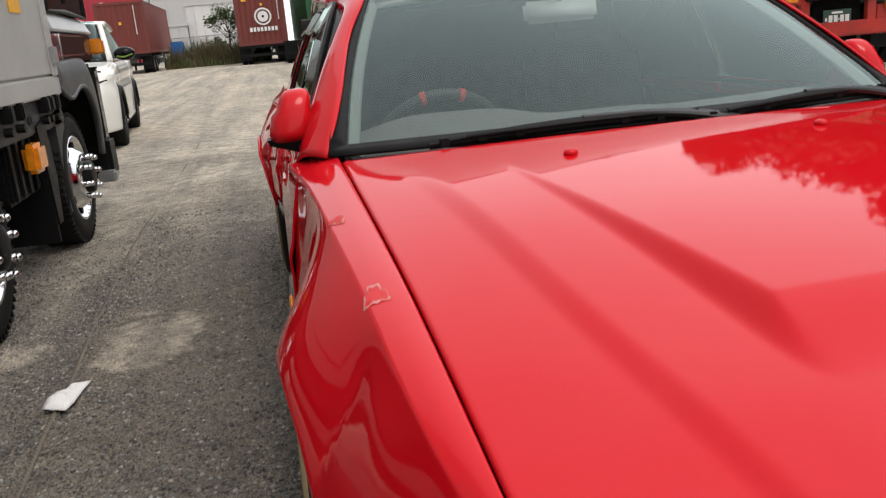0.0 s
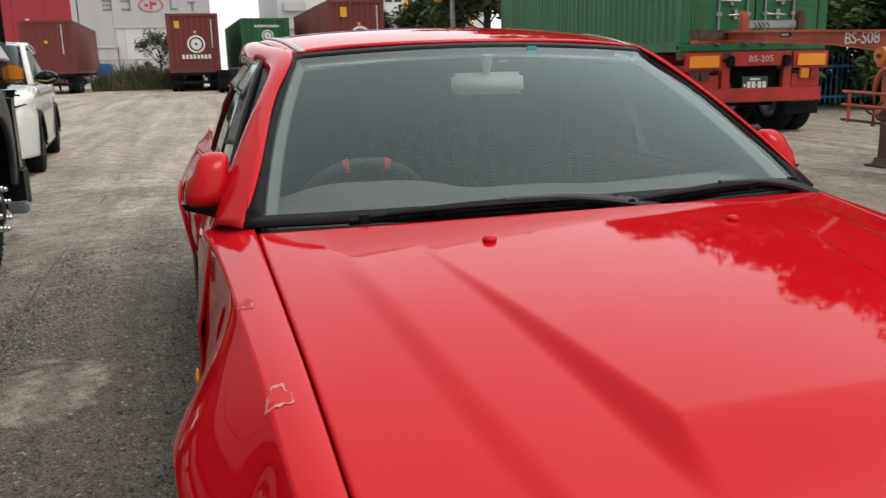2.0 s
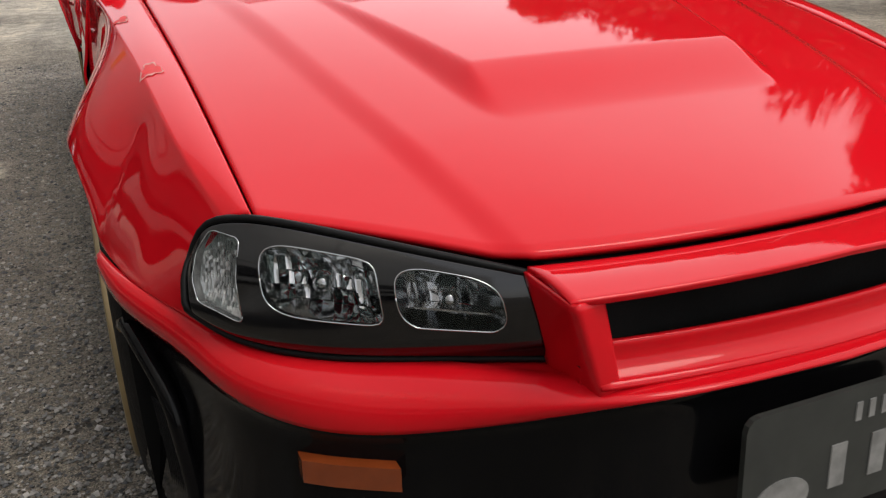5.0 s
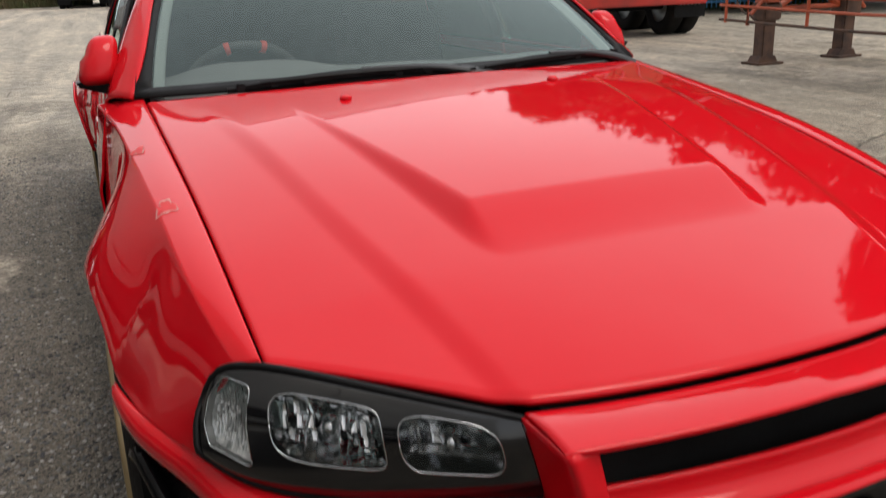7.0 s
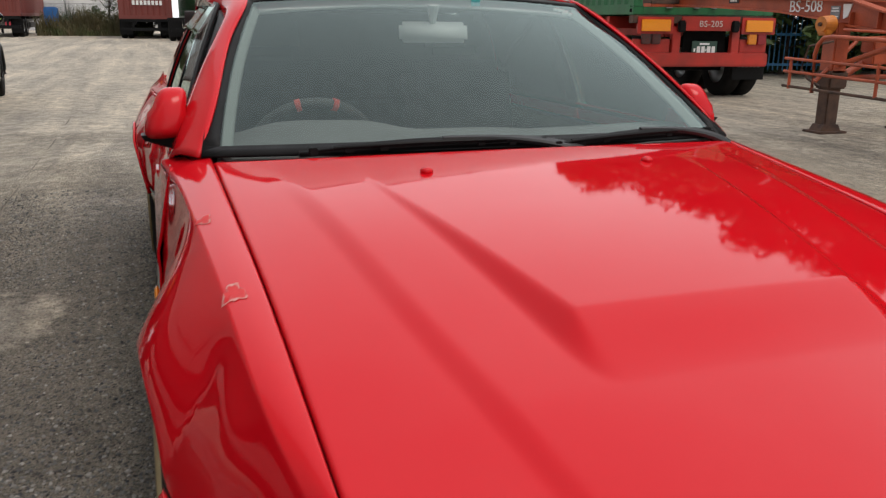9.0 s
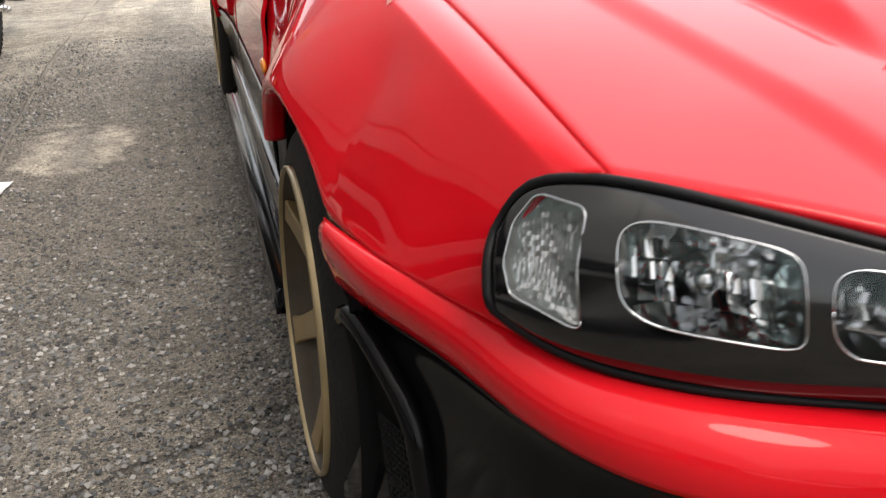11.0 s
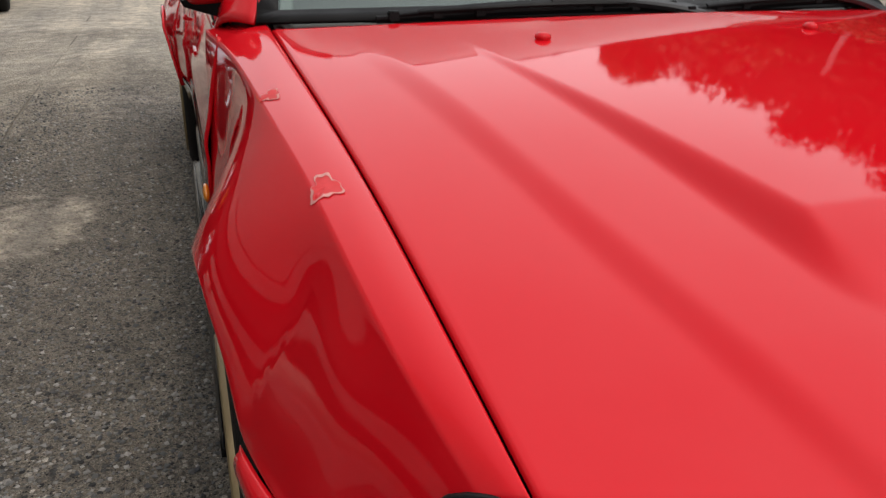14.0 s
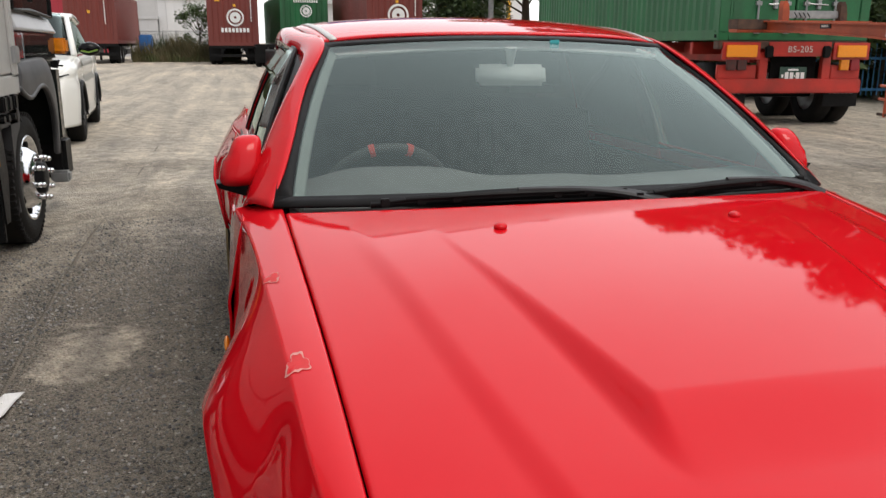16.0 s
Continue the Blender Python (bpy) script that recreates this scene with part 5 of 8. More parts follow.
    part("side_repeater", bm, AMBER, car, "amber side repeater lamp", smooth=True)
    # door mirror
    bm = bmesh.new()
    bmesh.ops.create_uvsphere(bm, u_segments=28, v_segments=18, radius=1.0)
    for v in bm.verts:
        x, y, z = v.co
        x, z = (abs(x) ** 0.55) * (1 if x > 0 else -1), (abs(z) ** (0.75 if z > 0 else 0.4)) * (1 if z > 0 else -1)
        y = (y * 0.060 if y < 0 else y * 0.035) * (1 - 0.25 * z)
        v.co = Vector((side * ((0.756 if side < 0 else 0.750) + 0.050 * x * (0.80 if z > 0 else 1.0) - 0.016 * z), 1.735 + y, 0.993 + 0.062 * z - (0.012 if side > 0 else 0.0)))
    mirror = part("door_mirror", bm, RED, car, "red door mirror with a black base", smooth=True)
    bm = bmesh.new()
    vs = [bm.verts.new((side * x, y, z)) for x, y, z in ((0.822, 1.700, 0.944), (0.822, 1.757, 0.944), (0.815, 1.705, 0.930), (0.815, 1.750, 0.930), (0.72, 1.682, 0.944), (0.72, 1.770, 0.944), (0.735, 1.690, 0.906), (0.735, 1.762, 0.906))]
    bmesh.ops.convex_hull(bm, input=vs)
    part("mirror_base", bm, BLACK_TRIM, mirror)
    bm = bmesh.new()
    vs = [bm.verts.new((side * x, y, z)) for x, y, z in ((0.70, 1.68, 0.895), (0.76, 1.69, 0.90), (0.70, 1.80, 0.905), (0.75, 1.79, 0.905), (0.70, 1.71, 0.965), (0.76, 1.71, 0.955), (0.70, 1.78, 0.965), (0.755, 1.77, 0.955))]
    bmesh.ops.convex_hull(bm, input=vs)
    part("mirror_arm", bm, RED, mirror)
    bm = bmesh.new()
    box(bm, min(side * 0.728, side * 0.782), max(side * 0.728, side * 0.782), 1.764, 1.770, 0.958, 1.020, 0.002)
    part("mirror_glass", bm, CHROME, mirror)

# tail: boot lid, rear window, rear panel
surface("rear_window", lambda u, v: ((2 * u - 1) * (0.525 + 0.06 * v), 3.28 + 0.50 * v, 1.305 - 0.026 * (2 * u - 1) ** 2 - 0.385 * v + 0.03 * math.sin(math.pi * v)), 16, 12, GLASS_DARK, car, thick=0.005)
surface("boot_lid", lambda u, v: ((2 * u - 1) * 0.66, 3.79 + 0.80 * v, 0.925 + 0.012 * math.sin(math.pi * v) - 0.02 * (2 * u - 1) ** 4), 20, 12, RED, car, "red boot lid", thick=0.006)
surface("tail_panel", lambda u, v: ((2 * u - 1) * 0.74, 4.60 + 0.06 * math.sin(math.pi * v) - 0.10 * (2 * u - 1) ** 4, 0.91 - 0.68 * v), 20, 16, RED, car, thick=0.006)
bm = bmesh.new()
box(bm, -0.72, 0.72, 3.75, 4.55, 0.24, 0.86, 0.02)
box(bm, -0.74, 0.74, 0.80, 4.40, 0.16, 0.24, 0.02)
part("underbody", bm, BLACK_MATT, car)

# ---- cabin ----
def dash(u, v):
    x = (2 * u - 1) * 0.66
    z = 0.905 + 0.028 * math.sin(math.pi * clamp(v * 1.1)) - 0.05 * clamp((v - 0.85) / 0.15)
    z += 0.040 * math.exp(-((x + 0.365) / 0.20) ** 4) * step(0.35, 0.75, v) * (1 - step(0.9, 1.0, v) * 0.5)
    z += 0.012 * math.exp(-(x / 0.16) ** 4) * step(0.4, 0.8, v)
    return (x, 1.42 + 0.09 * (2 * u - 1) ** 2 + 0.44 * v, z)


surface("dashboard", dash, 60, 24, DASH, car, "dark grey vinyl dashboard", thick=0.01)
bm = bmesh.new()
box(bm, -0.66, 0.66, 1.85, 1.88, 0.45, 0.87, 0.01)
box(bm, -0.68, 0.68, 1.5, 3.6, 0.26, 0.32)
part("cabin_floor", bm, DASH, car)
WHEEL_M = pose(-0.368, 1.945, 0.840, -62, 0, 0)
bm = bmesh.new()
ring = [WHEEL_M @ Vector((0.178 * math.cos(a), 0.178 * math.sin(a), 0)) for a in np.linspace(0, math.tau, 49)]
pipe(bm, ring, 0.0145, 10)
wheel = part("steering_wheel", bm, STEER, car, "grey steering wheel with two red stitched bands", smooth=True)
for a0 in (254, 287):
    bm = bmesh.new()
    pipe(bm, [WHEEL_M @ Vector((0.178 * math.cos(a), 0.178 * math.sin(a), 0)) for a in np.radians(np.linspace(a0 - 2.4, a0 + 2.4, 5))], 0.0175, 10)
    part("stitched_band", bm, mat("red_stitching", (0.60, 0.07, 0.055), 0.7, var=0.2, scale=90), wheel, "red stitched band", smooth=True)
bm = bmesh.new()
for a in (0, 180, 90):
    q = WHEEL_M @ Vector((0.17 * math.cos(radians(a)), 0.17 * math.sin(radians(a)), 0))
    rod(bm, WHEEL_M @ Vector((0, 0, -0.02)), q, 0.016, 0.012, 8)
bmesh.ops.create_uvsphere(bm, u_segments=14, v_segments=8, radius=0.05, matrix=WHEEL_M)
part("hub", bm, STEER, wheel, smooth=True)
for x in (-0.37, 0.37):
    bm = bmesh.new()
    box(bm, x - 0.24, x + 0.24, 2.15, 2.65, 0.36, 0.52, 0.05)
    box(bm, x - 0.23, x + 0.23, -0.06, 0.06, 0.0, 0.60, 0.05, pose(0, 2.66, 0.48, -14, 0, 0))
    box(bm, x - 0.12, x + 0.12, -0.04, 0.04, 0.62, 0.78, 0.03, pose(0, 2.66, 0.48, -14, 0, 0))
    part("front_seat", bm, SEAT, car, "dark cloth front seat", smooth=False)
bm = bmesh.new()
box(bm, -0.62, 0.62, 3.05, 3.50, 0.36, 0.52, 0.05)
box(bm, -0.62, 0.62, -0.06, 0.06, 0.0, 0.52, 0.05, pose(0, 3.50, 0.46, -20, 0, 0))
part("rear_seat", bm, SEAT, car)
# added sheet inside the rear window, blocks it to keep the cabin dark
surface("rear_blackout", lambda u, v: ((2 * u - 1) * 0.64, 3.30 + 0.38 * v, 1.245 - 0.36 * v), 8, 8, SEAT, car, thick=0.01)
bm = bmesh.new()
box(bm, -0.66, 0.66, 3.55, 3.74, 0.84, 0.87, 0.01)
part("rear_shelf", bm, SEAT, car)
surface("headlining", lambda u, v: ((2 * u - 1) * 0.52, 2.06 + 1.18 * v, roof_z(2.06 + 1.18 * v) - 0.045 - 0.03 * (2 * u - 1) ** 2), 16, 16, LINING, car, "pale grey headlining", thick=0.008)
bm = bmesh.new()
box(bm, -0.105, 0.105, -0.012, 0.012, -0.032, 0.032, 0.011, pose(0.030, 2.050, 1.182, -16, 0, -8))
mir = part("rear_view_mirror", bm, LINING, car, "pale interior rear-view mirror", smooth=True)
bm = bmesh.new()
rod(bm, (0.030, 2.06, 1.20), (0.028, 2.045, 1.262), 0.008, 0.018, 10)
part("mirror_stalk", bm, LINING, mir)


# ---- wheels ----
SPOKE_TURN = 28


def road_wheel(side, at, r_tyre, r_rim, face_x, width, label):
    """The wheel's outer face lies at face_x."""
    w = part("wheel", bmesh.new(), RUBBER, car, label)
    w.matrix_local = pose(face_x * side, at[1], at[2])
    k = side
    bm = bmesh.new()
    lathe(bm, [(k * -0.014, r_rim - 0.004), (k * -0.010, r_rim + 0.006), (k * -0.013, r_rim + 0.03), (k * -0.022, r_tyre - 0.022), (k * -0.036, r_tyre - 0.006), (k * -0.054, r_tyre), (k * -(width - 0.03), r_tyre), (k * -(width - 0.01), r_tyre - 0.01), (k * -width, r_tyre - 0.04), (k * -(width - 0.01), r_rim)], 96)
    part("tyre", bm, RUBBER, w, "black rubber tyre", smooth=True)
    bm = bmesh.new()
    lathe(bm, [(k * -0.012, r_rim + 0.003), (k * -0.003, r_rim + 0.003), (k * -0.001, r_rim), (k * -0.002, r_rim - 0.001), (k * -0.008, r_rim - 0.002)], 96)
    part("rim_lip", bm, BRONZE_LIP, w, smooth=True)
    bm = bmesh.new()
    lathe(bm, [(k * -0.008, r_rim - 0.002), (k * -0.030, r_rim - 0.010), (k * -0.034, r_rim - 0.018), (k * -0.055, r_rim - 0.022)], 96)
    part("dish", bm, BRONZE_SHADED, w, smooth=True)
    bm = bmesh.new()
    lathe(bm, [(k * -0.055, r_rim - 0.022), (k * -0.10, r_rim - 0.045), (k * -0.21, r_rim - 0.040)], 96)
    part("barrel", bm, BRONZE_SHADED, w, smooth=True)
    # black disc stands in for the darkness behind the spokes
    bm = bmesh.new()
    lathe(bm, [(k * -0.19, r_rim - 0.042), (k * -0.17, 0.10), (k * -0.17, 0.02)], 64)
    part("backing_plate", bm, BLACK_MATT, w, smooth=True)
    for j in range(6):
        bm = bmesh.new()
        n = 10
        rows = []
        for i in range(n + 1):
            t = i / n
            rr = 0.040 + (r_rim - 0.007 - 0.040) * t
            half = 0.0225 + 0.010 * (1 - t) ** 2 + 0.004 * step(0.88, 1.0, t)
            xf = -0.011 - 0.034 * math.sin(math.pi / 2 * (1 - t))
            xb = xf - 0.042
            a = radians(60 * j + SPOKE_TURN)
            row = []
            for d, xx in ((-half, xf - 0.003), (-half * 0.90, xf), (half * 0.90, xf), (half, xf - 0.003), (half * 0.85, xb), (-half * 0.85, xb)):
                row.append(bm.verts.new((k * xx, rr * math.cos(a) - d * math.sin(a), rr * math.sin(a) + d * math.cos(a))))
            rows.append(row)
        for p, q in zip(rows, rows[1:]):
            for i in range(6):
                bm.faces.new((p[i], p[(i + 1) % 6], q[(i + 1) % 6], q[i]))
        bmesh.ops.recalc_face_normals(bm, faces=bm.faces[:])
        part("spoke", bm, BRONZE, w)
    bm = bmesh.new()
    lathe(bm, [(k * -0.14, 0.075), (k * -0.058, 0.076), (k * -0.046, 0.070), (k * -0.040, 0.036), (k * -0.050, 0.030), (k * -0.050, 0.0005)], 40)
    part("hub", bm, BRONZE, w, smooth=True)
    for j in range(5):
        a = radians(72 * j + 20)
        bm = bmesh.new()
        p = Vector((0, 0.0572 * math.cos(a), 0.0572 * math.sin(a)))
        rod(bm, p + Vector((k * -0.07, 0, 0)), p + Vector((k * -0.036, 0, 0)), 0.0095, 0.0085, 6)
        part("wheel_nut", bm, STEEL_DARK, w)
    bm = bmesh.new()
    lathe(bm, [(k * -0.135, 0.08), (k * -0.135, 0.158), (k * -0.155, 0.158), (k * -0.155, 0.08)], 48)
    part("brake_disc", bm, STEEL_DARK, w, smooth=True)


for side in (-1, 1):
    road_wheel(side, (0, 0.955, 0.312), 0.312, 0.240, 0.830, 0.235, "front wheel with six bronze spokes and a low-profile tyre")
    road_wheel(side, (0, 3.60, 0.398), 0.315, 0.240, 0.850, 0.255, "rear wheel with six bronze spokes and a low-profile tyre")

# ---- freight containers ----
def corrugated(bm, p0, along, up, length, height, pitch=0.28, depth=0.036, out=None):
    """A ribbed steel panel from p0, as one folded sheet; out: the way the ribs stand out."""
    p0, along, up, out = Vector(p0), Vector(along).normalized(), Vector(up).normalized(), Vector(out).normalized()
    n = max(2, round(length / pitch))
    q = length / n
    pts = []
    for k in range(n):
        for t, d in ((0.0, 0), (0.26, 0), (0.50, -1), (0.76, -1)):
            pts.append((k * q + t * q, d * depth))
    pts.append((length, 0))
    lo = [bm.verts.new(p0 + along * a + out * d) for a, d in pts]
    hi = [bm.verts.new(p0 + along * a + out * d + up * height) for a, d in pts]
    for k in range(len(pts) - 1):
        bm.faces.new((lo[k], lo[k + 1], hi[k + 1], hi[k]))


def container(label, material, length, at, rz, height=2.6, doors_front=True, group="freight containers"):
    """Its near end at y = 0, reaching to +y; the middle of its floor at the origin."""
    c = thing("container", label, "container", group, at, rz)
    w = 2.438
    h = w / 2
    bm = bmesh.new()
    for x in (-h, h):
        for y in (0, length):
            box(bm, min(x, x - math.copysign(0.16, x)), max(x, x - math.copysign(0.16, x)), min(y, y + (0.12 if y == 0 else -0.12)), max(y, y + (0.12 if y == 0 else -0.12)), 0.12, height - 0.12, 0.01)
        box(bm, min(x, x - math.copysign(0.06, x)), max(x, x - math.copysign(0.06, x)), 0.12, length - 0.12, 0.0, 0.16, 0.008)
        box(bm, min(x, x - math.copysign(0.06, x)), max(x, x - math.copysign(0.06, x)), 0.12, length - 0.12, height - 0.07, height, 0.008)
    for y0, y1 in ((0.0, 0.10), (length - 0.10, length)):
        box(bm, -h + 0.16, h - 0.16, y0, y1, 0.0, 0.17, 0.008)
        box(bm, -h + 0.16, h - 0.16, y0, y1, height - 0.13, height, 0.008)
    part("frame", bm, material, c)
    bm = bmesh.new()
    box(bm, 0, 0.168, -0.003, 0.178, 0, 0.118, 0.006)
    bh = bmesh.new()
    box(bh, -0.004, -0.001, 0.05, 0.13, 0.035, 0.09)
    shared = None
    for x in (-h, h):
        for y in (0, length):
            for z in (0, height - 0.118):
                sx, sy = (1 if x < 0 else -1), (1 if y == 0 else -1)
                if shared is None:
                    cast = part("corner_casting", bm, material, c)
                    hole = part("casting_hole", bh, BLACK_MATT, cast)
                    shared = (cast.data, hole.data)
                else:
                    cast = new("corner_casting", shared[0])
                    cast.parent = c
                    hole = new("casting_hole", shared[1])
                    hole.parent = cast
                cast.matrix_local = Matrix.Translation((x * 1.002, y, z)) @ Matrix.Diagonal((sx, sy, 1, 1))
    for s in (-1, 1):
        bm = bmesh.new()
        corrugated(bm, (s * (h - 0.012), 0.12, 0.16), (0, 1, 0), (0, 0, 1), length - 0.24, height - 0.23, out=(s, 0, 0))
        part("side_panel", bm, material, c, "ribbed side panel")
    bm = bmesh.new()
    corrugated(bm, (-h + 0.16, length - 0.02, 0.17), (1, 0, 0), (0, 0, 1), w - 0.32, height - 0.30, 0.25, 0.04, (0, 1, 0))
    part("end_panel", bm, material, c)
    bm = bmesh.new()
    box(bm, -h + 0.05, h - 0.05, 0.1, length - 0.1, height - 0.03, height - 0.01)
    box(bm, -h + 0.05, h - 0.05, 0.1, length - 0.1, 0.10, 0.14)
    part("roof", bm, material, c)
    if doors_front:
        for s in (-1, 1):
            bm = bmesh.new()
            x0, x1 = sorted((s * 0.012, s * (h - 0.165)))
            box(bm, x0, x1, 0.012, 0.045, 0.18, height - 0.14, 0.006)
            for k in range(5):
                z = 0.24 + k * (height - 0.44) / 5
                box(bm, x0 + 0.05, x1 - 0.05, 0.004, 0.014, z, z + (height - 0.44) / 5 - 0.10, 0.004)
            d = part("door", bm, material, c, "container door with locking bars")
            for xx in (0.15, 0.62):
                bm = bmesh.new()
                rod(bm, (s * xx, -0.025, 0.10), (s * xx, -0.025, height - 0.06), 0.017, seg=8)
                for z in (0.13, 0.55, 1.35, height - 0.45, height - 0.1):
                    box(bm, s * xx - 0.045, s * xx + 0.045, -0.045, 0.012, z - 0.03, z + 0.03, 0.005)
                bar_ob = part("locking_bar", bm, GALV, d)
                bm = bmesh.new()
                zz = 0.55 if xx < 0.5 else 0.76
                way = s if xx < 0.5 else -s
                pipe(bm, [(s * xx, -0.05, zz), (s * xx + way * 0.10, -0.06, zz - 0.01), (s * xx + way * 0.33, -0.06, zz - 0.02)], 0.013, 6)
                box(bm, s * xx + way * 0.20 - 0.03, s * xx + way * 0.20 + 0.03, -0.05, 0.01, zz - 0.08, zz + 0.07, 0.006)
                part("handle", bm, GALV, bar_ob)
    else:
        bm = bmesh.new()
        corrugated(bm, (-h + 0.16, 0.02, 0.17), (1, 0, 0), (0, 0, 1), w - 0.32, height - 0.30, 0.25, 0.04, (0, -1, 0))
        part("end_panel", bm, material, c)
    return c


def truck_tyre(bm, at, r, width, axis_y=False):
    """A tyre with its axle along x, its middle at the given point."""
    made = len(bm.verts)
    w = width / 2
    lathe(bm, [(-w + 0.02, r * 0.56), (-w, r * 0.70), (-w + 0.01, r * 0.93), (-w + 0.04, r), (w - 0.04, r), (w - 0.01, r * 0.93), (w, r * 0.70), (w - 0.02, r * 0.56)], 40)
    bm.verts.ensure_lookup_table()
    for v in bm.verts[made:]:
        v.co += Vector(at)


# the green one on its red trailer
TRZ = 0.012
TR = pose(7.62, 11.15, TRZ, 0, 0, -7.0)
green = container("green ribbed steel container with closed doors on a red trailer", GREEN_BOX, 12.19, tuple(TR @ Vector((0, 0.05, 1.32))), -7.0)
red_l = container("oxide-red ribbed steel container on a trailer by the fence", RED_BOX, 12.19, (-7.83, 45.5, 1.20), 1.0, doors_front=False)
red_t = container("oxide-red ribbed steel container with a round white emblem", RED_BOX, 12.19, (-0.885, 43.0, 1.12), 0.0, height=2.8, doors_front=False)
green2 = container("green ribbed steel container with a round pale emblem", GREEN_BOX, 12.19, (2.68, 44.0, 1.13), 1.9, doors_front=False)
red_2 = container("oxide-red ribbed steel container behind the parked car", RED_BOX, 12.19, (5.92, 36.0, 1.15), 0.5, height=2.85, doors_front=False)


def mark_bars(parent, spots, material, face_y=-0.004, name="marking"):
    """Unreadable writing as plain bars on the near end: x, z, width, height."""
    for x, z, w, h in spots:
        bm = bmesh.new()
        box(bm, x - w / 2, x + w / 2, face_y - 0.012, face_y, z - h / 2, z + h / 2)
        part(name, bm, material, parent)


def disc_emblem(parent, x, z, r, material, face_y=-0.006):
    bm = bmesh.new()
    for r0, r1 in ((r * 0.80, r), (r * 0.15, r * 0.62)):
        n = 36
        ring = [[bm.verts.new((x + q * math.cos(k * math.tau / n), face_y - d, z + q * math.sin(k * math.tau / n))) for k in range(n)] for q, d in ((r0, 0.0), (r0, 0.012), (r1, 0.012), (r1, 0.0))]
        for a, b in zip(ring, ring[1:]):
            for k in range(n):
                bm.faces.new((a[k], a[(k + 1) % n], b[(k + 1) % n], b[k]))
    return part("emblem", bm, material, parent, "round pale emblem")


disc_emblem(red_t, 0.12, 1.35, 0.42, WHITE_PAINT)
mark_bars(red_t, [(-0.52 + 0.175 * k, 0.75, 0.12, 0.20) for k in range(8)], WHITE_PAINT, name="lettering_bar")
mark_bars(red_t, [(0.88, 1.2 + 0.085 * k, 0.05, 0.06) for k in range(16)], WHITE_PAINT, name="code_bar")
mark_bars(red_t, [(-0.72, 2.28, 0.24, 0.34)], YELLOW, name="warning_label")
mark_bars(red_t, [(0.10, 1.92, 0.12, 0.12)], YELLOW, name="hazard_label")
disc_emblem(green2, 0.1, 1.72, 0.30, WHITE_PAINT)
mark_bars(green2, [(-0.5 + 0.115 * k, 2.2, 0.075, 0.12) for k in range(11)], WHITE_PAINT, name="code_bar")
disc_emblem(red_2, 0.15, 1.30, 0.46, WHITE_PAINT)
mark_bars(red_2, [(0.90, 1.3 + 0.085 * k, 0.05, 0.06) for k in range(16)], WHITE_PAINT, name="code_bar")
mark_bars(red_2, [(-0.55, 2.35, 0.28, 0.40)], YELLOW, name="warning_label")
mark_bars(red_2, [(0.10, 1.85, 0.12, 0.12)], YELLOW, name="hazard_label")
mark_bars(red_l, [(0.70, 1.0 + 0.085 * k, 0.05, 0.06) for k in range(17)], WHITE_PAINT, -0.01, "code_bar")
mark_bars(red_l, [(-0.05, 1.55, 0.14, 0.14)], YELLOW, -0.01, "hazard_label")
mark_bars(green, [(-0.83, 0.98, 0.16, 0.26)], mat("weathered_label", (0.50, 0.47, 0.40), 0.7, var=0.4, scale=30), 0.003, "paper_label")
# big pale letters along the green side: plain bars
for k in range(5):
    bm = bmesh.new()
    y = 11.2 - 0.86 * k
    for y0, y1, z0, z1 in ((y - 0.10, y, 1.78, 2.34), (y - 0.52, y - 0.10, 1.78, 1.90), (y - 0.52, y - 0.10, 2.22, 2.34)):
        box(bm, -1.222, -1.206, y0, y1, z0, z1)
    part("side_letter", bm, WHITE_PAINT, green)


# ---- trailers ----
def dual_wheel(parent, x, y, r, name="wheel"):
    w = part(name, bmesh.new(), RUBBER, parent)
    bm = bmesh.new()
    truck_tyre(bm, (x, y, r), r, 0.27)
    part("tyre", bm, RUBBER, w, smooth=True)
    bm = bmesh.new()
    for k in (-1, 1):
        lathe(bm, [(k * 0.10, r * 0.58), (k * 0.05, r * 0.50), (k * 0.02, r * 0.22), (k * 0.06, r * 0.18), (k * 0.06, 0.001)], 28)
    for v in bm.verts:
        v.co += Vector((x, y, r))
    part("rim", bm, GALV, w, smooth=True)


tr = thing("container_trailer", "red steel container trailer with orange reflectors and worn paint", "trailer", "", (7.62, 11.15, TRZ), -7.0)
bm = bmesh.new()
for x in (-0.48, 0.48):
    box(bm, x - 0.07, x + 0.07, 0.3, 12.2, 0.98, 1.30, 0.01)
for y in (1.2, 3.0, 5.0, 7.0, 9.0, 11.0):
    box(bm, -1.15, 1.15, y - 0.06, y + 0.06, 1.10, 1.30, 0.01)
part("main_frame", bm, RED_STEEL, tr)
# dark material on the bolster puts in the shaded gap below the container
bm = bmesh.new()
box(bm, -1.22, 1.22, 0.02, 0.20, 1.19, 1.315, 0.008)
part("rear_bolster", bm, RUST, tr, "rear bolster coloured dark for the shaded gap under the container")
bm = bmesh.new()
box(bm, -0.40, 0.62, 0.0, 0.03, 1.08, 1.30, 0.006)
part("name_plate", bm, RED_STEEL, tr)
letters("fleet_lettering", "BS-205", 0.135, pose(0.11, -0.004, 1.185, 90, 0, 0), mat("pale_worn_paint", (0.62, 0.58, 0.54), 0.7, var=0.3, scale=60), tr, 0.003, 1.1)
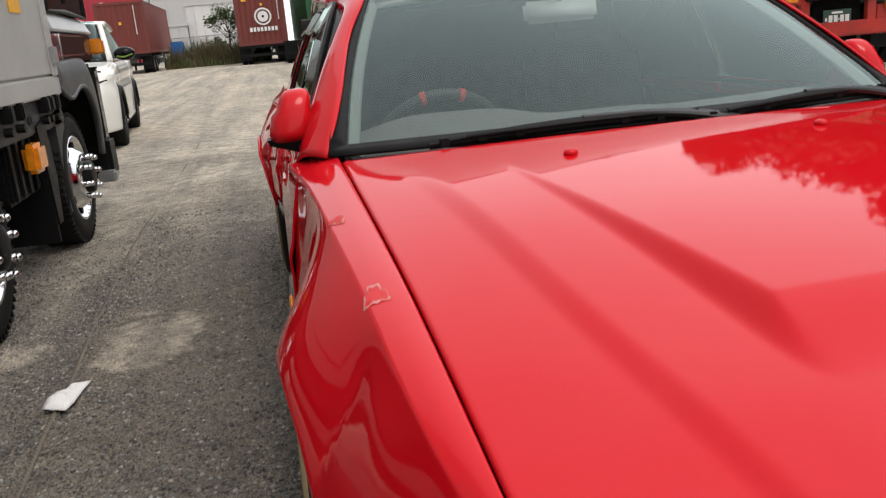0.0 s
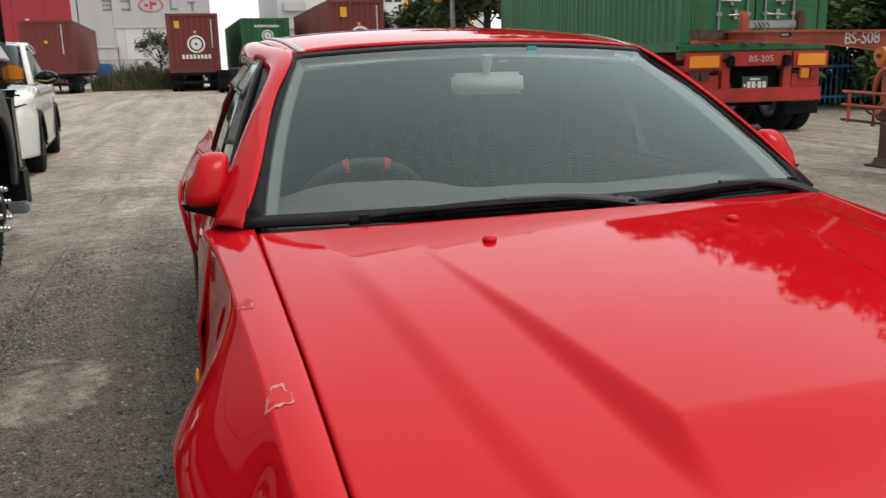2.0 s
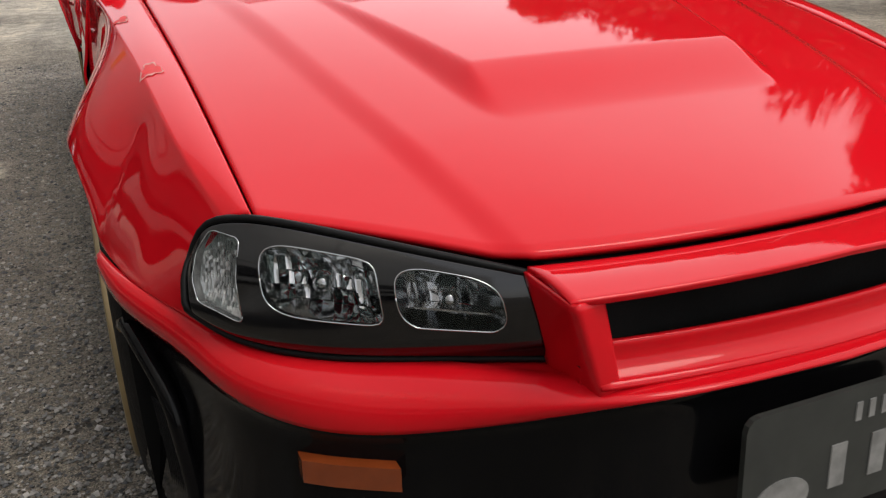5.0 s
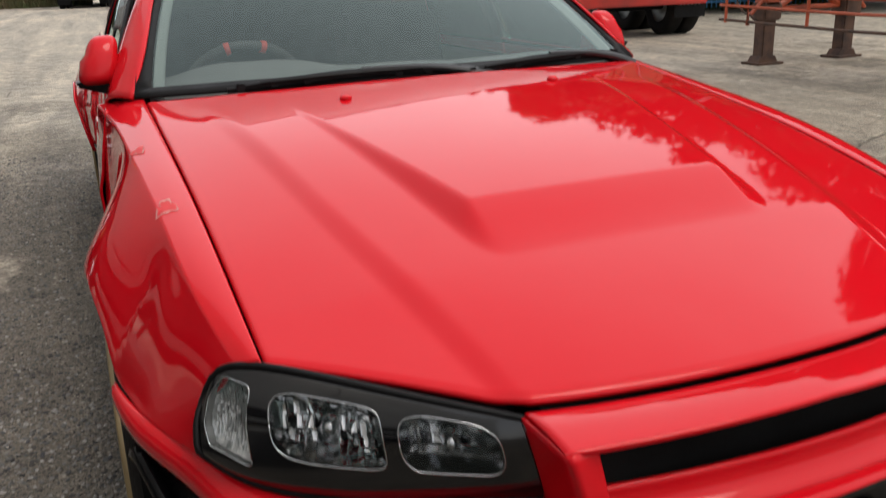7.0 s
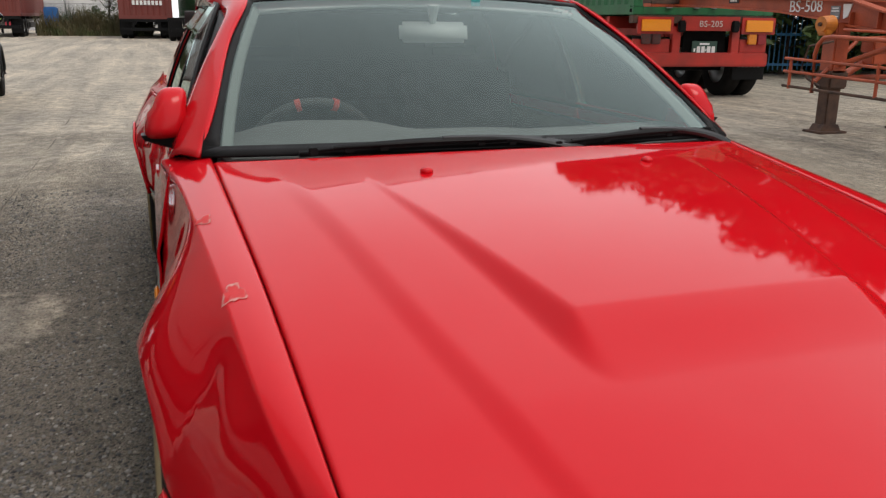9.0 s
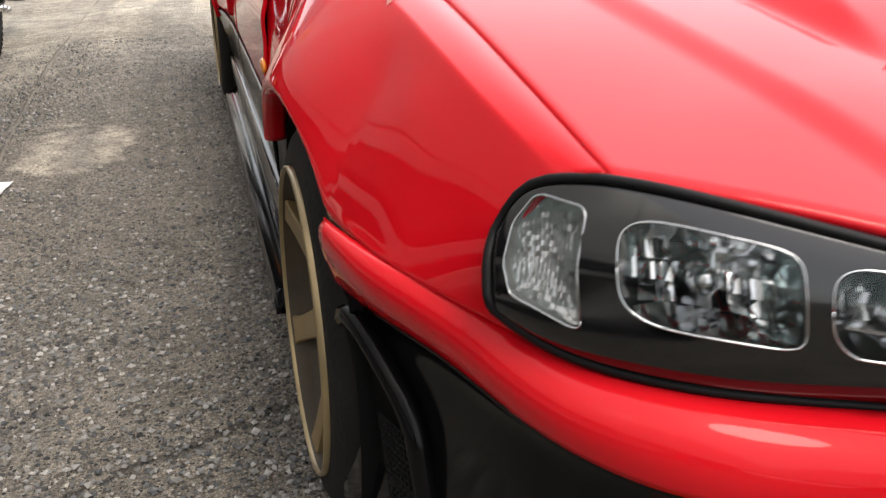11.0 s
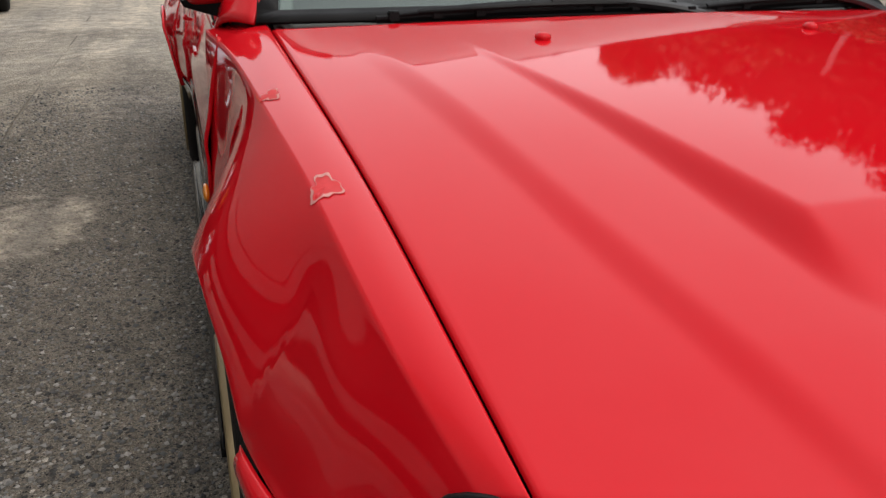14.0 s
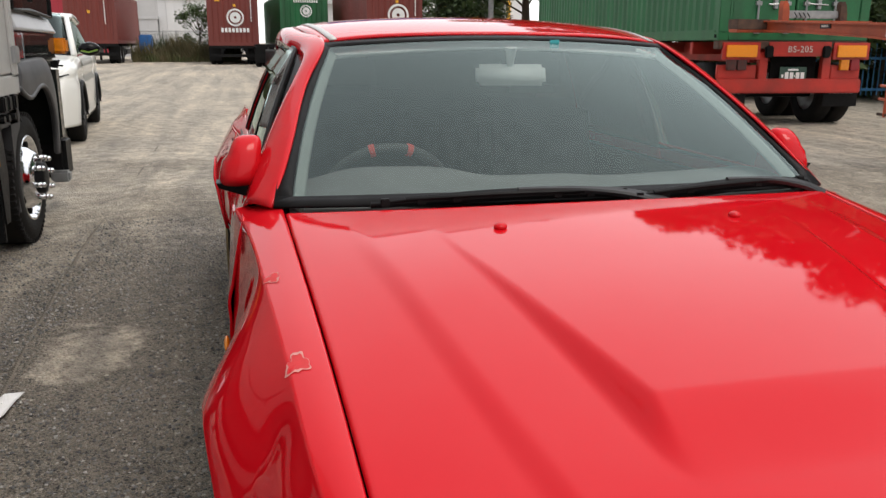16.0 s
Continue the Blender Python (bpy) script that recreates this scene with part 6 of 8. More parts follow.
for x0, x1 in ((-1.09, -0.60), (0.72, 1.20)):
    bm = bmesh.new()
    box(bm, x0, x1, -0.03, 0.0, 1.07, 1.25, 0.006)
    refl = part("reflector", bm, ORANGE_REFL, tr, "orange rear reflector")
    bm = bmesh.new()
    box(bm, x0 - 0.06, x1 + 0.06, 0.0, 0.05, 1.03, 1.29, 0.006)
    part("reflector_backing", bm, RED_STEEL, refl)
for x in (-0.46, 0.58):
    bm = bmesh.new()
    box(bm, x - 0.07, x + 0.07, 0.02, 0.12, 0.60, 1.14, 0.008)
    part("upright", bm, RED_STEEL, tr)
bm = bmesh.new()
box(bm, -1.20, 1.17, -0.02, 0.10, 0.52, 0.74, 0.02)
part("underrun_bar", bm, RED_STEEL, tr)
for x0, x1 in ((-1.18, -0.55), (0.68, 1.17)):
    bm = bmesh.new()
    box(bm, x0, x1, 0.06, 0.14, 0.74, 0.95, 0.01)
    part("wing_plate", bm, RED_STEEL, tr)
    for k, m2 in enumerate((AMBER, RED_LENS)):
        bm = bmesh.new()
        xx = x0 + 0.12 + 0.17 * k
        box(bm, xx, xx + 0.15, 0.0, 0.06, 0.87, 1.04, 0.01)
        part("tail_lamp", bm, m2 if x0 > 0 else DIRTY_LENS, tr, "weathered tail lamp")
bm = bmesh.new()
box(bm, -0.18, 0.26, 0.02, 0.03, 0.70, 0.92, 0.004)
pl = part("number_plate", bm, PLATE_GREEN, tr, "dark green number plate with white bars")
bm = bmesh.new()
for x, w in ((-0.115, 0.04), (-0.045, 0.075), (0.035, 0.075), (0.085, 0.02), (0.135, 0.075), (0.215, 0.075)):
    hgt = 0.03 if w < 0.03 else (0.05 if w < 0.05 else 0.115)
    box(bm, x - 0.02 - w * 0.4, x - 0.02 + w * 0.4, 0.014, 0.02, 0.782 - hgt / 2, 0.782 + hgt / 2, 0.002)
box(bm, -0.05, 0.12, 0.014, 0.02, 0.862, 0.892, 0.002)
part("plate_bars", bm, WHITE_PAINT, pl)
bm = bmesh.new()
box(bm, -0.30, 0.44, 0.10, 0.14, 0.74, 1.10)
part("rear_shadow_box", bm, BLACK_MATT, tr)
for x in (-0.42, 0.52):
    bm = bmesh.new()
    box(bm, x - 0.05, x + 0.08, -0.05, 0.02, 1.06, 1.24, 0.02)
    part("rubber_buffer", bm, BLACK_TRIM, tr)
for y in (0.70, 2.00):
    bm = bmesh.new()
    rod(bm, (-0.95, y, 0.49), (0.95, y, 0.49), 0.07)
    part("axle", bm, BLACK_TRIM, tr)
    for x in (-1.09, -0.78, 0.78, 1.09):
        dual_wheel(tr, x, y, 0.49)
for x in (-0.94, 0.94):
    bm = bmesh.new()
    box(bm, x - 0.29, x + 0.29, 0.14, 0.155, 0.30, 0.80, 0.004)
    fl = part("mud_flap", bm, BLACK_TRIM, tr)
    bm = bmesh.new()
    for k in range(6):
        box(bm, x - 0.20 + 0.07 * k, x - 0.155 + 0.07 * k, 0.134, 0.14, 0.50, 0.57)
    part("flap_bars", bm, mat("faded_grey_paint", (0.16, 0.16, 0.155), 0.8, var=0.3, scale=40), fl)
bm = bmesh.new()
for x in (-1.0, 1.0):
    box(bm, x - 0.05, x + 0.05, 8.2, 8.35, 0.0, 1.1, 0.01)
part("landing_leg", bm, RED_STEEL, tr)


def plain_chassis(at, rz, label, material):
    """A dark flat chassis under a far container."""
    c = thing("trailer_chassis", label, "trailer", "trailers by the fence", at, rz)
    top = 1.0
    bm = bmesh.new()
    for x in (-0.5, 0.5):
        box(bm, x - 0.07, x + 0.07, 0.1, 12.2, top - 0.28, top, 0.01)
    for y in (0.1, 2, 4, 6, 8, 10, 12):
        box(bm, -1.2, 1.2, y - 0.08, y + 0.08, top - 0.14, top, 0.01)
    part("frame", bm, material, c)
    bm = bmesh.new()
    box(bm, -1.15, 1.15, 0.02, 0.10, 0.40, 0.56, 0.01)
    for x in (-0.6, 0.6):
        box(bm, x - 0.05, x + 0.05, 0.03, 0.10, 0.5, top, 0.01)
    part("underrun_bar", bm, material, c)
    # dark boxes added to stand for the shaded mass under the deck
    bm = bmesh.new()
    for x in (-0.8, 0.8):
        box(bm, x - 0.25, x + 0.25, 3.4, 5.0, 0.32, 0.78, 0.03)
        box(bm, x - 0.22, x + 0.22, 5.6, 8.6, 0.40, 0.70, 0.03)
    part("underside_shade_box", bm, material, c)
    for y in (1.2, 2.4):
        for x in (-1.06, -0.76, 0.76, 1.06):
            dual_wheel(c, x, y, 0.45)
    for x in (-0.95, 0.95):
        bm = bmesh.new()
        box(bm, x - 0.28, x + 0.28, 0.5, 0.52, 0.2, 0.9)
        part("mud_flap", bm, BLACK_TRIM, c)
    for x in (-0.9, 0.9):
        bm = bmesh.new()
        box(bm, x - 0.06, x + 0.06, 9.6, 9.75, 0.0, 0.95, 0.01)
        part("landing_leg", bm, material, c)
    return c


for cont in (red_l, red_t, green2, red_2):
    loc = cont.matrix_world.translation
    rz = math.degrees(cont.matrix_world.to_euler().z)
    g = ground_z(loc.x, loc.y + 2)
    c = plain_chassis((loc.x, loc.y, g), rz, "dark steel chassis under a freight container", BLACK_TRIM)
    c.scale = (1, 1, (loc.z - g) / 1.0)
plain_chassis((1.25, 38.0, ground_z(1.25, 38)), 0.0, "empty dark chassis parked beside the containers", BLACK_TRIM)

# ---- the empty orange chassis ----
CX = 7.08
oc = thing("skeletal_chassis", "empty orange skeletal chassis with rust, propped on landing legs", "trailer", "", (CX, 0, 0.015))
bm = bmesh.new()
box(bm, -1.02, 1.2, 10.30, 10.52, 1.42, 1.59, 0.01)
part("front_bolster", bm, ORANGE, oc)
bm = bmesh.new()
box(bm, -1.025, -0.52, 10.285, 10.53, 1.46, 1.60, 0.006)
part("rusty_pad", bm, RUST, oc)
BEAM_TOP = ((10.4, 1.575), (9.46, 1.54), (7.0, 1.45), (6.55, 1.33), (-1.6, 1.26))
BEAM_LOW = ((10.4, 1.45), (9.4, 1.41), (8.12, 1.34), (7.44, 1.26), (7.1, 1.20), (6.55, 1.14), (5.9, 0.98), (-1.6, 0.90))
for x in (-0.55, 0.55):
    bm = bmesh.new()
    prism(bm, list(BEAM_TOP) + list(reversed(BEAM_LOW)), 0, x - 0.012, x + 0.012)
    beam = part("main_beam", bm, ORANGE, oc)
    bm = bmesh.new()
    for pts in (BEAM_TOP, BEAM_LOW):
        for (y0, z0), (y1, z1) in zip(pts, pts[1:]):
            vs = [bm.verts.new((x + sx * 0.075, y, z + sz * 0.010)) for y, z in ((y0, z0), (y1, z1)) for sx in (-1, 1) for sz in (-1, 1)]
            bmesh.ops.convex_hull(bm, input=vs)
    part("flange", bm, ORANGE, beam)
    for y in (7.0, 6.62, 5.2, 3.6):
        bm = bmesh.new()
        box(bm, x - 0.07, x + 0.07, y - 0.008, y + 0.008, 1.15, 1.33)
        part("web_stiffener", bm, ORANGE, beam)
letters("fleet_lettering", "BS-508", 0.19, pose(-0.568, 7.74, 1.395, 90, 0, -90), WHITE_PAINT, oc, 0.003)
bm = bmesh.new()
box(bm, -0.570, -0.563, 7.20, 7.34, 1.26, 1.40)
lab = part("grey_label", bm, GREY_INK, oc)
bm = bmesh.new()
for z, w in ((1.375, 0.09), (1.345, 0.11), (1.285, 0.10)):
    box(bm, -0.573, -0.5695, 7.27 - w / 2, 7.27 + w / 2, z - 0.007, z + 0.007)
part("label_bars", bm, WHITE_PAINT, lab)
bm = bmesh.new()
prism(bm, [(7.16, 1.42), (7.03, 1.42), (7.08, 1.28), (7.14, 1.26)], 0, -0.573, -0.563)
part("pale_label", bm, WHITE_PAINT, oc)
for x in (-0.22, 0.735):
    bm = bmesh.new()
    prism(bm, [(x - 0.055, 1.59), (x + 0.055, 1.59), (x + 0.055, 1.70), (x + 0.035, 1.80), (x + 0.0, 1.86), (x - 0.04, 1.86), (x - 0.055, 1.82)], 1, 10.36, 10.46)
    part("guide_horn", bm, ORANGE if x < 0 else RUST, oc, "worn guide horn for the container's corner")
bm = bmesh.new()
box(bm, -0.15, 0.68, 10.40, 10.43, 1.62, 1.73, 0.01)
part("junction_panel", bm, GALV, oc)
bm = bmesh.new()
for k in range(4):
    pipe(bm, [(-0.08 + 0.07 * k, 10.37, 1.70), (-0.06 + 0.07 * k, 10.33, 1.64), (-0.09 + 0.08 * k, 10.36, 1.60)], 0.007, 5)
part("air_hose", bm, BLACK_TRIM, oc)
bm = bmesh.new()
box(bm, -0.574, -0.562, 8.95, 9.15, 1.455, 1.515, 0.002)
mp = part("maker_plate", bm, INK, oc)
bm = bmesh.new()
for k in range(5):
    box(bm, -0.578, -0.573, 8.99 + 0.026 * k, 9.008 + 0.026 * k, 1.474, 1.498)
part("plate_bars", bm, WHITE_PAINT, mp)
for y in (9.6, 8.0, 5.0, 3.0, 1.0, -1.0):
    bm = bmesh.new()
    zc = 1.50 if y > 8.5 else (1.40 if y > 7 else 1.0)
    box(bm, -0.55, 0.55, y - 0.05, y + 0.05, zc - 0.08, zc + 0.05, 0.006)
    part("cross_member", bm, ORANGE, oc)
for x in (-0.615, 0.615):
    bm = bmesh.new()
    box(bm, x - 0.10, x + 0.10, 7.05, 7.25, 0.66, 1.22, 0.014)
    leg = part("landing_leg", bm, ORANGE, oc, "orange and rusty landing leg")
    bm = bmesh.new()
    box(bm, x - 0.13, x + 0.13, 7.03, 7.27, 0.50, 0.70, 0.02)
    part("leg_collar", bm, RUST, leg, "rusty dark collar")
    bm = bmesh.new()
    box(bm, x - 0.088, x + 0.088, 7.07, 7.23, 0.05, 0.52, 0.012)
    part("inner_leg", bm, RUST, leg)
    bm = bmesh.new()
    box(bm, x - 0.19, x + 0.19, 7.0, 7.30, 0.0, 0.028, 0.008)
    prism(bm, [(x - 0.15, 0.02), (x + 0.15, 0.02), (x + 0.10, 0.10), (x - 0.10, 0.10)], 1, 7.06, 7.24)
    part("foot", bm, RUST, leg)
    for a, b, r in (((x - 0.26 * (1 if x < 0 else -1), 7.12, 0.58), (x + 0.26 * (1 if x < 0 else -1), 7.12, 1.02), 0.024), ((x * 0.75, 7.15, 0.64), (-x * 0.3, 7.10, 1.00), 0.042), ((x, 7.1, 0.75), (x * 0.9, 6.2, 1.06), 0.03)):
        bm = bmesh.new()
        rod(bm, a, b, r)
        part("brace", bm, ORANGE, leg)
bm = bmesh.new()
rod(bm, (-0.50, 7.15, 0.62), (0.50, 7.15, 0.62), 0.03)
part("cross_tie", bm, ORANGE, oc)
bm = bmesh.new()
rod(bm, (-0.60, 7.15, 1.18), (0.60, 7.15, 1.18), 0.028)
part("cross_shaft", bm, ORANGE, oc)
bm = bmesh.new()
rod(bm, (-0.86, 7.15, 1.20), (-0.72, 7.15, 1.20), 0.085, 0.10, 20)
box(bm, -0.85, -0.73, 7.08, 7.22, 1.08, 1.20, 0.02)
gearbox = part("gear_box", bm, mat("yellow_orange_paint", (0.62, 0.20, 0.02), 0.5, var=0.3, scale=12, base2=(0.40, 0.12, 0.02)), oc, "yellow-orange gear case of the landing legs")
bm = bmesh.new()
rod(bm, (-0.885, 7.15, 1.20), (-0.855, 7.15, 1.20), 0.022, 0.022, 10)
part("crank_stub", bm, RUST, gearbox)
bm = bmesh.new()
box(bm, -0.26, 0.02, 6.95, 7.15, 0.90, 1.06, 0.012)
box(bm, -0.24, 0.00, 6.96, 7.14, 0.77, 0.895, 0.012)
part("tool_box", bm, ORANGE, oc)
guard = part("side_guard", bmesh.new(), ORANGE, oc, "orange tubular side guard")
for z in (0.83, 0.69, 0.53):
    bm = bmesh.new()
    pipe(bm, [(-1.12, 7.34, z), (-1.12, 5.4, z - 0.05), (-1.12, 1.0, z - 0.06)], 0.016, 7)
    part("rail", bm, ORANGE if z > 0.6 else RUST, guard)
for y in (7.24, 6.03, 4.8, 3.6, 2.4):
    bm = bmesh.new()
    pipe(bm, [(-1.12, y, 0.50), (-1.12, y, 0.83)], 0.018, 6)
    part("upright", bm, ORANGE, guard)
bm = bmesh.new()
pipe(bm, [(-1.12, 6.88, 0.48), (-1.12, 6.90, 0.88), (-1.12, 6.87, 0.99), (-1.12, 6.80, 1.06), (-1.12, 6.68, 1.075), (-1.12, 5.5, 1.04), (-1.12, 2.0, 1.0)], 0.023, 8)
part("hoop", bm, ORANGE, guard, smooth=True)
bm = bmesh.new()
pipe(bm, [(-1.05, 6.61, 1.15), (-1.05, 5.5, 1.11), (-1.05, 2.0, 1.08)], 0.016, 6)
part("upper_rail", bm, ORANGE, guard)
for y in (6.4, 4.8, 3.0):
    bm = bmesh.new()
    pipe(bm, [(-1.12, y, 1.06), (-0.55, y, 1.08)], 0.02, 6)
    part("bracket", bm, ORANGE, guard)
bm = bmesh.new()
pipe(bm, [(-0.80, 7.0, 1.02), (-1.10, 7.02, 0.97), (-1.10, 7.06, 0.85), (-1.10, 7.10, 0.72), (-1.10, 6.98, 0.62), (-1.10, 6.80, 0.56), (-1.10, 6.80, 0.50)], 0.013, 6)
part("hanging_chain", bm, RUST, oc)
for y in (-0.6, 0.7):
    for x in (-1.06, -0.76, 0.76, 1.06):
        dual_wheel(oc, x, y, 0.45)

# ---- the tipper-sided lorry beside the car ----
tk = thing("lorry", "silver-panelled lorry with a black cab and polished wheels", "lorry", "", (-2.02, 0, 0))
bm = bmesh.new()
box(bm, -2.35, 0.0, -5.5, 5.03, 1.08, 3.80, 0.02)
body = part("cargo_body", bm, ALU, tk, "silver cargo body panel")
bm = bmesh.new()
box(bm, -0.10, 0.012, -5.5, 5.05, 0.975, 1.085, 0.01)
part("lower_rail", bm, ALU, body)
for y in (-1.2, 1.9, 4.985):
    bm = bmesh.new()
    box(bm, 0.0, 0.018, y - 0.045, y + 0.045, 1.085, 3.75, 0.005)
    part("panel_frame", bm, ALU, body)
for z in (1.20, 1.75, 2.3):
    bm = bmesh.new()
    box(bm, 0.012, 0.034, 4.93, 5.04, z - 0.05, z + 0.05, 0.006)
    part("hinge", bm, GALV, body)
bm = bmesh.new()
box(bm, 0.001, 0.006, 4.35, 4.55, 1.42, 1.72)
part("yellow_label", bm, YELLOW, body)
bm = bmesh.new()
box(bm, -0.16, -0.02, -5.4, 5.06, 0.80, 0.975, 0.01)
rail = part("side_rail", bm, GREY_PLASTIC, tk)
for y in (3.95, 4.15, 4.62, 4.72, 4.85):
    bm = bmesh.new()
    box(bm, -0.03, 0.035, y - 0.03, y + 0.03, 0.90, 0.985, 0.008)
    rod(bm, (-0.02, y, 0.86), (0.02, y, 0.86), 0.022)
    part("tie_hook", bm, BLACK_TRIM, rail)
bm = bmesh.new()
box(bm, -0.03, 0.0, 4.35, 4.50, 0.86, 0.91, 0.01)
part("side_marker", bm, INK, rail)
bm = bmesh.new()
box(bm, -1.95, -0.45, -5.4, 6.1, 0.55, 0.85, 0.02)
part("chassis", bm, BLACK_MATT, tk)
guard_rail = part("side_guard", bmesh.new(), GALV, tk, "silver side guard rails")
for z in (0.46, 0.70):
    bm = bmesh.new()
    box(bm, -0.06, -0.025, -2.1, 2.75, z - 0.045, z + 0.045, 0.012)
    part("rail", bm, ALU, guard_rail)
for y in (-1.8, 0.3, 2.4):
    bm = bmesh.new()
    box(bm, -0.12, -0.06, y - 0.03, y + 0.03, 0.40, 0.86, 0.008)
    part("upright", bm, GREY_PLASTIC, guard_rail)
# cab
def cab_side(u, v):
    y = 5.14 + 1.24 * u
    z = 1.02 + 1.95 * v
    lean = 0.05 * clamp(v - 0.3) + 0.07 * clamp((u - 0.7) / 0.3) ** 2
    return (-0.03 - lean - 0.02 * (1 - math.sin(math.pi * clamp(u))) , y - 0.10 * clamp((v - 0.35) / 0.65) * u, z)
surface("cab_side", cab_side, 24, 24, TRUCK_BLACK, tk, "glossy black cab side", thick=0.05, flip=False)
bm = bmesh.new()
box(bm, -2.30, -0.12, 5.16, 6.22, 0.85, 2.95, 0.08)
part("cab_shell", bm, TRUCK_BLACK, tk)
bm = bmesh.new()
prism(bm, [(5.18, 1.46), (5.60, 1.47), (6.20, 1.45), (6.26, 2.45), (5.18, 2.45)], 0, -0.04, -0.012)
part("side_window", bm, GLASS_CAB, tk, "dark cab side window")
bm = bmesh.new()
pipe(bm, [(-0.014, 5.16, 2.45), (-0.010, 5.16, 1.46), (-0.010, 5.60, 1.465), (-0.012, 6.22, 1.44), (-0.02, 6.28, 2.46)], 0.016, 6)
pipe(bm, [(-0.012, 5.66, 1.52), (-0.018, 5.70, 2.45)], 0.016, 6)
part("window_frame", bm, BLACK_TRIM, tk)
surface("belt_moulding", lambda u, v: (-0.034 + 0.045 * v, 5.08 + 1.16 * u, 1.478 - 0.050 * u - (0.135 - 0.045 * u) * v), 12, 8, BELT_SKY_GREY, tk, "sloped ledge under the cab windows, grey for the sky it reflects", thick=0.02, flip=True)
bm = bmesh.new()
box(bm, -0.06, 0.016, 5.045, 5.20, 1.165, 1.325, 0.014)
cl = part("rear_lamp_cluster", bm, RED_LENS, tk, "red and clear lamp cluster behind the cab door")
bm = bmesh.new()
box(bm, -0.02, 0.021, 5.055, 5.19, 1.215, 1.305, 0.008)
part("clear_lens", bm, SMOKED_LENS, cl, "smoked clear lens")
bm = bmesh.new()
pipe(bm, [(0.018, 5.20, 1.17), (0.020, 5.20, 1.325)], 0.007, 6)
part("chrome_edge", bm, CHROME, cl, "chrome edge")
bm = bmesh.new()
box(bm, -0.12, -0.004, 5.08, 6.24, 1.14, 1.345, 0.02)
part("lower_panel", bm, TRUCK_BLACK, tk)
bm = bmesh.new()
box(bm, -0.05, 0.004, 5.24, 5.90, 1.185, 1.325, 0.02)
st = part("step_panel", bm, TRUCK_BLACK, tk, "glossy black panel between chrome strips")
for z in (1.195, 1.318):
    bm = bmesh.new()
    box(bm, -0.01, 0.012, 5.06, 5.90, z - 0.006, z + 0.006, 0.002)
    part("chrome_strip", bm, CHROME, st)
bm = bmesh.new()
box(bm, -0.10, 0.055, 6.30, 6.42, 1.19, 1.30, 0.015)
part("indicator", bm, AMBER, tk, "amber indicator lamp")
# mudguard: a broad grey wing whose front edge curls down before the wheel
outer_edge = curve3((0, 0.2, 0.4, 0.55, 0.7, 0.85, 1.0), [(-0.004, 5.06, 1.165), (0.000, 5.45, 1.175), (-0.002, 5.82, 1.165), (-0.012, 6.02, 1.10), (-0.022, 6.12, 0.96), (-0.028, 6.14, 0.74), (-0.032, 6.09, 0.50)])
inner_edge = curve3((0, 0.2, 0.4, 0.55, 0.7, 0.85, 1.0), [(0.010, 5.04, 1.01), (0.016, 5.27, 0.94), (0.018, 5.52, 0.995), (0.014, 5.76, 0.96), (0.006, 5.93, 0.82), (-0.006, 6.00, 0.66), (-0.018, 6.02, 0.50)])
mg = surface("mudguard", lambda u, v: tuple(Vector(lerp(outer_edge(v), inner_edge(v), u)) + Vector((0.020 * math.sin(math.pi * u), 0, 0))), 10, 40, GREY_FENDER, tk, "grey plastic mudguard", thick=0.03)
bm = bmesh.new()
pipe(bm, [inner_edge(t) for t in np.linspace(0, 1, 30)], 0.016, 6)
part("arch_lip", bm, GREY_FENDER, mg, smooth=True)
bm = bmesh.new()
box(bm, -0.75, -0.26, 4.78, 6.02, 0.30, 1.12, 0.02)
part("wheel_well", bm, BLACK_MATT, tk)
bm = bmesh.new()
prism(bm, [(4.98, 0.99), (5.06, 0.93), (5.14, 0.80), (5.10, 0.84), (5.02, 0.60), (4.96, 0.30), (4.86, 0.30), (4.88, 0.92)], 0, -0.30, -0.02)
part("guard_flap", bm, GREY_PLASTIC, mg)
bm = bmesh.new()
box(bm, -0.30, 0.002, 6.10, 6.30, 0.55, 1.13, 0.05)
part("bumper_side", bm, TRUCK_BLACK, tk, "glossy black corner of the front bumper")
bm = bmesh.new()
box(bm, -0.35, 0.005, 6.18, 6.42, 0.30, 0.60, 0.03)
part("bumper_corner", bm, BLACK_TRIM, tk)
bm = bmesh.new()
box(bm, -0.10, 0.03, 6.10, 6.20, 0.28, 0.36, 0.015)
part("step", bm, GALV, tk)
# black guard and flap between the two steered axles
bm = bmesh.new()
box(bm, -0.45, -0.06, 3.98, 4.62, 0.50, 0.84, 0.02)
grd = part("inner_guard", bm, BLACK_TRIM, tk)
bm = bmesh.new()
for k in range(5):
    box(bm, -0.06, -0.045, 4.02 + 0.12 * k, 4.06 + 0.12 * k, 0.52, 0.82, 0.005)
part("guard_rib", bm, BLACK_TRIM, grd)
bm = bmesh.new()
box(bm, -0.42, -0.02, 4.50, 4.53, 0.20, 0.56, 0.004)
part("mud_flap", bm, BLACK_TRIM, tk)
bm = bmesh.new()
prism(bm, [(4.45, 0.84), (4.62, 0.88), (4.66, 0.55), (4.60, 0.30), (4.52, 0.30), (4.50, 0.60)], 0, -0.34, -0.01)
part("wheel_guard_edge", bm, BLACK_TRIM, tk)
bm = bmesh.new()
box(bm, -0.05, 0.03, 4.22, 4.40, 0.62, 0.77, 0.022)
part("side_lamp", bm, AMBER, tk, "amber side lamp")


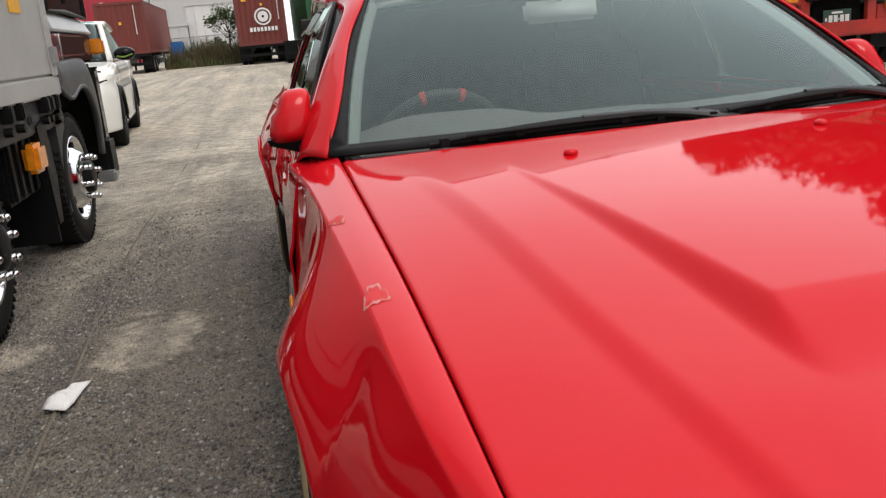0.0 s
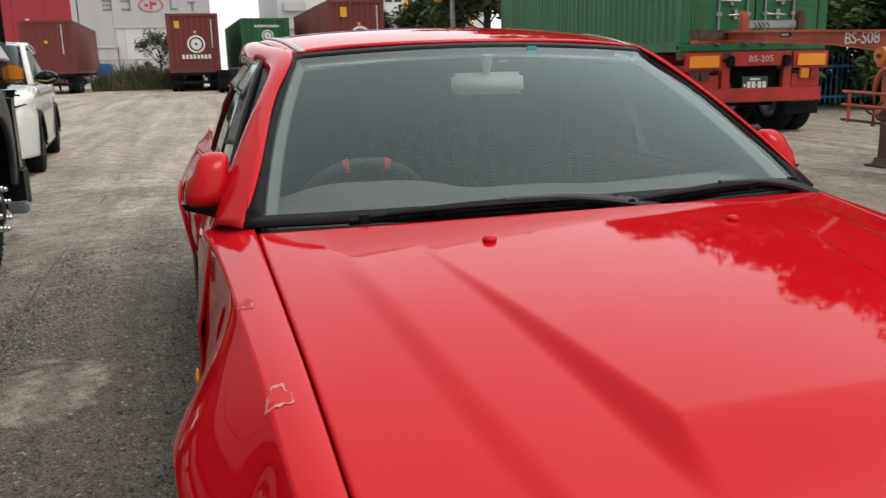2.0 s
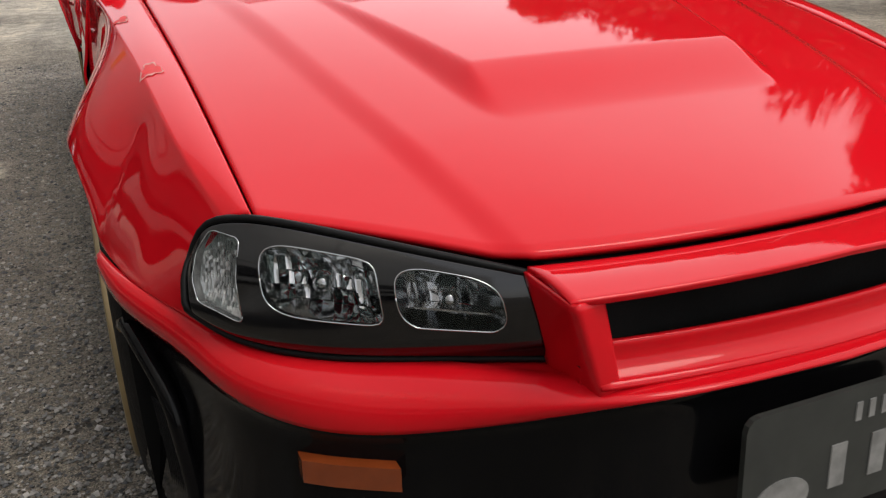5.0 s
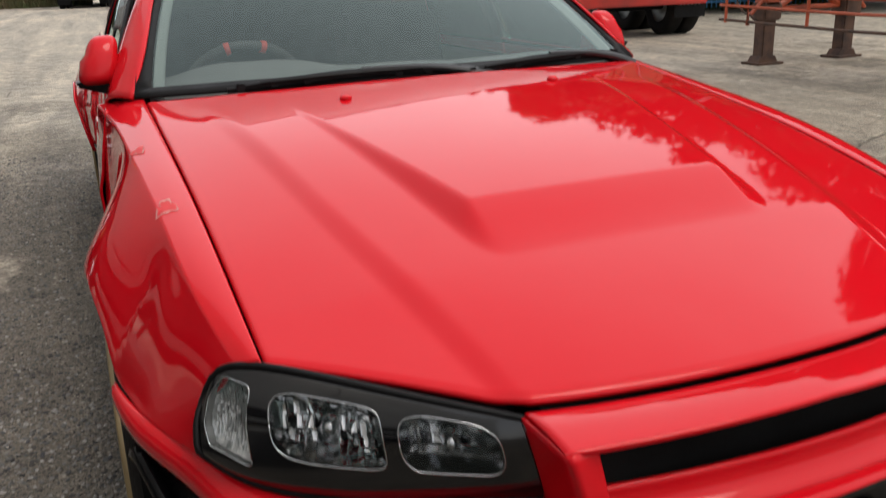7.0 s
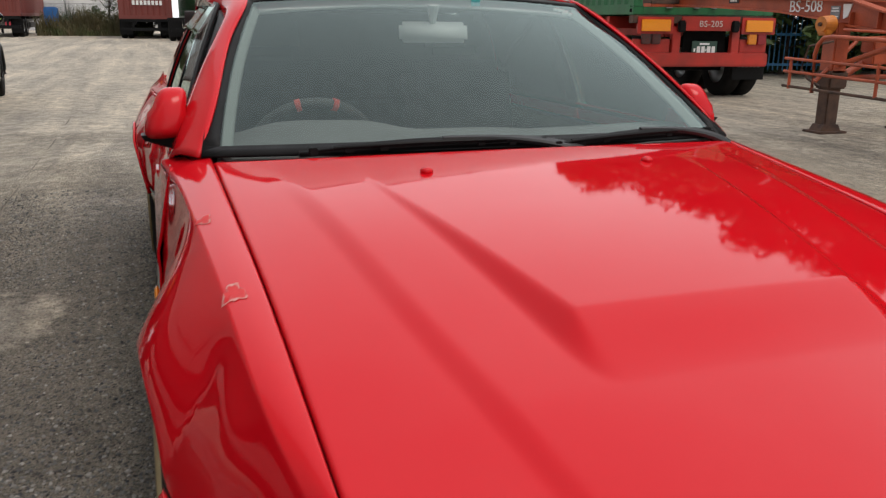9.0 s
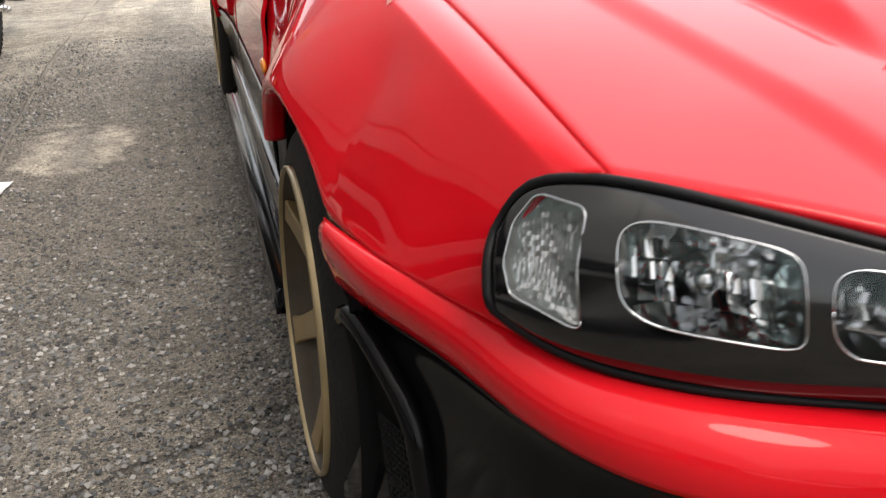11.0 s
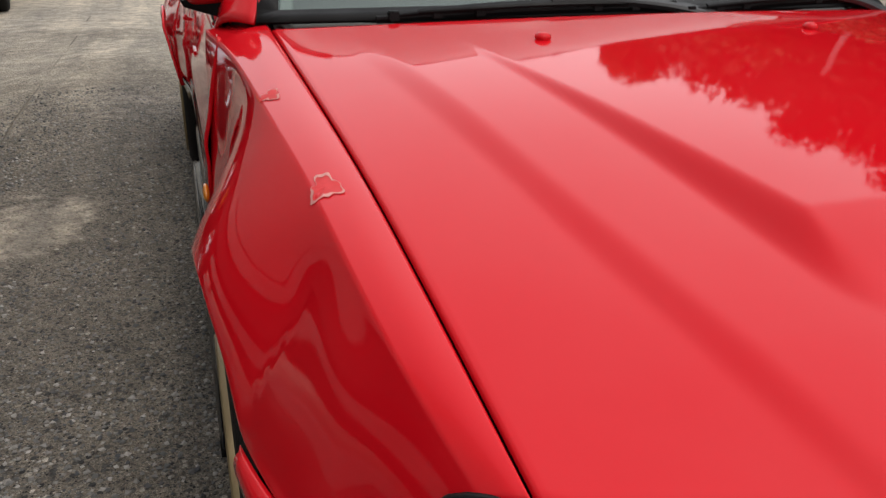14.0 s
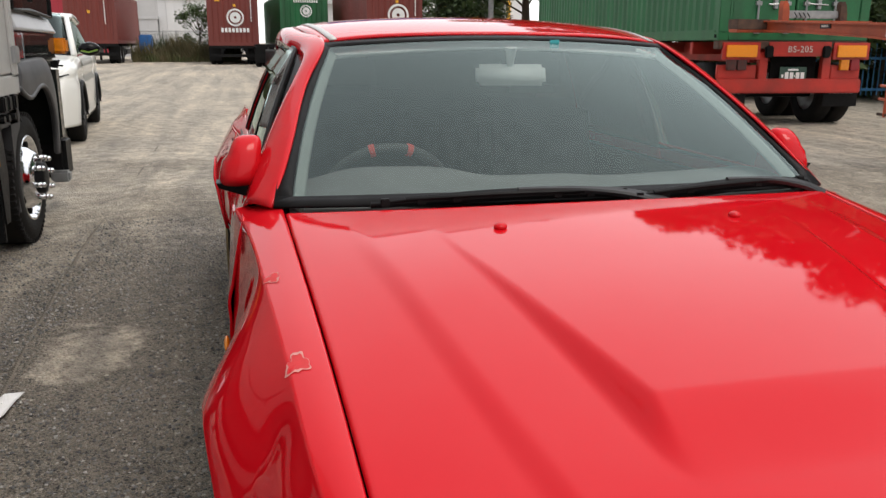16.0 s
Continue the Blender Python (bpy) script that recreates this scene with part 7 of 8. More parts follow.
def steer_wheel(y, z):
    w = part("steer_wheel", bmesh.new(), RUBBER, tk, "polished steel lorry wheel with long chrome nuts")
    w.matrix_local = pose(-0.015, y, z)
    r = 0.405
    bm = bmesh.new()
    lathe(bm, [(-0.02, 0.255), (-0.002, 0.275), (0.0, 0.34), (-0.02, 0.39), (-0.045, r), (-0.22, r), (-0.25, 0.38), (-0.25, 0.26)], 72)
    part("tyre", bm, RUBBER, w, smooth=True)
    bm = bmesh.new()
    for k in range(60):
        a = k * math.tau / 60
        rot = Matrix.Rotation(a, 4, "X")
        box(bm, -0.05, -0.012, -0.008, 0.008, r - 0.028, r + 0.002, 0, rot)
    tagged(part("tread_rubber", bm, RUBBER, w), kind="stuff")
    bm = bmesh.new()
    lathe(bm, [(-0.03, 0.258), (-0.004, 0.262), (-0.006, 0.25), (-0.05, 0.235), (-0.055, 0.21), (0.01, 0.17), (0.035, 0.15), (0.04, 0.10)], 72)
    part("disc", bm, CHROME, w, "polished wheel disc", smooth=True)
    bm = bmesh.new()
    lathe(bm, [(0.035, 0.102), (0.075, 0.095), (0.085, 0.06), (0.085, 0.001)], 40)
    part("hub_cap", bm, BLACK_TRIM, w, smooth=True)
    for k in range(8):
        a = k * math.tau / 8 + 0.2
        c, s2 = math.cos(a), math.sin(a)
        bm = bmesh.new()
        rod(bm, (0.03, 0.130 * c, 0.130 * s2), (0.085, 0.130 * c, 0.130 * s2), 0.018, 0.016, 6)
        bmesh.ops.create_uvsphere(bm, u_segments=10, v_segments=6, radius=0.017, matrix=Matrix.Translation((0.088, 0.130 * c, 0.130 * s2)))
        part("wheel_nut", bm, CHROME, w, smooth=True)
        bm = bmesh.new()
        rod(bm, (-0.048, 0.20 * math.cos(a + 0.4), 0.20 * math.sin(a + 0.4)), (-0.018, 0.20 * math.cos(a + 0.4), 0.20 * math.sin(a + 0.4)), 0.026, seg=14)
        part("vent_hole", bm, BLACK_MATT, w)


steer_wheel(5.21, 0.452)
steer_wheel(3.34, 0.445)
for y in (-2.8, -4.1):
    dual_wheel(tk, -0.16, y, 0.42)
    dual_wheel(tk, -0.46, y, 0.42)

# ---- the white compact parked behind the lorry ----
sv = thing("parked_car", "pearl white compact crossover with black mirrors", "car", "", (-3.40, 9.65, 0.09), 5.0)
prof_hood = spline((0.0, 0.06, 0.25, 0.9, 1.05), (0.62, 0.74, 0.90, 1.00, 1.02))
def sv_lower(side):
    def f(u, v):
        y = 4.2 * u
        top = prof_hood(y) if y < 1.05 else 1.02 + 0.03 * (y - 1.05) / 3.1
        nose = 0.16 * (1 - clamp(y / 0.5)) ** 2 + 0.12 * (1 - clamp((4.2 - y) / 0.4)) ** 2
        bot = 0.24
        for yc in (0.86, 3.42):
            bot = max(bot, 0.33 + math.sqrt(max(0.37 ** 2 - (y - yc) ** 2, 0)) if abs(y - yc) < 0.37 else 0.24)
        z = bot + (top - bot) * v
        x = 0.86 - nose - 0.05 * clamp((v - 0.85) / 0.15) ** 2 + 0.02 * math.sin(math.pi * v) - 0.025 * math.exp(-((z - 0.78) / 0.05) ** 2)
        return (side * x, y, z)
    return f
for side in (-1, 1):
    surface("body_side", sv_lower(side), 90, 20, PEARL, sv, thick=0.02, flip=side < 0)
    for yc in (0.86, 3.42):
        bm = bmesh.new()
        pipe(bm, [(side * 0.872, yc + 0.385 * math.cos(a), 0.33 + 0.385 * math.sin(a)) for a in np.linspace(-0.1, math.pi + 0.1, 20)], 0.03, 6)
        part("arch_trim", bm, BLACK_TRIM, sv, smooth=True)
        w = part("wheel", bmesh.new(), RUBBER, sv)
        bm = bmesh.new()
        truck_tyre(bm, (side * 0.77, yc, 0.33), 0.33, 0.21)
        part("tyre", bm, RUBBER, w, smooth=True)
        bm = bmesh.new()
        lathe(bm, [(side * 0.86, 0.215), (side * 0.85, 0.20), (side * 0.80, 0.19)], 40)
        for k in range(5):
            a = k * math.tau / 5
            rod(bm, (side * 0.845, 0, 0), (side * 0.855, 0.2 * math.cos(a), 0.2 * math.sin(a)), 0.03, 0.022, 6)
        for v in bm.verts:
            v.co += Vector((0, yc, 0.33))
        part("rim", bm, GREY_PLASTIC, w)
    surface("side_window", lambda u, v, s=side: (s * (0.825 - 0.135 * v), 1.12 + 2.3 * u + 0.55 * v * (1 - u) - 0.25 * v * u, 1.03 + 0.02 * u + 0.42 * v * (1 - 0.12 * (2 * u - 1) ** 2)), 20, 8, GLASS_CAB, sv, "dark side windows", thick=0.01, flip=side < 0)
    bm = bmesh.new()
    pipe(bm, [(side * 0.81, 0.98, 1.03), (side * 0.74, 1.45, 1.30), (side * 0.685, 1.85, 1.48), (side * 0.675, 2.6, 1.53), (side * 0.675, 3.5, 1.46)], 0.036, 8)
    part("roof_rail", bm, PEARL, sv, smooth=True)
    bm = bmesh.new()
    bmesh.ops.create_uvsphere(bm, u_segments=16, v_segments=10, radius=1.0)
    for v in bm.verts:
        v.co = Vector((side * 0.97 + v.co.x * 0.13, 1.22 + v.co.y * 0.09, 1.10 + v.co.z * 0.085))
    mr = part("door_mirror", bm, BLACK_GLOSS, sv, "black door mirror with a lime stripe", smooth=True)
    bm = bmesh.new()
    pipe(bm, [(side * 0.88, 1.128, 1.075), (side * 0.97, 1.115, 1.06), (side * 1.07, 1.14, 1.09)], 0.010, 5)
    part("stripe", bm, mat("lime_stripe", (0.14, 0.24, 0.03), 0.4, var=0.1, scale=20), mr)
    bm = bmesh.new()
    vs = [bm.verts.new((side * x, y, z)) for x, y, z in ((0.50, -0.02, 0.62), (0.54, 0.0, 0.74), (0.80, 0.20, 0.62), (0.83, 0.44, 0.82), (0.76, 0.20, 0.80), (0.68, 0.05, 0.60))]
    bmesh.ops.convex_hull(bm, input=vs)
    part("headlamp", bm, LAMP_RIBBED, sv, "dark swept headlamp with chrome edge")
    bm = bmesh.new()
    pipe(bm, [(side * 0.52, -0.03, 0.74), (side * 0.70, 0.08, 0.80), (side * 0.79, 0.22, 0.82), (side * 0.845, 0.45, 0.84)], 0.012, 6)
    part("lamp_edge", bm, BLACK_GLOSS, sv, smooth=True)
surface("bonnet", lambda u, v: ((2 * u - 1) * (0.822 - 0.16 * (1 - clamp((0.02 + 1.03 * v) / 0.5)) ** 2), 0.02 + 1.03 * v + 0.06 * (2 * u - 1) ** 2 * (1 - v), prof_hood(0.02 + 1.03 * v) + 0.004 + 0.03 * (1 - (2 * u - 1) ** 2)), 20, 16, PEARL, sv, thick=0.02)
surface("nose", lambda u, v: ((2 * u - 1) * 0.72, -0.04 + 0.12 * abs(2 * u - 1) ** 3, 0.24 + 0.48 * v), 20, 8, PEARL, sv, thick=0.03, flip=True)
bm = bmesh.new()
box(bm, -0.48, 0.48, -0.075, -0.03, 0.50, 0.72, 0.02)
box(bm, -0.60, 0.60, -0.075, -0.02, 0.22, 0.36, 0.02)
part("grille", bm, BLACK_GLOSS, sv)
surface("windscreen", lambda u, v: ((2 * u - 1) * (0.77 - 0.15 * v), 1.00 + 0.85 * v, 1.03 + 0.50 * v + 0.03 * (1 - (2 * u - 1) ** 2)), 12, 10, GLASS_CAB, sv, thick=0.005)
surface("roof", lambda u, v: ((2 * u - 1) * 0.68, 1.85 + 1.75 * v, 1.54 + 0.05 * math.sin(math.pi * v) - 0.03 * (2 * u - 1) ** 2), 12, 12, PEARL, sv, thick=0.03)
surface("tailgate", lambda u, v: ((2 * u - 1) * (0.62 + 0.16 * v), 3.60 + 0.52 * v, 1.52 - 0.85 * v), 10, 10, PEARL, sv, thick=0.03)
bm = bmesh.new()
box(bm, -0.74, 0.74, 0.25, 4.0, 0.22, 0.98, 0.05)
box(bm, -0.56, 0.56, 1.9, 3.5, 0.9, 1.45, 0.05)
part("cabin_core", bm, BLACK_MATT, sv)

# ---- big sheds behind ----
def shed(name, label, x0, x1, y0, y1, z1, material, pitch=2.6):
    b = thing(name, label, "building", at=((x0 + x1) / 2, y0, 0))
    h = (x1 - x0) / 2
    bm = bmesh.new()
    box(bm, -h, h, 0.06, y1 - y0, -0.5, z1)
    part("wall", bm, material, b)
    n = max(1, round((x1 - x0) / pitch))
    for k in range(n):
        bm = bmesh.new()
        a = -h + 2 * h * k / n
        box(bm, a + 0.015, a + 2 * h / n - 0.015, 0.0, 0.06, -0.5, z1 - 0.1, 0.01)
        part("cladding_panel", bm, material if k % 3 else WALL_PALE if material is WALL_WHITE else material, b)
    bm = bmesh.new()
    box(bm, -h - 0.1, h + 0.1, -0.08, y1 - y0 + 0.1, z1 - 0.1, z1 + 0.12, 0.02)
    part("parapet", bm, WALL_GREY, b)
    return b, h


yk, h = shed("warehouse", "tall white cold-store warehouse with vertical cladding panels", -12.2, 0.95, 95, 125, 10.9, WALL_DULL, 1.65)
bm = bmesh.new()
for z in (3.9, 6.6):
    box(bm, -h, h, -0.02, 0.0, z - 0.03, z + 0.03)
part("joint_band", bm, WALL_GREY, yk)
# the sign: grey glyph-like bars and a red oval ring
for cx, bars in ((-3.75, ((0, 0.45, 0.9, 0.16), (0, 0, 0.8, 0.14), (0, -0.45, 0.9, 0.16), (0.4, 0, 0.14, 1.0))), (-1.9, ((0, 0.42, 0.9, 0.16), (0, -0.42, 0.9, 0.16), (0.4, 0, 0.14, 1.0))), (2.9, ((-0.3, 0, 0.16, 1.0), (0.05, -0.4, 0.6, 0.16))), (4.7, ((0.05, -0.15, 0.15, 0.8), (0.0, 0.25, 0.8, 0.15)))):
    bm = bmesh.new()
    for dx, dz, w, hh in bars:
        box(bm, cx + dx - w / 2, cx + dx + w / 2, -0.06, 0.0, 8.0 + dz - hh / 2, 8.0 + dz + hh / 2)
    part("sign_character", bm, GREY_INK, yk, "dark grey sign character as bars")
bm = bmesh.new()
n = 48
ring = [[bm.verts.new((0.6 + 1.25 * q * math.cos(k * math.tau / n), -d, 8.0 + 0.72 * q * math.sin(k * math.tau / n))) for k in range(n)] for q, d in ((0.90, 0.0), (0.90, 0.06), (1.0, 0.06), (1.0, 0.0))]
for a, b in zip(ring, ring[1:]):
    for k in range(n):
        bm.faces.new((a[k], a[(k + 1) % n], b[(k + 1) % n], b[k]))
for dx, w, hh, dz in ((-0.45, 0.35, 0.3, 0.0), (0.0, 0.2, 0.9, 0.0), (0.35, 0.45, 0.3, 0.15)):
    box(bm, 0.6 + dx - w / 2, 0.6 + dx + w / 2, -0.06, 0, 8.0 + dz - hh / 2, 8.0 + dz + hh / 2)
part("sign_emblem", bm, mat("sign_red", (0.50, 0.04, 0.07), 0.5, var=0.1, scale=5), yk, "red oval sign emblem")
ra, h = shed("warehouse_annex", "red-clad annex of the warehouse", -21.5, -12.3, 95, 118, 10.8, WALL_RED, 2.8)
bm = bmesh.new()
box(bm, h - 0.55, h, -0.02, 0.0, -0.5, 10.7)
part("grey_corner", bm, WALL_GREY, ra)
for z, w in ((4.6, 0.35), (5.9, 0.4)):
    bm = bmesh.new()
    box(bm, -0.35, -0.35 + w, -0.08, 0.0, z, z + 0.8, 0.02)
    part("vent_box", bm, WALL_WHITE, ra)
wt, h = shed("white_warehouse", "white warehouse with blue and teal bands", 8.57, 34.0, 100, 130, 15.0, WALL_WHITE, 3.2)
for z0, z1, m2 in ((10.9, 14.8, WALL_BLUE), (9.95, 10.35, WALL_TEAL)):
    bm = bmesh.new()
    box(bm, -h, h, -0.03, 0.0, z0, z1)
    part("band", bm, m2, wt)
bm = bmesh.new()
for k in range(4):
    box(bm, -1.2 + 1.15 * k, -0.3 + 1.15 * k, -0.05, 0, 8.6, 9.4)
part("sign_bars", bm, INK, wt, "dark sign characters as bars")
bm = bmesh.new()
box(bm, -3.8, -2.5, -0.05, 0, 8.9, 9.5)
box(bm, -3.6, -2.9, -0.05, 0, 8.4, 8.75)
part("sign_emblem", bm, mat("sign_blue", (0.05, 0.25, 0.5), 0.5, var=0.1, scale=5), wt)
for z in (5.6, 7.6):
    bm = bmesh.new()
    box(bm, -h + 0.6, -h + 3.2, -0.7, 0.0, z, z + 0.9, 0.05)
    part("cooling_unit", bm, WALL_GREY, wt)
for k in range(5):
    bm = bmesh.new()
    box(bm, -h + 15 + 2.0 * k, -h + 15.5 + 2.0 * k, -0.06, 0.0, 4.0, 10.0)
    part("rust_stripe", bm, YELLOW, wt)
ls, h = shed("low_shed", "low white corrugated shed behind the weeds", -6.6, -2.9, 70, 78, 4.6, WALL_WHITE, 0.6)
l2, h = shed("low_shed", "low grey lean-to shed behind the weeds", -9.3, -6.65, 69, 76, 3.1, WALL_GREY, 0.6)
bm = bmesh.new()
box(bm, -0.34, 0.34, -0.4, 0.4, 0.0, 1.5, 0.06)
drum = part("tarpaulin_stack", bm, BLUE_TARP, None)
drum.location = (-5.8, 51.0, ground_z(-5.8, 51.0))
tagged(drum, "stack covered with a bright blue tarpaulin by the weeds", "tarpaulin")


# ---- lamp posts, fences ----
def lamp_post(x, y, hgt, label, globe=False):
    p = thing("lamp_post", label, "lamp post", "", (x, y, ground_z(x, y)))
    bm = bmesh.new()
    rod(bm, (0, 0, 0), (0, 0, hgt), 0.14, 0.09, 12)
    part("pole", bm, GALV, p)
    if globe:
        bm = bmesh.new()
        bmesh.ops.create_uvsphere(bm, u_segments=16, v_segments=10, radius=0.23)
        for v in bm.verts:
            v.co = Vector((v.co.x - 0.75, v.co.y, v.co.z * 0.8 + 4.15))
        part("shade", bm, YELLOW, p, "yellow lamp shade", smooth=True)
        bm = bmesh.new()
        rod(bm, (0, 0, 4.3), (-0.6, 0, 4.25), 0.03)
        part("bracket", bm, GALV, p)
    return p


lamp_post(11.44, 40.0, 10.0, "grey concrete lamp post with a yellow shade", True)
lamp_post(16.2, 17.2, 9.0, "pale concrete pole behind the fence")


def bar_fence(x0, y0, x1, y1, hgt, n_bars, label):
    ln = math.hypot(x1 - x0, y1 - y0)
    fz = thing("blue_fence", label, "fence", "", (x0, y0, ground_z(x0, y0) - 0.02), math.degrees(math.atan2(y1 - y0, x1 - x0)))
    for k in range(int(ln / 2) + 1):
        bm = bmesh.new()
        box(bm, 2 * k - 0.04, 2 * k + 0.04, -0.04, 0.04, 0, hgt + 0.05, 0.006)
        part("post", bm, BLUE_PAINT, fz)
    for z in (0.25, hgt * 0.55, hgt - 0.1):
        bm = bmesh.new()
        box(bm, 0, ln, -0.02, 0.02, z - 0.03, z + 0.03, 0.005)
        part("rail", bm, BLUE_PAINT, fz)
    bm = bmesh.new()
    box(bm, -0.011, 0.011, -0.035, -0.015, 0.12, hgt)
    first = part("bar", bm, BLUE_PAINT, fz)
    for k in range(1, n_bars):
        ob = new("bar", first.data)
        ob.parent = fz
        ob.location = (ln * k / n_bars, 0, 0)
    return fz


bar_fence(11.0, 16.9, 23.0, 14.6, 1.75, 96, "blue painted steel bar fence behind the trailers")


def mesh_fence(x0, y0, x1, y1, hgt, label):
    ln = math.hypot(x1 - x0, y1 - y0)
    fz = thing("chain_link_fence", label, "fence", "", (x0, y0, ground_z(x0, y0)), math.degrees(math.atan2(y1 - y0, x1 - x0)))
    n = int(ln / 0.11)
    bm = bmesh.new()
    for k in range(-int(hgt / 0.11), n):
        for sgn in (1, -1):
            a = k * 0.11
            p, q = (a, 0.0), (a + hgt, hgt)
            if sgn < 0:
                p, q = (a, hgt), (a + hgt, 0.0)
            t0, t1 = max(0, -p[0] / hgt), min(1, (ln - p[0]) / hgt)
            if t1 <= t0:
                continue
            lo, hi = lerp(p, q, t0), lerp(p, q, t1)
            pipe(bm, [(lo[0], 0, lo[1] + 0.1), (hi[0], 0, hi[1] + 0.1)], 0.004, 3)
    part("wire_mesh", bm, mat("green_wire", (0.03, 0.07, 0.045), 0.5, var=0.2, scale=20), fz)
    for k in range(int(ln / 2.0) + 1):
        bm = bmesh.new()
        rod(bm, (2.0 * k, 0, 0), (2.0 * k, 0, hgt + 0.15), 0.03)
        part("post", bm, GALV, fz)
    bm = bmesh.new()
    rod(bm, (0, 0, hgt + 0.1), (ln, 0, hgt + 0.1), 0.02)
    part("top_rail", bm, GALV, fz)


mesh_fence(11.5, 18.2, 24.0, 15.6, 2.3, "green chain-link fence behind the blue bars")
mesh_fence(-6.2, 52.0, -0.4, 52.0, 1.6, "wire fence in front of the weeds")


# ---- plants ----
def tree(x, y, hgt, spread_r, label, seed, leaf=LEAF, n_leaf=5000, size=0.16):
    """A tapered trunk, limbs, and a crown of leaves gathered in uneven clumps."""
    rng = random.Random(seed)
    t = thing("tree", label, "tree", "trees behind the yard", (x, y, ground_z(x, y) - 0.05))
    bm = bmesh.new()
    top = Vector((rng.uniform(-0.3, 0.3), rng.uniform(-0.3, 0.3), hgt * 0.62))
    rod(bm, (0, 0, 0), top * 0.5, 0.028 * hgt, 0.018 * hgt, 9)
    rod(bm, top * 0.5, top, 0.018 * hgt, 0.008 * hgt, 8)
    clumps = []
    for k in range(20):
        a = rng.uniform(0, math.tau)
        zz = hgt * rng.uniform(0.28, 0.95)
        reach = spread_r * math.sqrt(max(0.05, 1 - ((zz / hgt - 0.55) / 0.5) ** 2)) * rng.uniform(0.45, 1.0)
        c = Vector((reach * math.cos(a), reach * math.sin(a), zz))
        clumps.append((c, spread_r * rng.uniform(0.22, 0.42)))
        rod(bm, top * min(0.95, zz / hgt * 0.8 + 0.1), c, 0.006 * hgt, 0.002 * hgt, 5)
    part("trunk", bm, BARK, t)
    verts, faces = [], []
    for _ in range(n_leaf):
        c, r = clumps[rng.randrange(len(clumps))]
        d = Vector((rng.gauss(0, 1), rng.gauss(0, 1), rng.gauss(0, 0.8)))
        p = c + d.normalized() * r * rng.uniform(0.35, 1.08)
        q = Euler((rng.uniform(-1, 1), rng.uniform(-1, 1), rng.uniform(0, 6.3))).to_matrix()
        s = size * rng.uniform(0.6, 1.3)
        b = len(verts)
        verts += [p + q @ Vector((0, -s, 0)), p + q @ Vector((s * 0.45, 0, s * 0.12)), p + q @ Vector((0, s, 0)), p + q @ Vector((-s * 0.45, 0, s * 0.12))]
        faces.append((b, b + 1, b + 2, b + 3))
    crown = raw("crown", verts, faces, leaf, t, smooth=False)
    tagged(crown, kind="stuff")
    return t


TREES = ((12, 53, 5.4, 3.0), (15.5, 53, 6.2, 3.0), (18.5, 47, 11.0, 4.0), (22, 44, 15.0, 4.6), (26, 38, 14.5, 4.4), (30, 36, 14.5, 4.4), (34, 33, 14.5, 4.4), (38, 31, 14.5, 4.4), (42, 28, 14.0, 4.2), (47, 28, 14.5, 4.4), (53, 27, 14.5, 4.4), (60, 26, 15.0, 4.6), (68, 26, 16.0, 4.8), (78, 27, 16.0, 4.8), (90, 28, 15.0, 4.8))
# each by its bearing from the car, its distance, its height and its spread
for k, (az, d, hh, rr) in enumerate(TREES):
    tree(d * math.sin(radians(az)), d * math.cos(radians(az)), hh, rr, "tall dense dark-green broadleaf tree behind the yard" if k > 1 else "bushy green tree beside the sheds", 11 + k, LEAF_DARK if k % 2 else LEAF, 9000 if hh > 7 else 5000, 0.30 if hh > 7 else 0.17)
for k, az in enumerate((39, 43, 47, 51, 56, 61)):
    tree(23.5 * math.sin(radians(az)), 23.5 * math.cos(radians(az)), 5.6, 3.2, "bushy dark-green tree behind the fences", 60 + k, LEAF_DARK if k % 2 else LEAF, 6000, 0.19)
for k, az in enumerate((31, 34, 37, 40, 43.5, 47, 51)):
    tree(21.5 * math.sin(radians(az)), 21.5 * math.cos(radians(az)), 2.9, 1.9, "low bushy green shrub behind the fences", 90 + k, LEAF if k % 2 else LEAF_DARK, 3500, 0.13)
tree(-3.0, 52.6, 3.3, 1.25, "small leafy shrub tree in the weeds", 77, LEAF, 1800, 0.10)


def weeds(x0, x1, y0, y1, n, hmax, seed, name="tall_weeds", label="dry tall grass and weeds by the fence", material=GRASS_DRY):
    rng = random.Random(seed)
    verts, faces = [], []
    for _ in range(n):
        x, y = rng.uniform(x0, x1), rng.uniform(y0, y1)
        hh = hmax * rng.uniform(0.3, 1.0) * (0.75 + 0.9 * noise.noise((x * 1.1, y * 0.8, seed)))
        a, w = rng.uniform(0, math.tau), 0.012 + 0.02 * rng.random()
        dx, dy = math.cos(a), math.sin(a)
        lean = rng.uniform(0.1, 0.7) * hh
        g = ground_z(x, y)
        b = len(verts)
        verts += [(x - dy * w, y + dx * w, g), (x + dy * w, y - dx * w, g), (x + dy * w * 0.7 + dx * lean * 0.4, y - dx * w * 0.7 + dy * lean * 0.4, g + hh * 0.6), (x - dy * w * 0.7 + dx * lean * 0.4, y + dx * w * 0.7 + dy * lean * 0.4, g + hh * 0.6), (x + dx * lean, y + dy * lean, g + hh)]
        faces += [(b, b + 1, b + 2, b + 3), (b + 3, b + 2, b + 4)]
    ob = raw(name, verts, faces, material, None, smooth=False)
    return tagged(ob, label, "grass", kind="stuff")


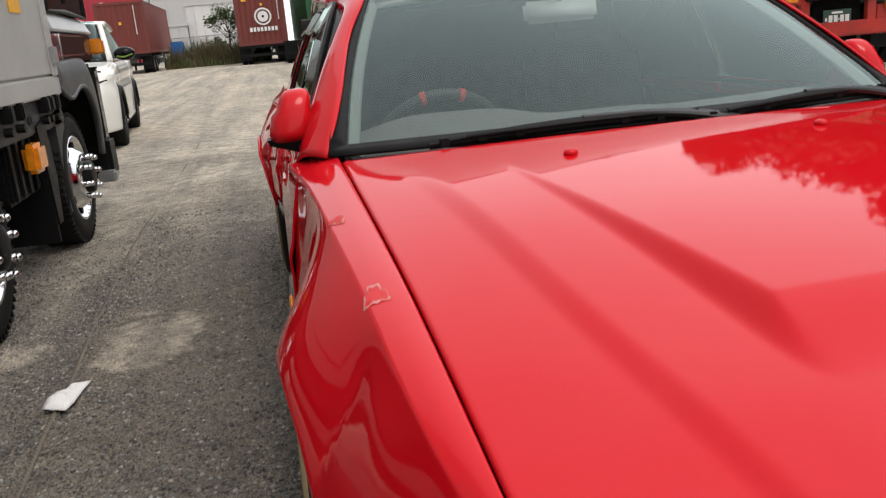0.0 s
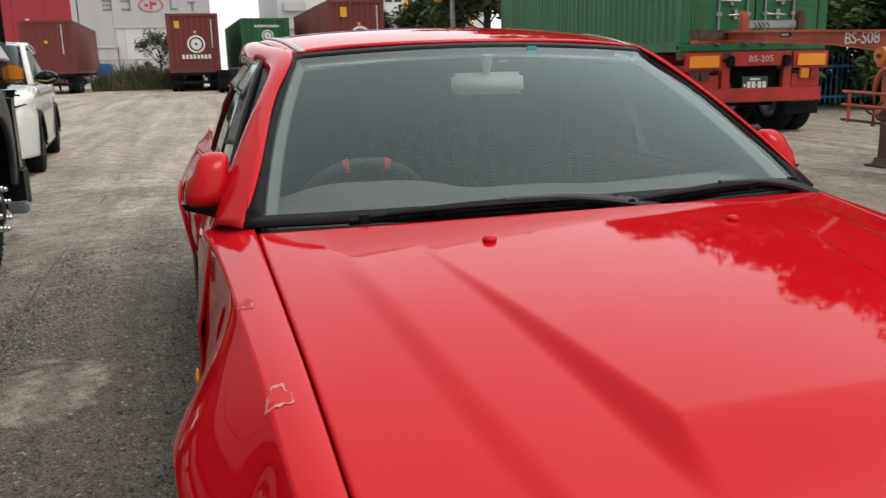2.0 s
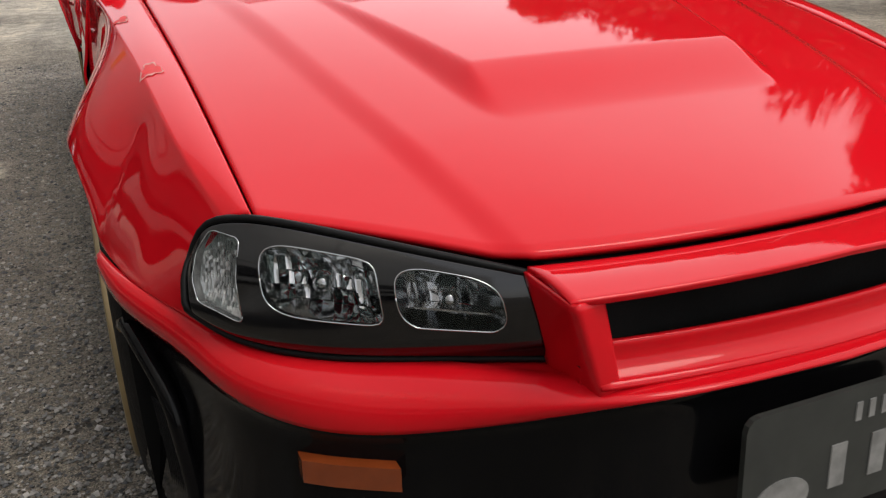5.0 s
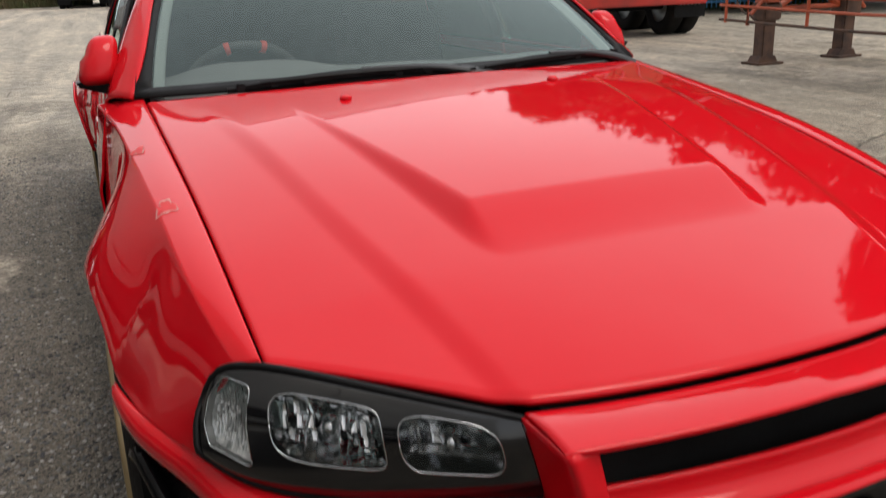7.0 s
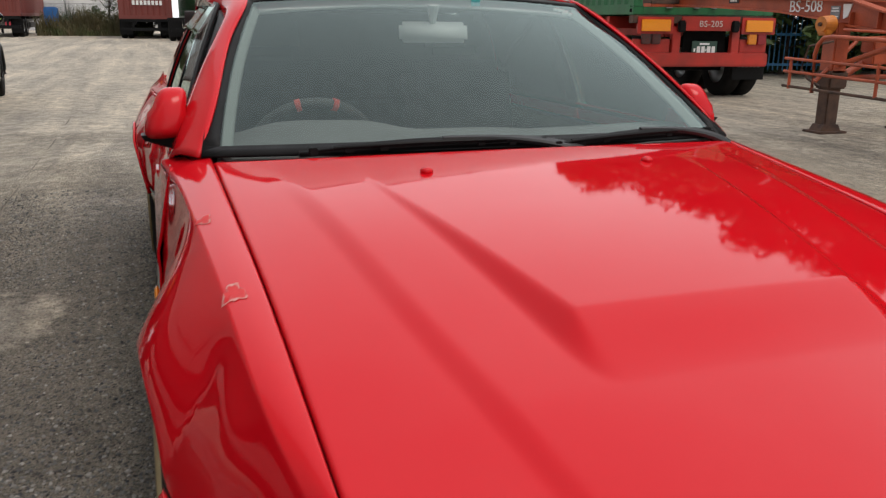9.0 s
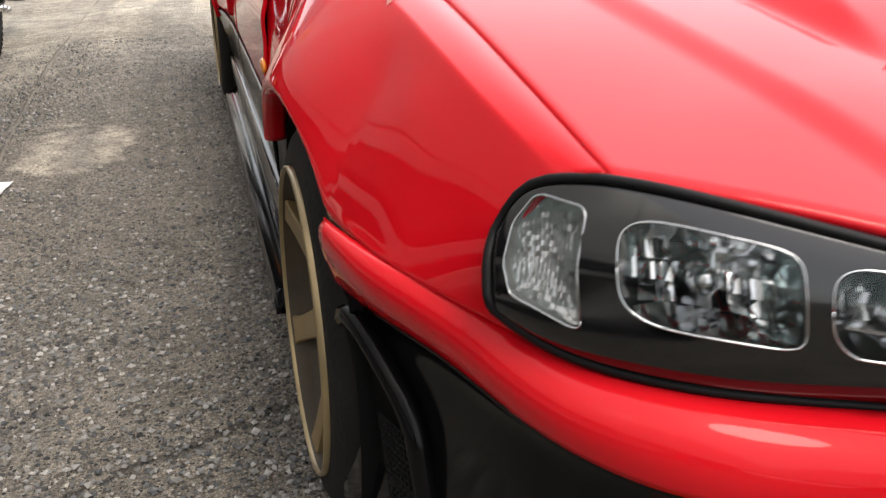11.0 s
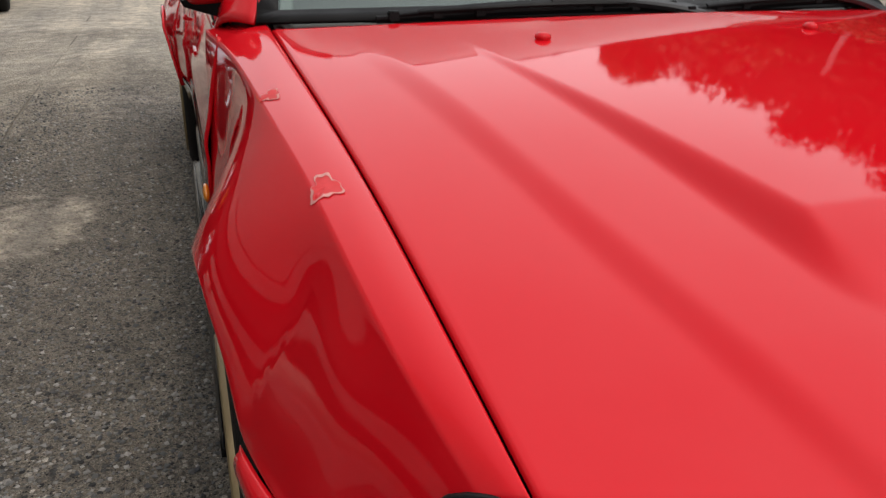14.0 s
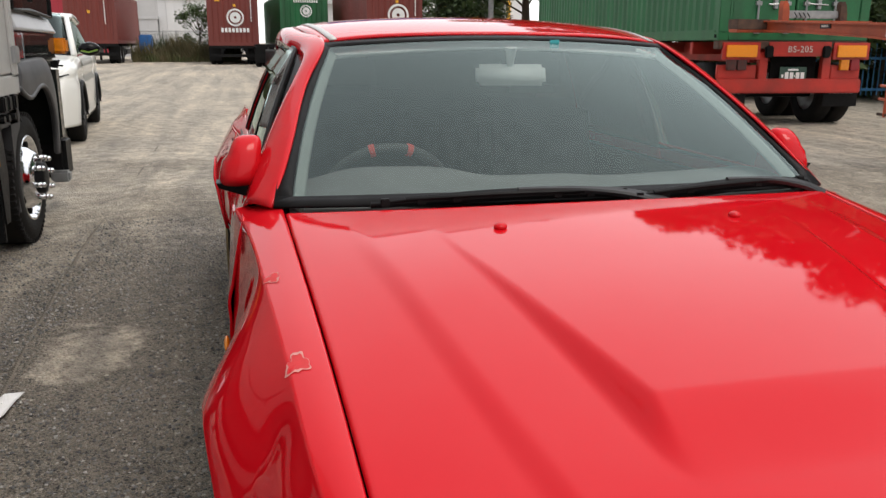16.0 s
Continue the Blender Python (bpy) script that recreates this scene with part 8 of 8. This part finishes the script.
weeds(-6.4, -0.6, 49.5, 53.5, 9000, 1.35, 5, material=WEED)
weeds(-6.4, -0.6, 49.0, 52.0, 6000, 0.75, 15, "short_weeds", "short dry weeds along the fence", GRASS_DRY)
weeds(-6.0, -2.0, 51.0, 54.0, 2500, 1.5, 6, "green_weeds", "dark green weeds among the dry grass", LEAF_DARK)
weeds(11.5, 24.0, 17.0, 19.5, 6000, 1.3, 7, "green_weeds", "green weeds behind the blue fence", LEAF)

# ---- on the ground: sandy patch, groove, paper, loose stones ----

# an old rope pressed into the ground
bm = bmesh.new()
path = spline((0.6, 2.13, 3.2, 4.4, 6.0, 8.1, 11.0), (-1.60, -1.635, -1.66, -1.70, -1.72, -1.705, -1.72))
for strand in range(3):
    pts = []
    for k in range(900):
        y = 0.7 + 10.2 * k / 899
        a = y * 110 + strand * math.tau / 3
        x = path(y) + 0.012 * noise.noise((y * 1.7, 3, 0))
        pts.append((x + 0.006 * math.cos(a), y, ground_z(x, y) - 0.003 - 0.007 * step(4.2, 6.0, y) + 0.010 * noise.noise((y * 1.1, 9, 0)) + 0.006 * math.sin(a)))
    pipe(bm, pts, 0.005, 5)
rope = part("rope", bm, mat("grey_brown_rope", (0.19, 0.165, 0.13), 0.9, var=0.4, scale=4, bump=0.4, bscale=150, base2=(0.13, 0.115, 0.095)), None, smooth=True)
tagged(rope, "old grey-brown twisted rope lying along the gravel", "rope")

# a crumpled tissue
outline = [(-0.155, -0.065), (-0.09, -0.10), (-0.035, -0.125), (0.02, -0.075), (0.06, -0.02), (0.105, 0.035), (0.15, 0.075), (0.09, 0.085), (0.045, 0.095), (-0.005, 0.06), (-0.06, 0.055), (-0.12, 0.005)]
tv, tf = [], []
for ring_s in (0.0, 0.35, 0.7, 1.0):
    for k in range(48):
        q = k / 48 * len(outline)
        a, b, t = outline[int(q) % 12], outline[(int(q) + 1) % 12], q - int(q)
        x, y = a[0] + (b[0] - a[0]) * t, a[1] + (b[1] - a[1]) * t
        tv.append((x * ring_s, y * ring_s, 0.008 + (0.014 * noise.noise((x * ring_s * 22, y * ring_s * 22, 1)) + 0.010) * (1.0 if ring_s < 1 else 0.4)))
for r in range(3):
    for k in range(48):
        tf.append((r * 48 + k, r * 48 + (k + 1) % 48, (r + 1) * 48 + (k + 1) % 48, (r + 1) * 48 + k))
tis = raw("paper_tissue", tv, tf, PAPER, None, smooth=True, thick=0.0012)
tis.matrix_world = pose(-1.618, 2.58, ground_z(-1.618, 2.58), 0, 0, 18) @ Matrix.Diagonal((0.58, 1.05, 1.0, 1))
tagged(tis, "crumpled white paper tissue lying on the gravel", "tissue")

# loose stones, thickest beside the front wheel
stone_v, stone_f = [], []
rngs = random.Random(9)
for _ in range(52000):
    y = 0.2 + 5.3 * rngs.random() ** 1.9
    x = -0.72 - 1.75 * rngs.random()
    if abs(x + 0.8) < 0.12 and y < 0.55 or ((x + 1.40) / 0.27) ** 2 + ((y - 3.02) / 0.46) ** 2 < 1:
        continue
    dens = 0.45 + 0.55 * noise.noise((x * 2.1, y * 1.6, 7))
    if rngs.random() > max(dens, 0.12):
        continue
    r = rngs.choice((0.003, 0.004, 0.005, 0.006, 0.0075)) * rngs.uniform(0.8, 1.35)
    g = ground_z(x, y) + r * 0.25
    rot = Euler((rngs.uniform(0, 6), rngs.uniform(0, 6), rngs.uniform(0, 6))).to_matrix()
    b = len(stone_v)
    for d in ((1, 0, 0), (-1, 0, 0), (0, 1, 0), (0, -1, 0), (0, 0, 1), (0, 0, -1)):
        q = rot @ (Vector(d) * r * rngs.uniform(0.7, 1.25))
        stone_v.append((x + q.x, y + q.y, g + q.z * 0.7))
    for t3 in ((0, 2, 4), (2, 1, 4), (1, 3, 4), (3, 0, 4), (2, 0, 5), (1, 2, 5), (3, 1, 5), (0, 3, 5)):
        stone_f.append(tuple(b + k for k in t3))
ob = raw("loose_stones", stone_v, stone_f, STONE_MIX, None, smooth=False)
tagged(ob, "loose crushed grey stones on the yard", "gravel", kind="stuff")
